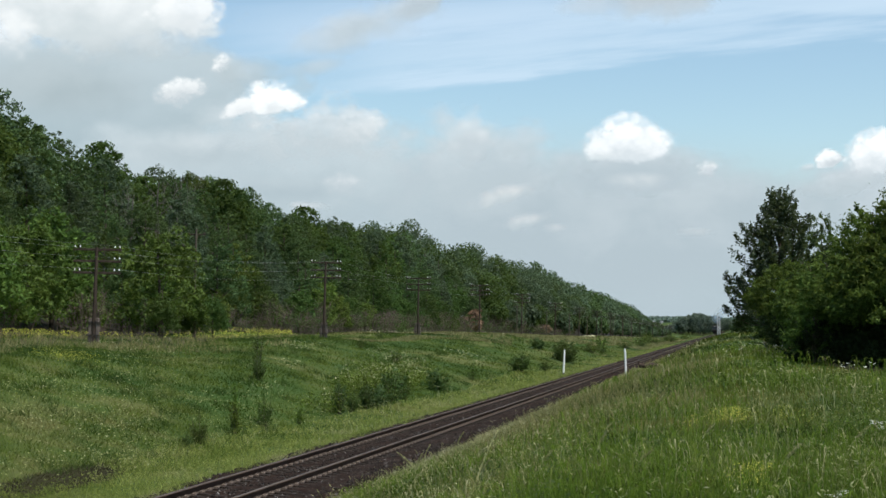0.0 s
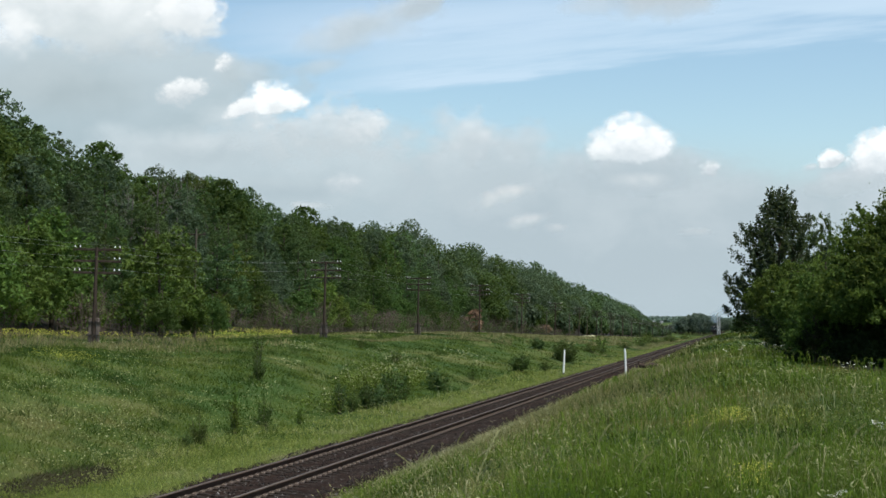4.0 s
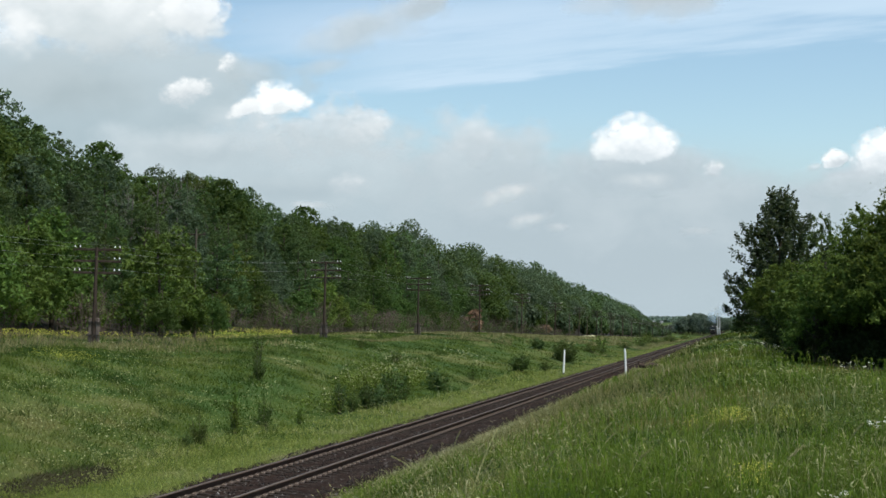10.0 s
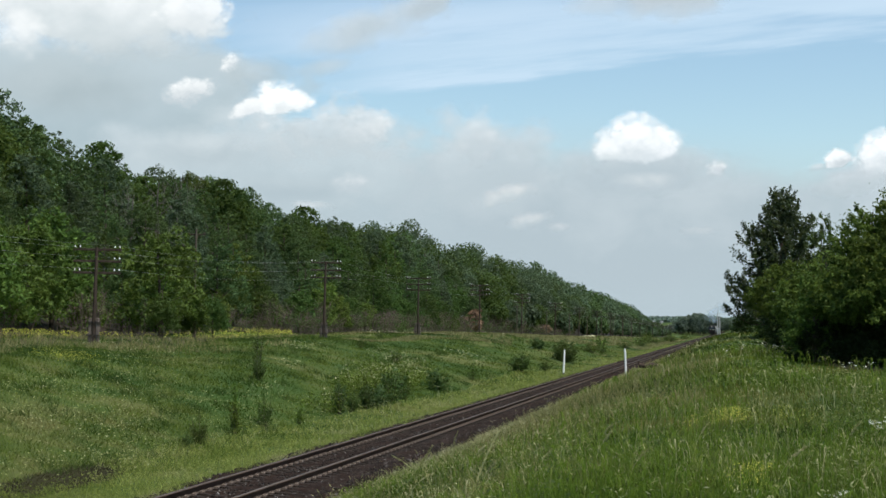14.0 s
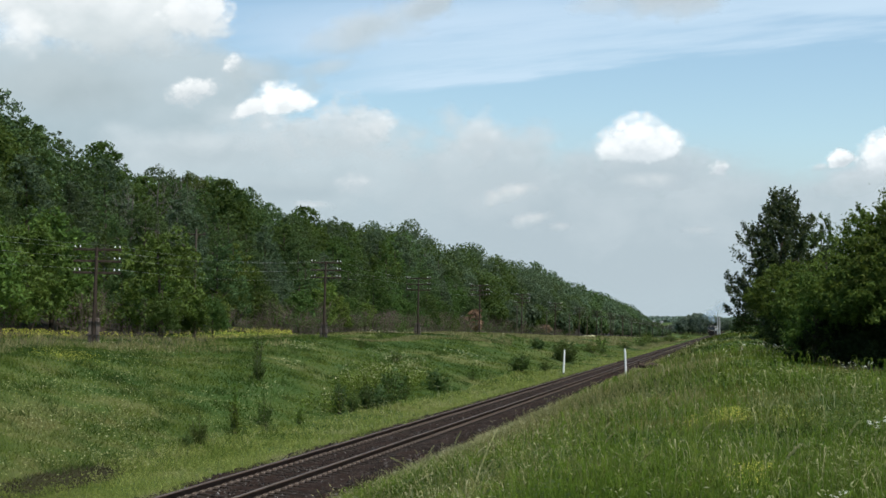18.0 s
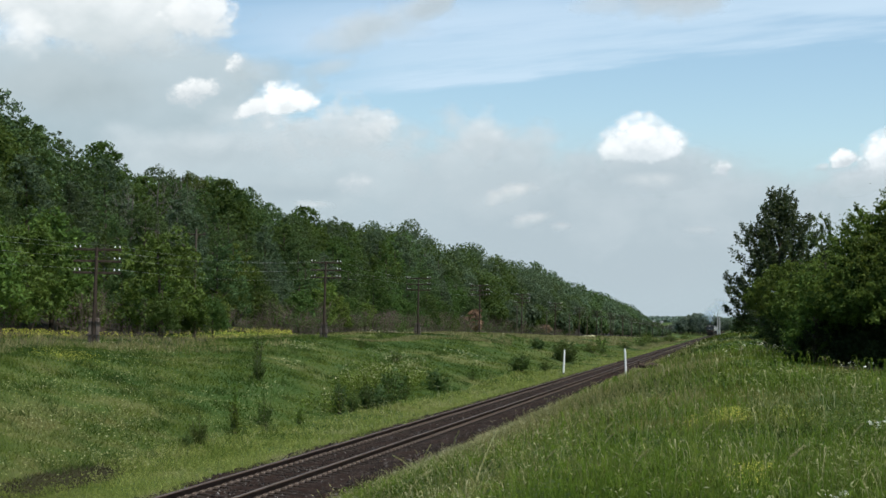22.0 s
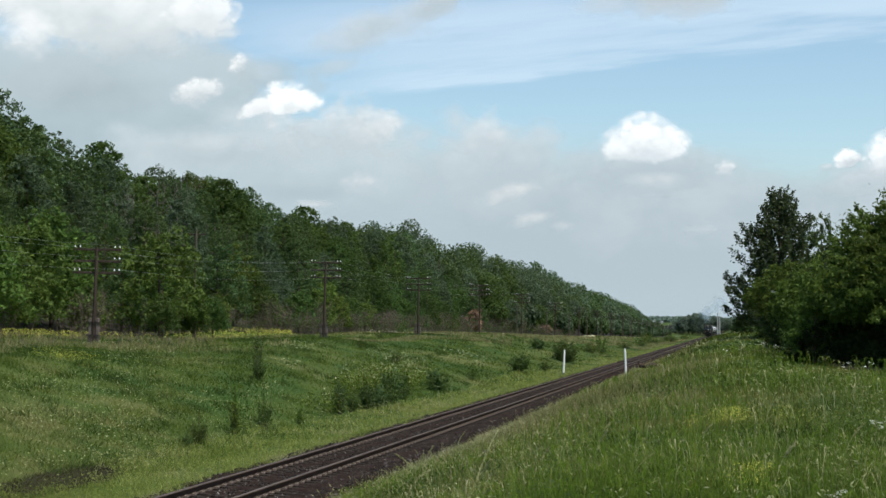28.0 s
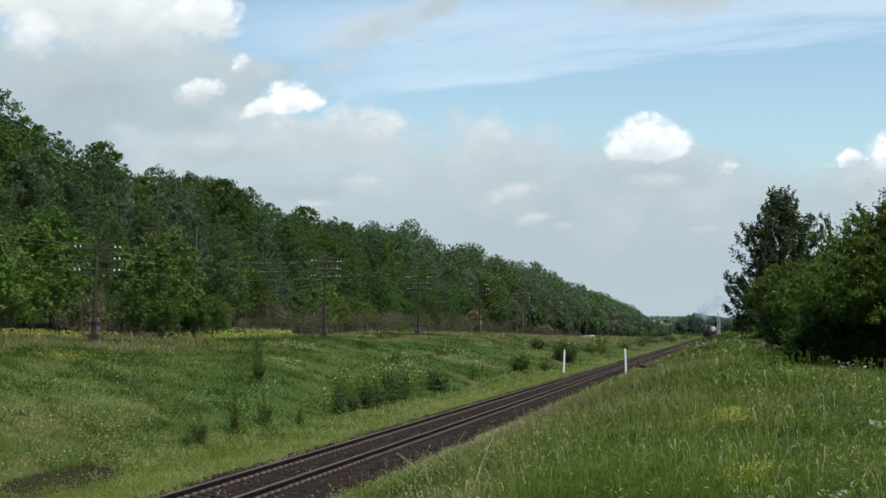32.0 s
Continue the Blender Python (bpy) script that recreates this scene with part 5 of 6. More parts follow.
def locomotive(front):
    """One section of a twin diesel locomotive; its nose looks along -y."""
    ob = thing("locomotive", "dark green diesel locomotive section, grimy, hauling wagons", "locomotive", "sections of the locomotive")
    bm = bmesh.new()
    box(bm, 3.2, 16.6, 2.75, (0, 8.5, 2.85), bevel=0.14)
    part("body", bm, M_LOCO, ob)
    bm = bmesh.new()
    box(bm, 2.85, 16.2, 0.7, (0, 8.5, 4.45), bevel=0.3)
    part("roof", bm, M_LOCO_ROOF, ob)
    part("underframe", box(bmesh.new(), 2.9, 16.9, 0.42, (0, 8.5, 1.32), bevel=0.05), M_UNDER, ob)
    part("fuel_tank", box(bmesh.new(), 2.5, 3.6, 0.75, (0, 8.5, 0.78), bevel=0.12), M_UNDER, ob)
    part("band", box(bmesh.new(), 3.22, 16.62, 0.30, (0, 8.5, 2.05), bevel=0.02), M_LOCO_RED, ob, "dull red band")
    if front:
        nose = part("nose", box(bmesh.new(), 2.85, 0.7, 1.25, (0, 0.15, 2.25), (0, 0, 0), 0.16), M_LOCO, ob)
        part("band", box(bmesh.new(), 2.87, 0.72, 0.28, (0, 0.15, 2.0), bevel=0.05), M_LOCO_RED, nose, "dull red band")
        for s in (-1, 1):
            part("cab_window", box(bmesh.new(), 1.15, 0.06, 0.72, (s * 0.68, 0.17, 3.38), (-6, 0, 0), 0.03), M_GLASS, ob, "dark cab window")
            part("side_window", box(bmesh.new(), 0.05, 0.9, 0.65, (s * 1.535, 1.2, 3.3), bevel=0.02), M_GLASS, ob)
            part("buffer_lamp", cone(bmesh.new(), 0.13, 0.11, 0.16, (s * 1.05, -0.25, 1.95), (90, 0, 0), 12), M_LENS, ob)
        part("headlamp", cone(bmesh.new(), 0.24, 0.20, 0.22, (0, 0.25, 4.28), (90, 0, 0), 14), M_LENS, ob)
        part("pilot", box(bmesh.new(), 2.5, 0.12, 0.6, (0, -0.05, 0.62), (12, 0, 0), 0.03), M_UNDER, ob)
        part("coupler", box(bmesh.new(), 0.35, 0.75, 0.32, (0, -0.35, 1.02), bevel=0.06), M_IRON, ob)
        part("handrail", box(bmesh.new(), 2.6, 0.03, 0.03, (0, -0.28, 2.75)), M_WHITE, ob)
    for k in range(3):
        part("roof_fan", cone(bmesh.new(), 0.75, 0.7, 0.12, (0, 11.0 + 1.8 * k, 4.6), sides=18), M_LOCO_ROOF, ob)
    part("exhaust", cone(bmesh.new(), 0.3, 0.26, 0.4, (0, 6.2, 4.7), sides=14), M_LOCO_ROOF, ob)
    for k in range(5):
        for s in (-1, 1):
            part("grille", box(bmesh.new(), 0.03, 1.0, 0.9, (s * 1.53, 5.0 + 1.6 * k, 3.25), bevel=0.01), M_LOCO_ROOF, ob)
    bogie(ob, 3.8, (-1.85, 0, 1.85), 1.85, 0.52)
    bogie(ob, 13.2, (-1.85, 0, 1.85), 1.85, 0.52)
    return ob


def tank_wagon():
    ob = thing("tank_wagon", "pale grey railway tank wagon on dark underframe", "wagon", "tank wagons of the train")
    bm = bmesh.new()
    cone(bm, 1.5, 1.5, 10.0, (0, 6.0, 2.75), (90, 0, 0), 28)
    for s in (-1, 1):
        cone(bm, 1.5, 1.15, 0.35, (0, 6.0 + s * 5.17, 2.75), (-90 * s, 0, 0), 28)
    part("barrel", bm, M_TANK, ob, "pale painted cylindrical tank")
    part("dome", cone(bmesh.new(), 0.42, 0.40, 0.45, (0, 6.0, 4.38), sides=16), M_TANK, ob)
    part("walkway", box(bmesh.new(), 1.5, 2.2, 0.06, (0, 6.0, 4.36)), M_UNDER, ob)
    part("underframe", box(bmesh.new(), 1.0, 11.4, 0.36, (0, 6.0, 1.12), bevel=0.03), M_UNDER, ob)
    for s in (-1, 1):
        part("ladder", box(bmesh.new(), 0.06, 0.4, 3.0, (s * 1.56, 6.0, 2.8), (0, 0, 0)), M_UNDER, ob)
        part("saddle", box(bmesh.new(), 2.4, 0.4, 0.5, (0, 6 + s * 3.9, 1.5), bevel=0.04), M_UNDER, ob)
    bogie(ob, 2.1, (-0.92, 0.92), 1.85, 0.47)
    bogie(ob, 9.9, (-0.92, 0.92), 1.85, 0.47)
    return ob


TRAIN = []       # (thing, how far behind the nose)
TRAIN.append((locomotive(True), 0.0))
TRAIN.append((locomotive(False), 17.2))
first_wagon = tank_wagon()
TRAIN.append((first_wagon, 34.6))
for k in range(1, 16):
    TRAIN.append((copy_thing(first_wagon, Matrix.Identity(4)), 34.6 + 12.05 * k))


def puff_mesh(radius):
    """A shallow bowl of haze."""
    rings, sides = 6, 20
    v = [(0, 0, 0)]
    for i in range(1, rings + 1):
        r = radius * i / rings
        v += [(r * math.cos(6.2832 * j / sides), 0.12 * r * r / radius, r * math.sin(6.2832 * j / sides)) for j in range(sides)]
    tri = np.array([[0, 1 + j, 1 + (j + 1) % sides] for j in range(sides)])
    quad = np.array([[1 + i * sides + j, 1 + (i + 1) * sides + j, 1 + (i + 1) * sides + (j + 1) % sides, 1 + i * sides + (j + 1) % sides] for i in range(rings - 1) for j in range(sides)])
    return mesh_np("smoke_puff", np.array(v), [tri, quad], smoke_material(radius), True)


PUFFS = []       # (thing, place behind the nose, drift a second)
for radius, at in ((2.6, (1.4, 7.0, 6.8)), (3.4, (0.8, 10.0, 8.4)), (4.4, (-0.6, 14.0, 9.6)), (5.2, (2.4, 22.0, 11.5)), (6.2, (6.4, 34.0, 14.0))):
    ob = new("smoke_puff", puff_mesh(radius))
    tagged(ob, "faint bluish puff of diesel exhaust over the train", "smoke", "puffs of exhaust")
    PUFFS.append((ob, at))
# ======================= grass and flowers =======================
def blades(x, y, h, w, rng, bend=0.35, wind=(0.05, 0.0)):
    """Grass blades as bent, tapered strips of three triangles."""
    n = len(x)
    z = ground_z(x, y) - 0.03
    ang = rng.random(n) * 2 * np.pi
    a = np.stack([np.cos(ang), np.sin(ang), np.zeros(n)], -1)
    lean = rng.normal(0, bend, (n, 2)) * h[:, None] + np.array(wind) * h[:, None]
    base = np.stack([*spot(x, y), z], -1)
    mid = base + np.concatenate([lean * 0.35, (h * 0.58)[:, None]], 1)
    tip = base + np.concatenate([lean, (h * (0.92 + 0.1 * rng.random(n)))[:, None]], 1)
    hw = (w / 2)[:, None]
    v = np.stack([base - a * hw, base + a * hw, mid + a * hw * 0.8, mid - a * hw * 0.8, tip], 1).reshape(-1, 3)
    o = np.arange(n)[:, None] * 5
    return v, [o + np.array([[0, 1, 2, 3]]), o + np.array([[3, 2, 4]])]


def spears(x, y, h, w, rng, bend=0.35, wind=(0.0, 0.0)):
    """Far grass as single leaning triangles."""
    n = len(x)
    z = np.maximum(ground_z(x, y), np.where(np.abs(x - TRACK_X) < 2.75, np.interp(np.abs(x - TRACK_X), [1.95, 2.3, 2.75], [-0.23, -0.40, -0.62]), -9)) - 0.03
    ang = rng.random(n) * 2 * np.pi
    a = np.stack([np.cos(ang), np.sin(ang), np.zeros(n)], -1) * (w / 2)[:, None]
    base = np.stack([*spot(x, y), z], -1)
    lean = (rng.normal(0, bend, (n, 2)) + wind) * h[:, None]
    tip = base + np.concatenate([lean, h[:, None]], 1)
    return np.stack([base - a, base + a, tip], 1).reshape(-1, 3), np.arange(n * 3).reshape(n, 3)


def open_sky(x, y):
    """Not under the bushes of the near bank."""
    return (x < 1.0) | (x > 13) | (y < bush_foot(x) + 2.2) | (y > bush_foot(x) + 13)


def scatter(n, rng, d0, d1, a0, a1, keep):
    """Places over the land, thinner with distance: d0..d1 metres out, bearings a0..a1 degrees from the track's line."""
    d = np.exp(rng.uniform(np.log(d0), np.log(d1), n))
    a = np.radians(rng.uniform(a0, a1, n))
    x, y = d * np.sin(a), d * np.cos(a)
    k = keep(x, y) & open_sky(x, y)
    return x[k], y[k], d[k]


def mud_x(y):
    """The middle line of the bare hollow."""
    return -16.25 - 0.10 * (y - 25.2)


def off_mud(x, y):
    return ((x - mud_x(y)) / 0.62) ** 2 + ((y - 25.2) / 3.2) ** 2 > 0.8 + 0.35 * np.sin(y * 3.1)


def tall(x, y):
    """How high the grass stands from place to place."""
    return 0.75 + 0.25 * lumps(x * 1.7, y * 1.3) + 0.2 * lumps(x * 0.5 + 3, y * 0.45)


M_FRINGE = grass_material("dry_fringe_grass", ((0.22, 0.24, 0.10), (0.35, 0.35, 0.17), (0.50, 0.48, 0.28)), (0.50, 0.47, 0.29), 0.5)
M_TUSSOCK = grass_material("tussock_grass", ((0.036, 0.070, 0.016), (0.055, 0.095, 0.022), (0.080, 0.125, 0.030)), (0.10, 0.13, 0.04), 0.3)
M_CLUMP = grass_material("lit_clump_grass", ((0.085, 0.125, 0.022), (0.125, 0.17, 0.032), (0.17, 0.21, 0.05)), (0.20, 0.21, 0.08), 0.3)
M_TAN = grass_material("seeding_tan_grass", ((0.20, 0.19, 0.080), (0.28, 0.26, 0.115), (0.37, 0.34, 0.165)), (0.30, 0.25, 0.14), 0.3)
M_TALL = grass_material("tall_grass", ((0.10, 0.15, 0.03), (0.15, 0.195, 0.045), (0.21, 0.235, 0.075)), (0.28, 0.26, 0.12), 0.3, 0.56)
M_FLECK = grass_material("pale_seed_heads", ((0.24, 0.27, 0.11), (0.36, 0.38, 0.17), (0.50, 0.50, 0.30)), (0.46, 0.44, 0.24), 0.5)
M_EAR = grass_material("grass_ears", ((0.22, 0.23, 0.09), (0.35, 0.34, 0.165), (0.50, 0.48, 0.28)), (0.50, 0.46, 0.28), 0.5)
M_MEADOW_FRESH = grass_material("fresh_weed", ((0.075, 0.130, 0.016), (0.115, 0.180, 0.022), (0.15, 0.21, 0.03)), (0.20, 0.22, 0.07), 0.5)
g = np.random.default_rng(61)
# the near bank
x, y, d = scatter(215000, g, 9.5, 300, -36, 14, lambda x, y: (x > -8.0 + 0.4 * np.sin(y * 0.7) + 0.25 * np.sin(y * 2.3)) & (x < 16))
h = (0.13 + 0.24 * g.random(len(x)) ** 1.5) * tall(x, y)
v, f = blades(x, y, h, np.maximum(0.006, d * 0.0006) * (0.7 + 0.6 * g.random(len(x))), g, 0.75, (-0.12, -0.05))
tagged(new("meadow_grass", mesh_np("meadow_grass", v, f, M_GRASS)), "uneven tall green meadow grass on the near bank", "grass", kind="stuff")
# the bank round the viewer
x, y = g.uniform(-8, 14, 26000), g.uniform(-14, 10.5, 26000)
v, f = blades(x, y, (0.13 + 0.24 * g.random(26000) ** 1.5) * tall(x, y), 0.009 * (0.7 + 0.6 * g.random(26000)), g, 0.75, (-0.12, -0.05))
tagged(new("meadow_grass", mesh_np("meadow_grass", v, f, M_GRASS)), "uneven green meadow grass on the near bank", "grass", kind="stuff")
# taller thin blades standing over it
x, y, d = scatter(18000, g, 9.5, 60, -34, 13, lambda x, y: (x > -7.2) & (x < 15) & (lumps(x * 0.9 + 2, y * 0.7 + 1) > -0.2))
h = (0.32 + 0.26 * g.random(len(x))) * tall(x, y)
v, f = blades(x, y, h, np.maximum(0.0045, d * 0.00042) * (0.7 + 0.6 * g.random(len(x))), g, 0.34, (-0.16, -0.05))
tagged(new("tall_grass", mesh_np("tall_grass", v, f, M_TALL)), "tall thin pale green grass over the meadow", "grass", kind="stuff")
# dry grass along the bank's edge
x, y, d = scatter(32000, g, 14, 110, -34, 2, lambda x, y: (x > -8.4) & (x < -2.5) & (lumps(x * 0.45 + 2, y * 0.16) + 0.25 * (-5.2 - x) + 0.35 * lumps(x * 1.6, y * 1.2) > 0.1))
h = (0.14 + 0.24 * g.random(len(x)) ** 1.4) * tall(x, y)
v, f = spears(x, y, h, np.maximum(0.006, d * 0.0007), g, 0.5, (-0.12, 0))
tagged(new("dry_grass", mesh_np("dry_grass", v, f, M_DRY)), "dry tan grass along the bank's edge", "grass", kind="stuff")
x, y, d = scatter(8500, g, 24, 75, -16, 1, lambda x, y: (x > -7.0) & (x < -0.5) & (lumps(x * 0.5 + 1, y * 0.12 + 2) + 0.5 * lumps(x * 1.5, y * 0.9) + 0.12 * (-3.5 - x) > -0.05))
v, f = spears(x, y, 0.26 + 0.26 * g.random(len(x)), np.maximum(0.006, d * 0.00055), g, 0.35, (-0.1, 0))
tagged(new("seeding_patches", mesh_np("seeding_patches", v, f, M_TAN)), "reddish tan seeding grass on the bank's edge", "grass", kind="stuff")
x = g.uniform(-8.6, -7.3, 30000)
y = np.exp(g.uniform(np.log(17), np.log(240), 30000))
k = np.sin(y * 1.7) + np.sin(y * 0.63 + 1) + 0.8 * np.sin(y * 4.1) > -0.6 + 1.2 * (x + 8)
x, y = x[k], y[k]
v, f = spears(x, y, 0.10 + 0.22 * g.random(len(x)), np.maximum(0.007, y * 0.0008), g, 0.6)
tagged(new("dry_fringe", mesh_np("dry_fringe", v, f, M_FRINGE)), "pale dry fringe of grass along the ballast", "grass", kind="stuff")
# the slope and level across the track
x, y, d = scatter(900000, g, 19, 700, -48, -1.5, lambda x, y: (x < -15.0) & (x > -47) & off_mud(x, y))
h = (0.06 + 0.17 * g.random(len(x)) ** 1.8) * tall(x, y)
v, f = spears(x, y, h, np.minimum(d, 300) * 0.00085 * (0.7 + 0.6 * g.random(len(x))), g, 0.6, (-0.05, 0))
tagged(new("slope_grass", mesh_np("slope_grass", v, f, M_GRASS_FAR)), "rough green grass on the cutting's slope", "grass", kind="stuff")
# dark green tussocks, standing for hummock shade too; bright clumps coloured as lit tops
for n, mat, high, label in ((900, M_TUSSOCK, 0.20, "dark green grass tussocks on the slope"), (700, M_CLUMP, 0.14, "grass clumps on the slope, coloured bright yellow-green as if lit")):
    x, y, d = scatter(n, g, 21, 170, -46, -6, lambda x, y: (x < -16.5) & (x > -40))
    k = 60
    wide = np.repeat((0.5 + 0.02 * d) * (0.4 + 0.9 * g.random(len(x))), k)
    xx = np.repeat(x, k) + g.normal(0, 0.24, len(x) * k) * wide
    yy = np.repeat(y, k) + g.normal(0, 0.24, len(x) * k) * wide
    v, f = spears(xx, yy, high + 0.22 * g.random(len(xx)), np.repeat(d, k) * 0.0006, g, 0.7)
    tagged(new("tussocks", mesh_np("tussocks", v, f, mat)), label, "grass", kind="stuff")
# tan seeding patches
x, y, d = scatter(480000, g, 40, 700, -44, -1.5, lambda x, y: (x < -15.5) & (x > -44) & ((x < -29.5) | (y > 120)) & (lumps(x * 0.4 + 1, y * 0.13) + 0.5 * lumps(x * 1.2, y * 0.6) > 0.3 - 0.9 * smooth01(110, 260, y)))
v, f = spears(x, y, 0.14 + 0.22 * g.random(len(x)), np.minimum(d, 300) * 0.0009, g, 0.4)
tagged(new("seeding_patches", mesh_np("seeding_patches", v, f, M_TAN)), "brownish seeding grass on the level", "grass", kind="stuff")
# the fresh strip beside the ballast
x, y, d = scatter(420000, g, 19, 280, -42, -2, lambda x, y: (x < -12.3 + 0.15 * np.sin(y * 0.9) + 0.12 * np.sin(y * 3.3)) & (x > -16.6 + 0.7 * np.sin(y * 0.13)) & off_mud(x, y))
h = (0.10 + 0.26 * g.random(len(x)) ** 1.4) * tall(x, y)
v, f = spears(x, y, h, d * 0.00075 * (0.7 + 0.6 * g.random(len(x))), g, 0.6)
tagged(new("verge_grass", mesh_np("verge_grass", v, f, M_VERGE)), "fresh yellow-green grass beside the ballast", "grass", kind="stuff")
x, y, d = scatter(16000, g, 19, 120, -42, -8, lambda x, y: (x < -12.9) & (x > -16.4 + 0.7 * np.sin(y * 0.13)) & (lumps(x * 2.1, y * 1.4) > -0.15) & off_mud(x, y))
k = 9
c = np.repeat(ground_points(x, y), k, 0) + g.normal(size=(len(x) * k, 3)) * (0.14, 0.14, 0) + np.stack([np.zeros(len(x) * k)] * 2 + [0.05 + 0.30 * g.random(len(x) * k)], -1)
v, f = leaf_quads(c, np.repeat(np.maximum(0.05, d * 0.0016), k) * (0.5 + 0.8 * g.random(len(c))), g, slim=0.5)
tagged(new("verge_weeds", mesh_np("verge_weeds", v, f, M_VERGE)), "leafy yellow-green weeds beside the ballast", "weeds", kind="stuff")


def seed_heads(x, y, h, rng, r):
    """Thin stalks with a drooping pale head."""
    n = len(x)
    z = ground_z(x, y)
    base = np.stack([*spot(x, y), z], -1)
    lean = rng.normal(0, 0.16, (n, 2)) * h[:, None] + np.array([-0.12, -0.05]) * h[:, None]
    top = base + np.concatenate([lean, h[:, None]], 1)
    ang = rng.random(n) * 6.28
    a = np.stack([np.cos(ang), np.sin(ang), np.zeros(n)], -1) * r[:, None]
    droop = np.concatenate([lean * 0.25, (h * 0.10)[:, None]], 1)
    v = np.stack([base - a * 0.3, base + a * 0.3, top, top + droop * 0.4 - a, top + droop, top + droop * 0.4 + a], 1).reshape(-1, 3)
    o = np.arange(n)[:, None] * 6
    return v, [o + np.array([[0, 1, 2]]), o + np.array([[2, 3, 4, 5]])]


g2 = np.random.default_rng(515)
x, y, d = scatter(9000, g2, 20, 170, -42, -4, lambda x, y: (x < -13.0) & (x > -16.9 + 0.7 * np.sin(y * 0.13)) & (lumps(x * 0.9, y * 0.35) + 0.5 * lumps(x * 2.3, y * 1.7) > -0.1) & off_mud(x, y))
v, f = seed_heads(x, y, 0.26 + 0.22 * g2.random(len(x)), g2, d * 0.00075)
tagged(new("seeding_verge", mesh_np("seeding_verge", v, f, M_FLECK)), "pale seed heads over the verge beside the ballast", "grass", kind="stuff")
x, y, d = scatter(4200, g, 10.5, 80, -30, 12, lambda x, y: (x > -6.3) & (x < 14) & ((y < 32) | (x < 1)) & (lumps(x * 0.6, y * 0.5) > -0.25))
h = 0.28 + 0.28 * g.random(len(x))
v, f = seed_heads(x, y, h, g, np.maximum(0.0055, d * 0.0004))
tagged(new("seeding_grass", mesh_np("seeding_grass", v, f, M_EAR)), "pale seed heads standing over the meadow grass", "grass", kind="stuff")


def arched(x, y, h, rng, w):
    """Long thin leaves and ears that arch over and hang."""
    n = len(x)
    ang = rng.random(n) * 6.28
    side = np.stack([np.cos(ang), np.sin(ang)], -1)
    a = np.stack([-side[:, 1], side[:, 0], np.zeros(n)], -1) * w[:, None]
    rings = []
    gz = ground_z(x, y)
    x, y = spot(x, y)
    for reach, rise, wide in ((0.0, 0.0, 0.5), (0.05, 0.48, 0.7), (0.13, 0.80, 0.85), (0.26, 0.97, 1.0), (0.40, 0.98, 0.9), (0.54, 0.86, 0.5)):
        c = np.stack([x + side[:, 0] * reach * h, y + side[:, 1] * reach * h, gz + rise * h], -1)
        rings += [c - a * wide, c + a * wide]
    v = np.stack(rings, 1).reshape(-1, 3)
    o = np.arange(n)[:, None] * 12
    return v, [o + np.array([[k, k + 1, k + 3, k + 2]]) for k in (0, 2, 4, 6, 8)]


x, y, d = scatter(1300, g, 10, 60, -30, 12, lambda x, y: (x > -6.6) & (x < 13) & ((y < 32) | (x < 1)) & (lumps(x * 1.1 + 3, y * 0.8) > -0.1))
v, f = arched(x, y, 0.26 + 0.26 * g.random(len(x)), g, np.maximum(0.0035, d * 0.00027))
tagged(new("arching_grass", mesh_np("arching_grass", v, f, M_EAR)), "pale grass ears arching over the meadow", "grass", kind="stuff")
x, y, d = scatter(16000, g, 10, 60, -32, 13, lambda x, y: (x > -7) & (x < 14) & (lumps(x * 0.8 + 5, y * 0.6 + 2) > -0.1))
v, f = arched(x, y, 0.22 + 0.26 * g.random(len(x)), g, np.maximum(0.004, d * 0.0003))
tagged(new("arching_grass", mesh_np("arching_grass", v, f, M_MEADOW_FRESH)), "broad fresh green blades arching over the meadow", "grass", kind="stuff")
# pale wisps of seed and dry leaf caught in the meadow
x, y, d = scatter(15000, g, 10, 75, -32, 12, lambda x, y: (x > -7) & (x < 13) & (lumps(x * 0.9 + 2, y * 0.35 + 4) + 0.6 * lumps(x * 2.3, y * 1.1 + 1) > 0.0))
c = ground_points(x, y, 0.16 + 0.26 * g.random(len(x)))
v, f = leaf_quads(c, np.maximum(0.055, d * 0.0032) * (0.5 + 0.9 * g.random(len(x))), g, slim=0.22)
tagged(new("seed_wisps", mesh_np("seed_wisps", v, f, M_FLECK)), "pale wisps of seed and dry leaf in the meadow grass", "grass", kind="stuff")


def flower_heads(x, y, z, r, rng):
    """Small tilted five-sided heads."""
    n = len(x)
    nrm = rng.normal(0, 0.45, (n, 3)) + (0, -0.25, 1)
    nrm /= np.linalg.norm(nrm, axis=1)[:, None]
    a = np.cross(nrm, (0.3, 1, 0.1))
    a /= np.linalg.norm(a, axis=1)[:, None]
    b = np.cross(nrm, a)
    c = np.stack([x, y, z], -1)
    ang = np.arange(5) * 2 * np.pi / 5
    v = c[:, None] + (a[:, None] * np.cos(ang)[None, :, None] + b[:, None] * np.sin(ang)[None, :, None]) * r[:, None, None]
    return v.reshape(-1, 3), np.arange(n * 5).reshape(n, 5)


def flowers(name, label, x, y, d, h, size, mat):
    v, f = flower_heads(*spot(x, y), ground_z(x, y) + h, np.maximum(size, d * 0.00030) * (0.5 + 0.9 * g.random(len(x))), g)
    tagged(new(name, mesh_np(name, v, f, mat)), label, "flowers", kind="stuff")


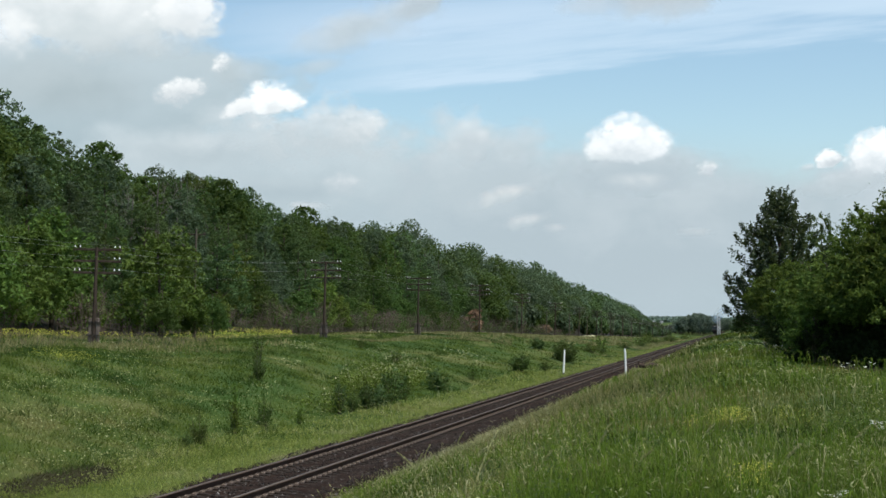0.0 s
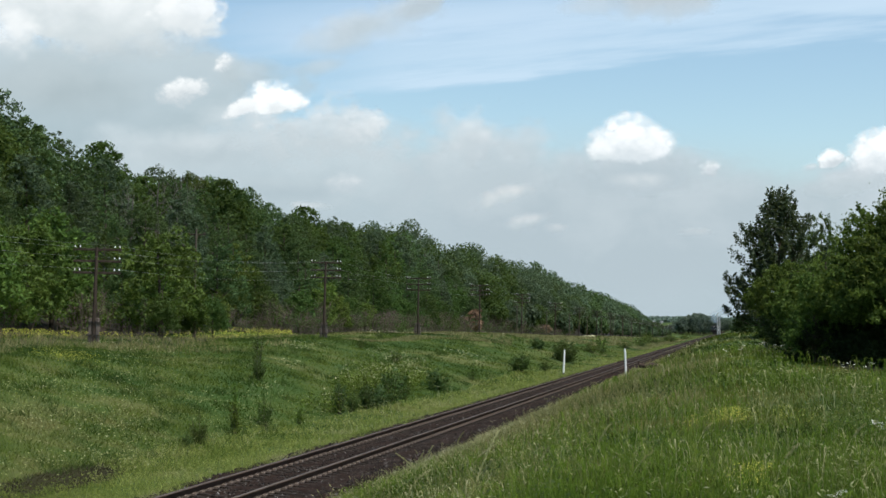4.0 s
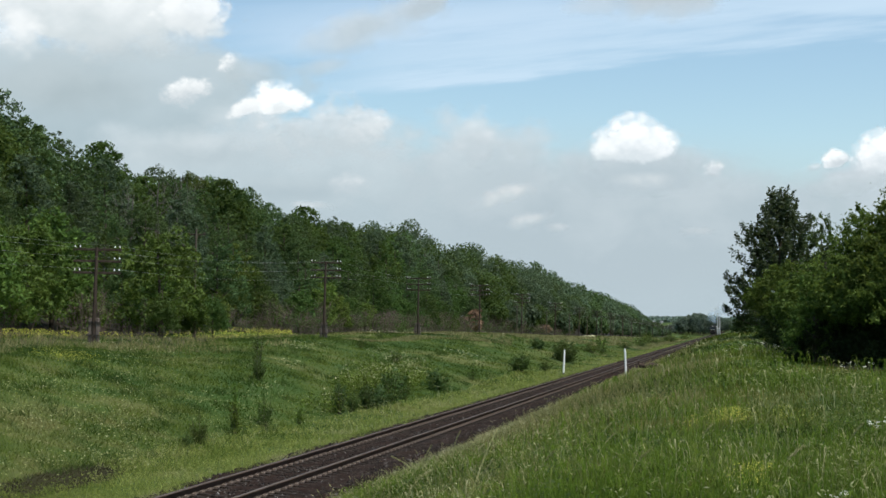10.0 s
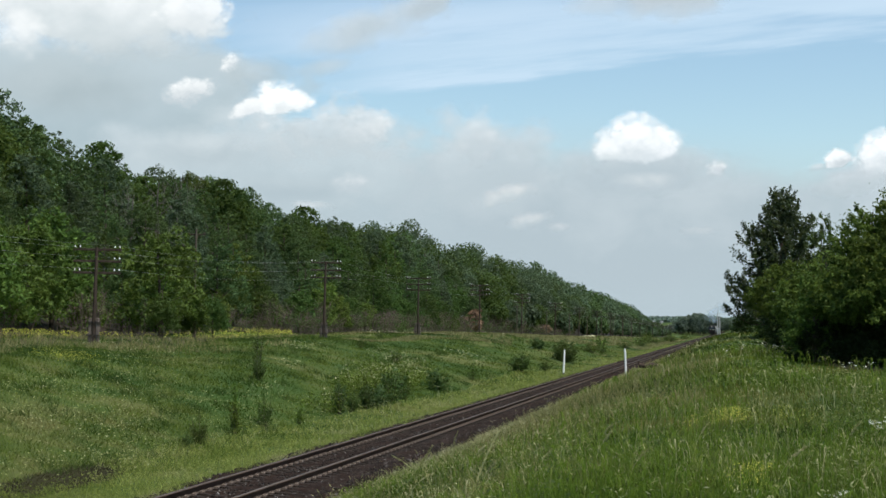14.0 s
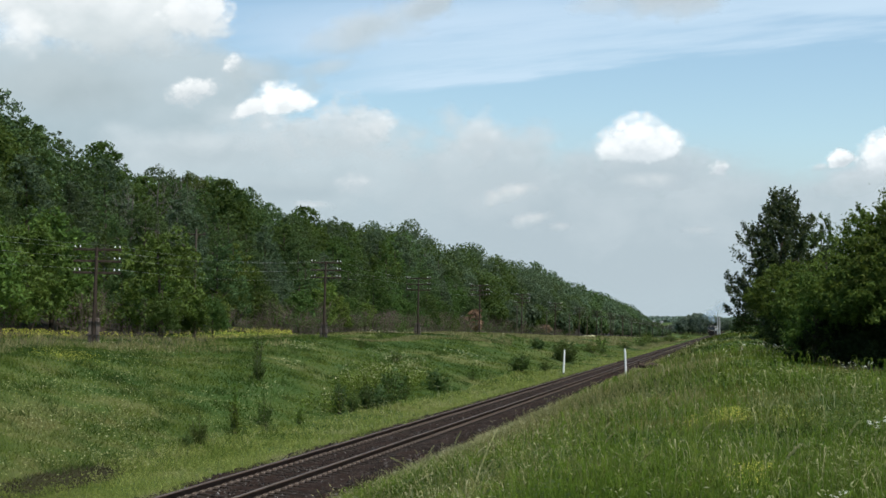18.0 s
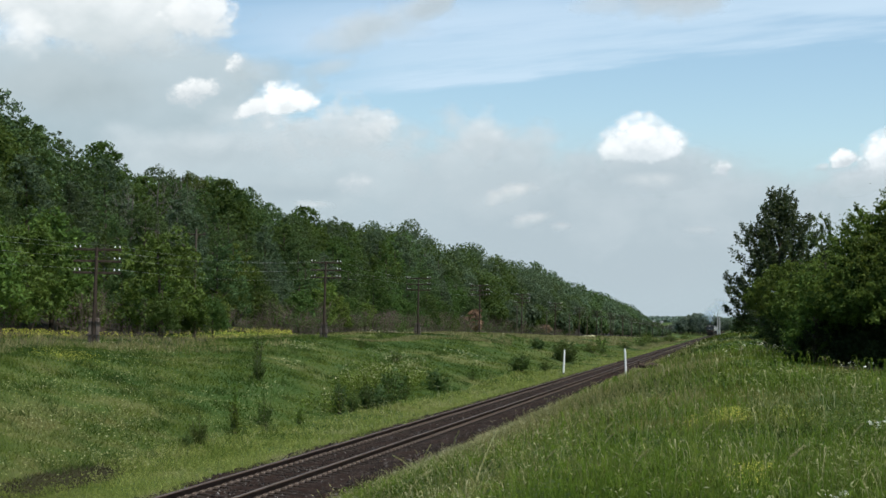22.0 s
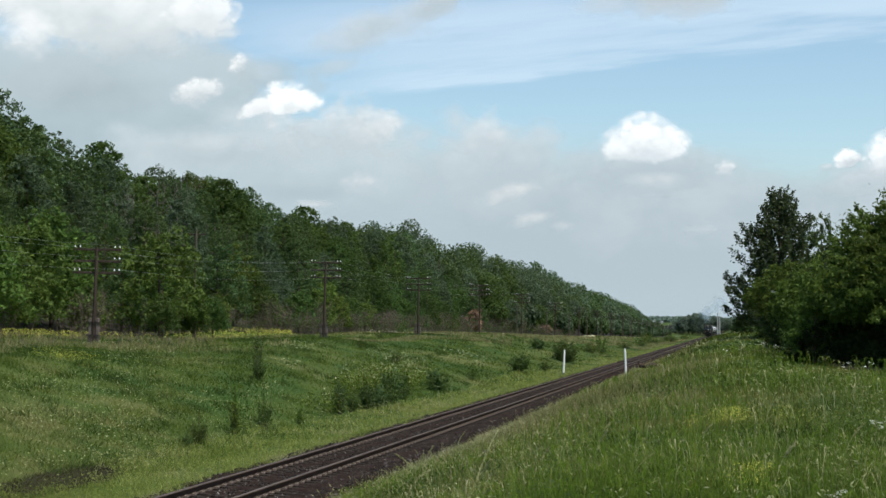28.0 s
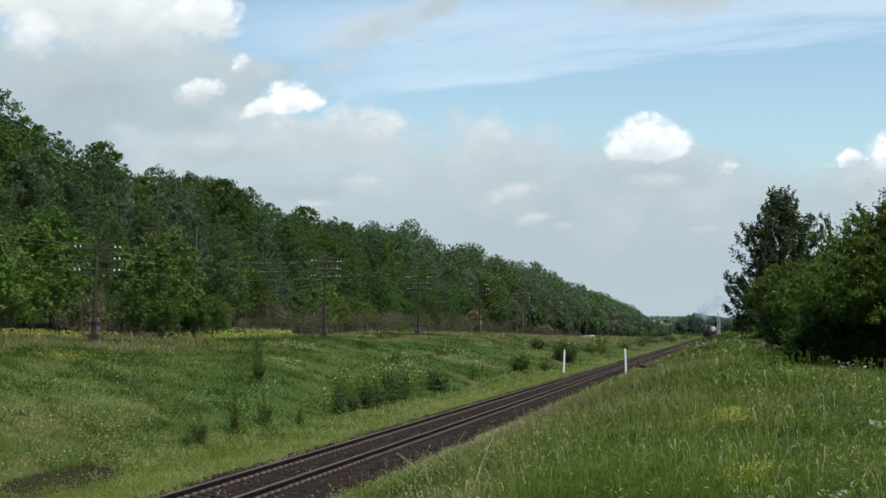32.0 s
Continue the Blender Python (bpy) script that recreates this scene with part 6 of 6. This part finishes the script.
# white flowers in drifts across the slope
x, y, d = scatter(20000, g, 20, 260, -46, -4, lambda x, y: (x < -16.2) & (x > -42) & (lumps(x * 0.55 + 2, y * 0.4) + 0.7 * lumps(x * 1.5, y * 1.1) > 0.62) & off_mud(x, y))
flowers("white_flowers", "drifts of small white wild flowers on the slope", x, y, d, 0.12 + 0.2 * g.random(len(x)), 0.013, M_PETAL)
x, y, d = scatter(1300, g, 11, 75, -28, 12, lambda x, y: (x > -7) & (x < 13) & (lumps(x * 0.8 + 7, y * 0.6) > 0.3 - 0.5 * smooth01(30, 55, y)))
flowers("white_flowers", "scattered small white wild flowers on the near bank", x, y, d, 0.4 + 0.15 * g.random(len(x)), 0.0075, M_PETAL)
for cx, cy, sx, sy, n in ((-20.3, 45.8, 0.5, 1.0, 60), (-19.9, 46.6, 0.3, 0.9, 60), (-28.2, 70.0, 0.3, 1.6, 70), (-27.3, 71.0, 0.3, 1.6, 60), (-23.5, 57.5, 0.3, 1.4, 90), (-24.8, 79.0, 0.5, 2.5, 130),
                          (-23.2, 77.0, 0.5, 2.5, 130), (-21.9, 75.0, 0.5, 2.5, 120), (-21.8, 66.0, 0.5, 1.8, 110), (-18.5, 65.0, 0.5, 2.2, 130), (-24.0, 99.0, 0.3, 3.0, 80), (-22.3, 96.0, 0.3, 3.0, 80), (-20.7, 93.0, 0.3, 3.0, 60),
                          (-24.2, 35.9, 0.5, 0.8, 22), (-20.2, 30.0, 0.8, 0.9, 36), (-18.3, 30.5, 0.5, 1.0, 40), (-17.6, 26.8, 0.4, 0.8, 26), (-45.5, 141.0, 1.2, 3.0, 150), (-38.0, 128.0, 2.2, 9.0, 80)):
    x, y = g.normal(cx, sx, n), g.normal(cy, sy, n)
    flowers("white_flowers", "thick drift of white wild flowers on the slope", x, y, np.hypot(x, y), 0.2 + 0.35 * g.random(n), 0.016, M_PETAL)
x, y, d = scatter(30000, g, 20, 70, -46, -14, lambda x, y: (x < -15.6) & (x > -30) & (lumps(x * 0.8 + 1, y * 0.55 + 3) + 0.5 * lumps(x * 2.1, y * 1.6) > 0.12) & off_mud(x, y))
flowers("pale_seed_heads", "pale seed heads flecking the slope's grass", x, y, d, 0.16 + 0.22 * g.random(len(x)), 0.019, M_FLECK)
# leafy flowering weeds among the shrubs at the slope's foot
spots = [np.stack([g.normal(cx, sx, n), g.normal(cy, sy, n)], -1) for cx, cy, sx, sy, n in ((-18.6, 55.0, 0.5, 1.6, 90), (-19.0, 59.0, 0.6, 2.0, 110), (-18.2, 61.5, 0.5, 2.0, 90), (-20.2, 63.0, 0.5, 2.2, 70), (-18.6, 66.0, 0.5, 2.0, 70), (-17.3, 46.5, 0.3, 1.0, 30))]
p = np.repeat(np.concatenate(spots), 26, 0)
h = 0.2 + 0.75 * g.random(len(p))
c = ground_points(p[:, 0] + g.normal(0, 0.12, len(p)), p[:, 1] + g.normal(0, 0.16, len(p)), h)
v, f = leaf_quads(c, 0.07 + 0.09 * g.random(len(c)), g, slim=0.45)
tagged(new("leafy_weeds", mesh_np("leafy_weeds", v, f, M_LEAF_LIGHT)), "leafy light green weeds at the foot of the slope", "weeds", kind="stuff")
p = p[::17]
flowers("white_flowers", "white flower heads over leafy weeds on the slope", p[:, 0] + g.normal(0, 0.12, len(p)), p[:, 1] + g.normal(0, 0.16, len(p)), np.hypot(p[:, 0], p[:, 1]), 0.7 + 0.3 * g.random(len(p)), 0.022, M_PETAL)
# brown dry weed stalks before the wood
x, y, d = scatter(1700, g, 50, 105, -40, -26, lambda x, y: (x < -33.5) & (x > -46) & (lumps(x * 0.5, y * 0.35 + 2) + 0.5 * lumps(x * 1.7, y * 1.1) > 0.05))
v, f = spears(x, y, 0.3 + 0.55 * g.random(len(x)), np.maximum(0.02, d * 0.0005), g, 0.2)
tagged(new("dry_weeds", mesh_np("dry_weeds", v, f, M_TWIG)), "brown dry weed stalks before the wood", "weeds", kind="stuff")
x, y, d = scatter(30000, g, 40, 100, -40, -20, lambda x, y: (x < -28.5) & (x > -43) & (lumps(x * 0.35 + 4, y * 0.22) + 0.6 * lumps(x * 1.3, y * 0.8) > 0.0))
v, f = spears(x, y, 0.16 + 0.3 * g.random(len(x)), d * 0.0008, g, 0.35)
tagged(new("seeding_patches", mesh_np("seeding_patches", v, f, M_TAN)), "brownish seeding grass before the wood", "grass", kind="stuff")
# yellow bedstraw patches
spots = []
for cx, cy, s, n in ((-0.12, 20.5, 0.20, 900), (0.05, 20.7, 0.10, 420), (-0.75, 19.9, 0.10, 120), (0.80, 21.2, 0.10, 170), (1.15, 20.6, 0.16, 90), (0.05, 11.9, 0.12, 260), (0.25, 12.1, 0.08, 120)):
    spots.append(np.stack([g.normal(cx, s, n), g.normal(cy, s * 1.6, n)], -1))
p = np.concatenate(spots)
flowers("yellow_flowers", "patches of yellow wild flowers in the meadow", p[:, 0], p[:, 1], np.hypot(p[:, 0], p[:, 1]), 0.16 + 0.24 * g.random(len(p)), 0.0065, M_YELLOW)
x, y, d = scatter(40000, g, 60, 150, -40, -22, lambda x, y: (x < -38) & (x > -45.5) & (lumps(x * 0.2, y * 0.25) > -0.35))
flowers("yellow_flowers", "band of yellow wild flowers before the wood", x, y, d, 0.2 + 0.35 * g.random(len(x)), 0.020, M_YELLOW)
x, y = g.normal(-27.0, 0.7, 800), g.normal(41.8, 1.0, 800)
flowers("yellow_flowers", "patch of yellow wild flowers on the slope", x, y, np.hypot(x, y), 0.15 + 0.2 * g.random(800), 0.014, M_YELLOW)

# bare dark hollow below the slope
t = np.linspace(0, 2 * np.pi, 40, endpoint=False)
ring = []
for k in (0.0, 0.5, 1.0):
    wob = 1 + 0.16 * np.sin(t * 3 + 1) + 0.1 * np.sin(t * 7)
    along = 25.2 + 3.6 * k * wob * np.sin(t)
    ring.append(np.stack([mud_x(along) + 0.72 * k * wob * np.cos(t), along], -1))
p = np.concatenate(ring)
v = ground_points(p[:, 0], p[:, 1], 0.03)
k = np.arange(40)
f = np.concatenate([np.stack([r * 40 + k, r * 40 + (k + 1) % 40, (r + 1) * 40 + (k + 1) % 40, (r + 1) * 40 + k], -1) for r in (0, 1)])
tagged(new("bare_soil", mesh_np("bare_soil", v, f, M_MUD)), "dark bare hollow with matted dead grass", "soil", kind="structure")

n = 5000
t = g.random(n) * 6.2832
k = np.sqrt(g.random(n)) * 1.05
y = 25.2 + 3.6 * k * np.sin(t)
x = mud_x(y) + 0.72 * k * np.cos(t)
v, f = spears(x, y, 0.06 + 0.10 * g.random(n), np.full(n, 0.025), g, 1.1)
tagged(new("dead_grass", mesh_np("dead_grass", v, f, M_DEAD)), "matted dark dead grass in the hollow", "grass", kind="stuff")

# ---- loose stones on the ballast ----
n = 15000
d = np.exp(g.uniform(np.log(26), np.log(105), n))
x = np.where(g.random(n) < 0.55, g.uniform(0.95, 2.65, n), g.uniform(-2.6, 0.6, n))
keep = np.abs(np.abs(x) - 0.795) > 0.09
x, y = x[keep], d[keep]
z = np.interp(np.abs(x), [0, 1.95, 2.3, 2.75], [-0.212, -0.215, -0.39, -0.6])
n = len(x)
r = 0.022 + 0.03 * g.random(n) ** 2
o = np.array([[1, 0, 0], [0, 1, 0], [-1, 0, 0], [0, -1, 0], [0, 0, 0.8], [0, 0, -0.8]], float)
v = (np.stack([x + RAIL_X, y, z], -1)[:, None] + o[None] * r[:, None, None] * (0.7 + 0.6 * g.random((n, 6, 1)))).reshape(-1, 3)
q = np.array([[0, 1, 4], [1, 2, 4], [2, 3, 4], [3, 0, 4], [1, 0, 5], [2, 1, 5], [3, 2, 5], [0, 3, 5]])
f = (np.arange(n)[:, None, None] * 6 + q[None]).reshape(-1, 3)
tagged(new("loose_stones", mesh_np("loose_stones", v, f, M_STONES)), "dark loose crushed stones along the track", "stones", kind="stuff")

# ---- bushes on the slope ----
def shrub_meshes(seed, h, w, stems, per, leaf, mat, erect=0.5):
    """Loose upright sprays of leaves on several thin stems."""
    r = np.random.default_rng(seed)
    pieces, pts = [], []
    for k in range(stems):
        ang = k * 2.4 + r.normal(0, 0.5)
        out = w * (0.25 + 0.75 * r.random())
        hh = h * (1.0 if k == 0 else 0.45 + 0.5 * r.random()) * (1 - 0.25 * (out / w) * (1 - erect))
        out = out if k else out * 0.3
        c, s = math.cos(ang), math.sin(ang)
        p = np.array([(0.06 * c, 0.06 * s, -0.05), (out * 0.45 * c, out * 0.45 * s, hh * 0.5), (out * c, out * s, hh)]) + r.normal(0, 0.03, (3, 3)) * (1, 1, 0)
        pieces.append(tube(p, [0.016, 0.011, 0.004], 4))
        u = 0.12 + 0.9 * r.random(per) ** 0.9
        q = np.stack([np.interp(u, [0, 0.5, 1], p[:, i]) for i in range(3)], -1)
        thick = w * 0.30 * (1.15 - u * 0.95)
        pts.append(q + r.normal(size=(per, 3)) * thick[:, None] * (1, 1, 0.7) + (0, 0, 0.03))
    p = np.concatenate(pts)
    p[:, 2] = np.maximum(p[:, 2], 0.03)
    v, f = leaf_quads(p, leaf * (0.5 + 0.9 * r.random(len(p))), r, slim=0.55)
    return mesh_np("stem", *joined(pieces), M_BARK), mesh_np("foliage", v, f, mat)


M_LEAF_THORN = leaf_material("thorn_leaves", (0.038, 0.072, 0.018), (0.068, 0.113, 0.028), (0.101, 0.147, 0.037), 0.3)
SHRUB_STOCK = [(1.6, shrub_meshes(800, 1.6, 0.85, 16, 150, 0.085, M_LEAF_THORN, 0.7)),
               (1.4, shrub_meshes(801, 1.4, 0.85, 15, 120, 0.13, M_LEAF_DEEP, 0.3)),
               (2.4, shrub_meshes(802, 2.4, 0.62, 11, 80, 0.075, M_LEAF_THORN, 0.0)),
               (1.5, shrub_meshes(803, 1.5, 0.66, 8, 75, 0.12, M_LEAF_LIGHT, 0.6)),
               (2.0, shrub_meshes(804, 2.0, 1.0, 13, 100, 0.10, M_LEAF_OLIVE, 0.3))]
for x, y, h, k, wide in ((-16.8, 33.6, 1.15, 0, 0.62), (-16.9, 32.9, 0.55, 1, 0.8), (-17.3, 37.4, 1.25, 3, 0.8), (-18.4, 39.8, 1.5, 3, 0.30), (-17.1, 39.5, 1.1, 4, 0.8), (-17.4, 40.3, 1.2, 0, 0.6), (-17.0, 42.9, 0.85, 3, 1.0),
                         (-21.8, 49.6, 1.0, 0, 0.9), (-21.9, 49.9, 3.3, 2, 0.5), (-16.9, 47.3, 1.9, 2, 0.75), (-17.0, 47.6, 1.5, 1, 0.5), (-16.7, 48.4, 1.1, 0, 0.8), (-16.8, 49.2, 1.0, 4, 0.8), (-16.6, 50.4, 1.25, 1, 0.9), (-16.8, 50.9, 1.6, 3, 0.8),
                         (-16.7, 52.3, 1.2, 1, 1.1), (-16.7, 54.3, 1.6, 4, 0.9), (-16.9, 55.2, 1.8, 1, 0.8), (-16.8, 56.8, 1.7, 4, 0.8), (-17.4, 59.5, 1.3, 3, 1.0), (-17.0, 64.4, 1.5, 1, 0.9), (-16.9, 65.6, 1.2, 4, 1.0), (-18.0, 78.2, 1.5, 4, 0.9),
                         (-17.0, 91.9, 2.0, 0, 1.0), (-17.2, 92.4, 1.7, 1, 1.0), (-16.4, 100.3, 1.5, 4, 1.3), (-17.6, 121.0, 2.4, 0, 1.3), (-17.9, 122.5, 2.5, 1, 1.2), (-18.1, 160.3, 1.8, 4, 1.3), (-27.4, 81.7, 1.3, 4, 0.8), (-22.0, 68.0, 1.1, 3, 1.0), (-23.0, 76.0, 1.2, 4, 1.2),
                         (-43.0, 146.0, 1.9, 1, 1.4), 
                         (-19.0, 155.0, 1.8, 1, 1.6), (-19.5, 172.0, 2.2, 3, 1.5),
                         (-18.5, 200.0, 2.0, 1, 1.6), (-18.0, 230.0, 2.2, 4, 1.8), (-20.5, 255.0, 2.4, 1, 1.6), (-23.0, 135.0, 1.6, 1, 1.3), (-37.5, 118.0, 1.2, 4, 1.2), (-19.0, 285.0, 2.2, 1, 1.8),
                         (-21.0, 300.0, 2.0, 4, 2.0), (-17.5, 330.0, 2.2, 1, 1.8), (-24.0, 320.0, 2.4, 3, 1.8), (-19.5, 365.0, 2.6, 1, 1.6), (-23.0, 400.0, 2.6, 4, 1.8), (-18.0, 440.0, 3.0, 1, 1.8), (-31.0, 420.0, 3.0, 1, 1.8)):
    k, wide = (4, wide * 1.3) if y > 140 and k < 2 else (k, wide)
    hh, meshes = SHRUB_STOCK[k]
    s = h / hh
    ob = thing("shrub", ("dark small shrub on the grassy slope", "low green shrub at the foot of the slope", "slim green sapling on the grassy slope", "light green sapling by the verge", "low green shrub at the foot of the slope")[k], "shrub", "shrubs on the slope")
    part("stem", meshes[0], None, ob)
    part("foliage", meshes[1], None, ob)
    ob.matrix_world = standing(x, y, (x * 77 + y * 31) % 360) @ Matrix.Diagonal((s * wide, s * wide, s, 1))


# ---- tall stalks that nod in the wind ----
def stalk_meshes(seed, h, droop, head):
    r = np.random.default_rng(seed)
    t = np.linspace(0, 1, 9)
    p = np.stack([droop * t ** 2.5, 0.03 * np.sin(t * 3), h * (t - 0.12 * abs(droop) * t ** 3)], -1)
    stem = mesh_np("stem", *tube(p, (0.0055 if head < 0.5 else 0.014) * (1 - 0.6 * t) + 0.001, 5), M_STEM if head < 0.5 else M_STRAW, True)
    u = np.linspace(1 - head, 1.0, 26)
    c = np.stack([np.interp(u, t, p[:, k]) for k in range(3)], -1)
    c = np.repeat(c, 3, 0) + r.normal(0, 0.007, (78, 3))
    v, f = leaf_quads(c, 0.022 + 0.018 * r.random(78), r, slim=0.4)
    return stem, mesh_np("seed_head", v, f, M_EAR if head < 0.5 else M_STRAW)


M_STEM = surface("grass_stem", (0.19, 0.21, 0.08), (0.30, 0.31, 0.13), (0.42, 0.41, 0.20), 9.0, 0.7, bump=0.0)
M_STRAW = surface("ripe_straw", (0.44, 0.40, 0.17), (0.54, 0.50, 0.23), (0.64, 0.60, 0.31), 9.0, 0.6, bump=0.0)
STALKS = []
for k, (x, y, h, lean, droop) in enumerate(((-3.55, 15.4, 1.02, 17, 0.10), (-5.5, 19.5, 0.62, -4, -0.38), (-2.5, 14.2, 0.62, 8, 0.18), (-1.9, 15.8, 0.6, 4, 0.2),
                                             (-1.2, 13.0, 0.55, 10, 0.2), (-4.2, 17.9, 0.6, 12, 0.2), (-3.2, 14.4, 0.55, -8, 0.22), (0.4, 12.6, 0.6, 8, 0.2), (1.3, 15.0, 0.62, 5, 0.22), (-0.6, 17.0, 0.6, 12, 0.16),
                                             (-4.8, 17.0, 0.62, -10, 0.25), (-5.4, 19.5, 0.7, -6, 0.25), (2.2, 18.0, 0.6, 8, 0.2), (-2.2, 18.6, 0.58, 6, 0.2), (-3.4, 21.0, 0.62, 14, 0.2), (0.5, 20.5, 0.6, 4, 0.18),
                                             (-5.9, 24.0, 0.8, -12, 0.3), (-1.6, 23.0, 0.62, 9, 0.2), (-4.6, 15.6, 0.66, 15, 0.26))):
    stem, head = stalk_meshes(900 + k, h, droop, 0.30 if k else 0.62)
    ob = thing("grass_stalk", "tall pale grass stalk nodding in the wind" if k else "long straight pale grass stalk leaning in the wind", "grass stalk", "tall grass stalks")
    part("stem", stem, None, ob)
    part("seed_head", head, None, ob)
    m = Matrix.Translation((*spot(x, y), float(ground_z(x, y)) - 0.02))
    ob.matrix_world = m
    STALKS.append((ob, m, lean, 7.0 if k else 3.0))


# ---- broad-leaved weeds among the near grass ----
def weeds(name, label, n, mat, leaf, high, keep):
    x, y, d = scatter(n, g, 11, 60, -30, 12, keep)
    m = 16
    c = np.repeat(ground_points(x, y), m, 0) + g.normal(size=(len(x) * m, 3)) * (0.10, 0.10, 0) + np.stack([np.zeros(len(x) * m)] * 2 + [high * g.random(len(x) * m)], -1)
    v, f = leaf_quads(c, leaf * (0.6 + 0.8 * g.random(len(c))), g, slim=0.35)
    tagged(new(name, mesh_np(name, v, f, mat)), label, "weeds", kind="stuff")


M_SAGE = grass_material("sage_weed", ((0.060, 0.100, 0.035), (0.095, 0.138, 0.052), (0.14, 0.18, 0.080)), (0.19, 0.21, 0.11), 0.5)
weeds("grey_weeds", "grey-green weeds among the meadow grass", 1300, M_SAGE, 0.055, 0.30, lambda x, y: (x > -6) & (x < 12) & (lumps(x * 0.7 + 1, y * 0.5 + 2) > 0.12))
weeds("green_weeds", "fresh green weeds among the meadow grass", 1300, M_MEADOW_FRESH, 0.055, 0.24, lambda x, y: (x > -7.4) & (x < 12) & (lumps(x * 0.6 + 4, y * 0.45) > 0.1))


# ---- white umbels ----
def umbel(x, y, h, heads, spread):
    ob = thing("umbel_flower", "white umbel flower nodding over the grass", "flower", "white umbels")
    r = np.random.default_rng(int(abs(x * 100)) + 3)
    pieces = [tube([(0, 0, 0), (0.02, 0, h * 0.6), (0.03, 0.01, h)], [0.006, 0.005, 0.003], 5)]
    c = []
    for k in range(heads):
        e = np.array([0.03, 0.01, h]) + r.normal(size=3) * (spread, spread, spread * 0.35)
        pieces.append(tube([(0.02, 0, h * 0.75), e], [0.003, 0.002], 4))
        c.append(e + r.normal(size=(26, 3)) * (0.020, 0.020, 0.005))
    part("stem", mesh_np("stem", *joined(pieces), M_STEM), None, ob)
    c = np.concatenate(c)
    part("blossom", mesh_np("blossom", *leaf_quads(c, np.full(len(c), 0.013), r, 0.6, 0.9), M_BLOSSOM), None, ob, "white blossom")
    m = Matrix.Translation((*spot(x, y), float(ground_z(x, y))))
    ob.matrix_world = m
    STALKS.append((ob, m, 4, 5.0))


M_BLOSSOM = surface("white_blossom", (0.70, 0.70, 0.64), (0.80, 0.80, 0.75), (0.86, 0.86, 0.82), 9.0, 0.7, bump=0.0)
for x, y, h, heads, spread in ((1.90, 16.9, 0.34, 8, 0.08), (2.06, 17.1, 0.40, 5, 0.06), (0.98, 11.6, 0.16, 3, 0.04), (0.86, 11.6, 0.13, 2, 0.03), (2.7, 21.5, 0.45, 3, 0.06), (3.15, 36.4, 0.30, 3, 0.07), (3.38, 36.6, 0.36, 3, 0.07), (3.75, 36.4, 0.30, 3, 0.07), (3.9, 36.5, 0.38, 3, 0.07), (1.95, 47.5, 0.45, 3, 0.10), (2.3, 45.0, 0.4, 3, 0.10), (1.25, 55.0, 0.45, 4, 0.12), (1.05, 56.0, 0.5, 4, 0.14), (0.75, 57.0, 0.45, 3, 0.12), (0.45, 54.0, 0.4, 3, 0.12), (1.5, 52.0, 0.45, 4, 0.12), (1.62, 51.5, 0.4, 3, 0.1), (0.2, 50.0, 0.4, 3, 0.12), (-0.4, 47.0, 0.4, 3, 0.1)):
    umbel(x, y, h, heads, spread)
# ======================= sleepers, piece by piece =======================
first = int(17 / SLEEPER_STEP)
for k in range(first, first + 300):
    ob = new("sleeper", SLEEPER)
    ob.parent = track
    ob.matrix_world = Matrix.Translation((RAIL_X, k * SLEEPER_STEP, 0))
    for side in (-0.795, 0.795):
        fa = new("fastener", FASTENER)
        fa.parent = ob
        fa.location = (side, 0, 0)
sv = np.array([v.co[:] for v in SLEEPER.vertices])
sf = np.array([p.vertices[:] for p in SLEEPER.polygons])
rest = [(sv + (RAIL_X, k * SLEEPER_STEP, 0), sf) for k in list(range(int(TRACK_START / SLEEPER_STEP), first)) + list(range(first + 300, int(970 / SLEEPER_STEP)))]
tagged(part("sleepers", mesh_np("sleepers", *joined(rest), M_CONCRETE), None, track, "run of concrete sleepers"), kind="stuff")


# ======================= what moves =======================
def motions():
    for ob, m0, m1 in DRIFTS:
        walk(ob, [(0, m0), (32, m1)])
    times = (0, 8, 16, 24, 32)
    for ob, back in TRAIN:
        walk(ob, [(t, pose(RAIL_X, 922.6 - 8.75 * t + back, 0.0)) for t in times])
    for k, (ob, (x, y, z)) in enumerate(PUFFS):
        walk(ob, [(t, pose(RAIL_X + x - 0.05 * t + 0.5 * math.sin(t * 0.5 + k), 922.6 - 8.75 * t + y, z + 0.02 * t, 0, 1.2 * t + 30 * k, 0)) for t in times])

    for k, (ob, swing, period) in enumerate(SWAYING):
        m = ob.matrix_world.copy()
        walk(ob, [(t, m @ pose(0, 0, 0, swing * math.sin(6.283 * t / period + k), swing * math.sin(6.283 * t / (period * 1.31) + 2 * k), 0)) for t in np.arange(0, 32.01, 0.8)])
    for k, (ob, m, lean, swing) in enumerate(STALKS):
        walk(ob, [(t, m @ pose(0, 0, 0, 0.3 * lean + 0.5 * swing * math.sin(t * 1.9 + k), lean + swing * (0.6 * math.sin(t * 1.57 + 1.7 * k) + 0.4 * math.sin(t * 3.7 + k)), 0)) for t in np.arange(0, 32.01, 0.5)])


motions()
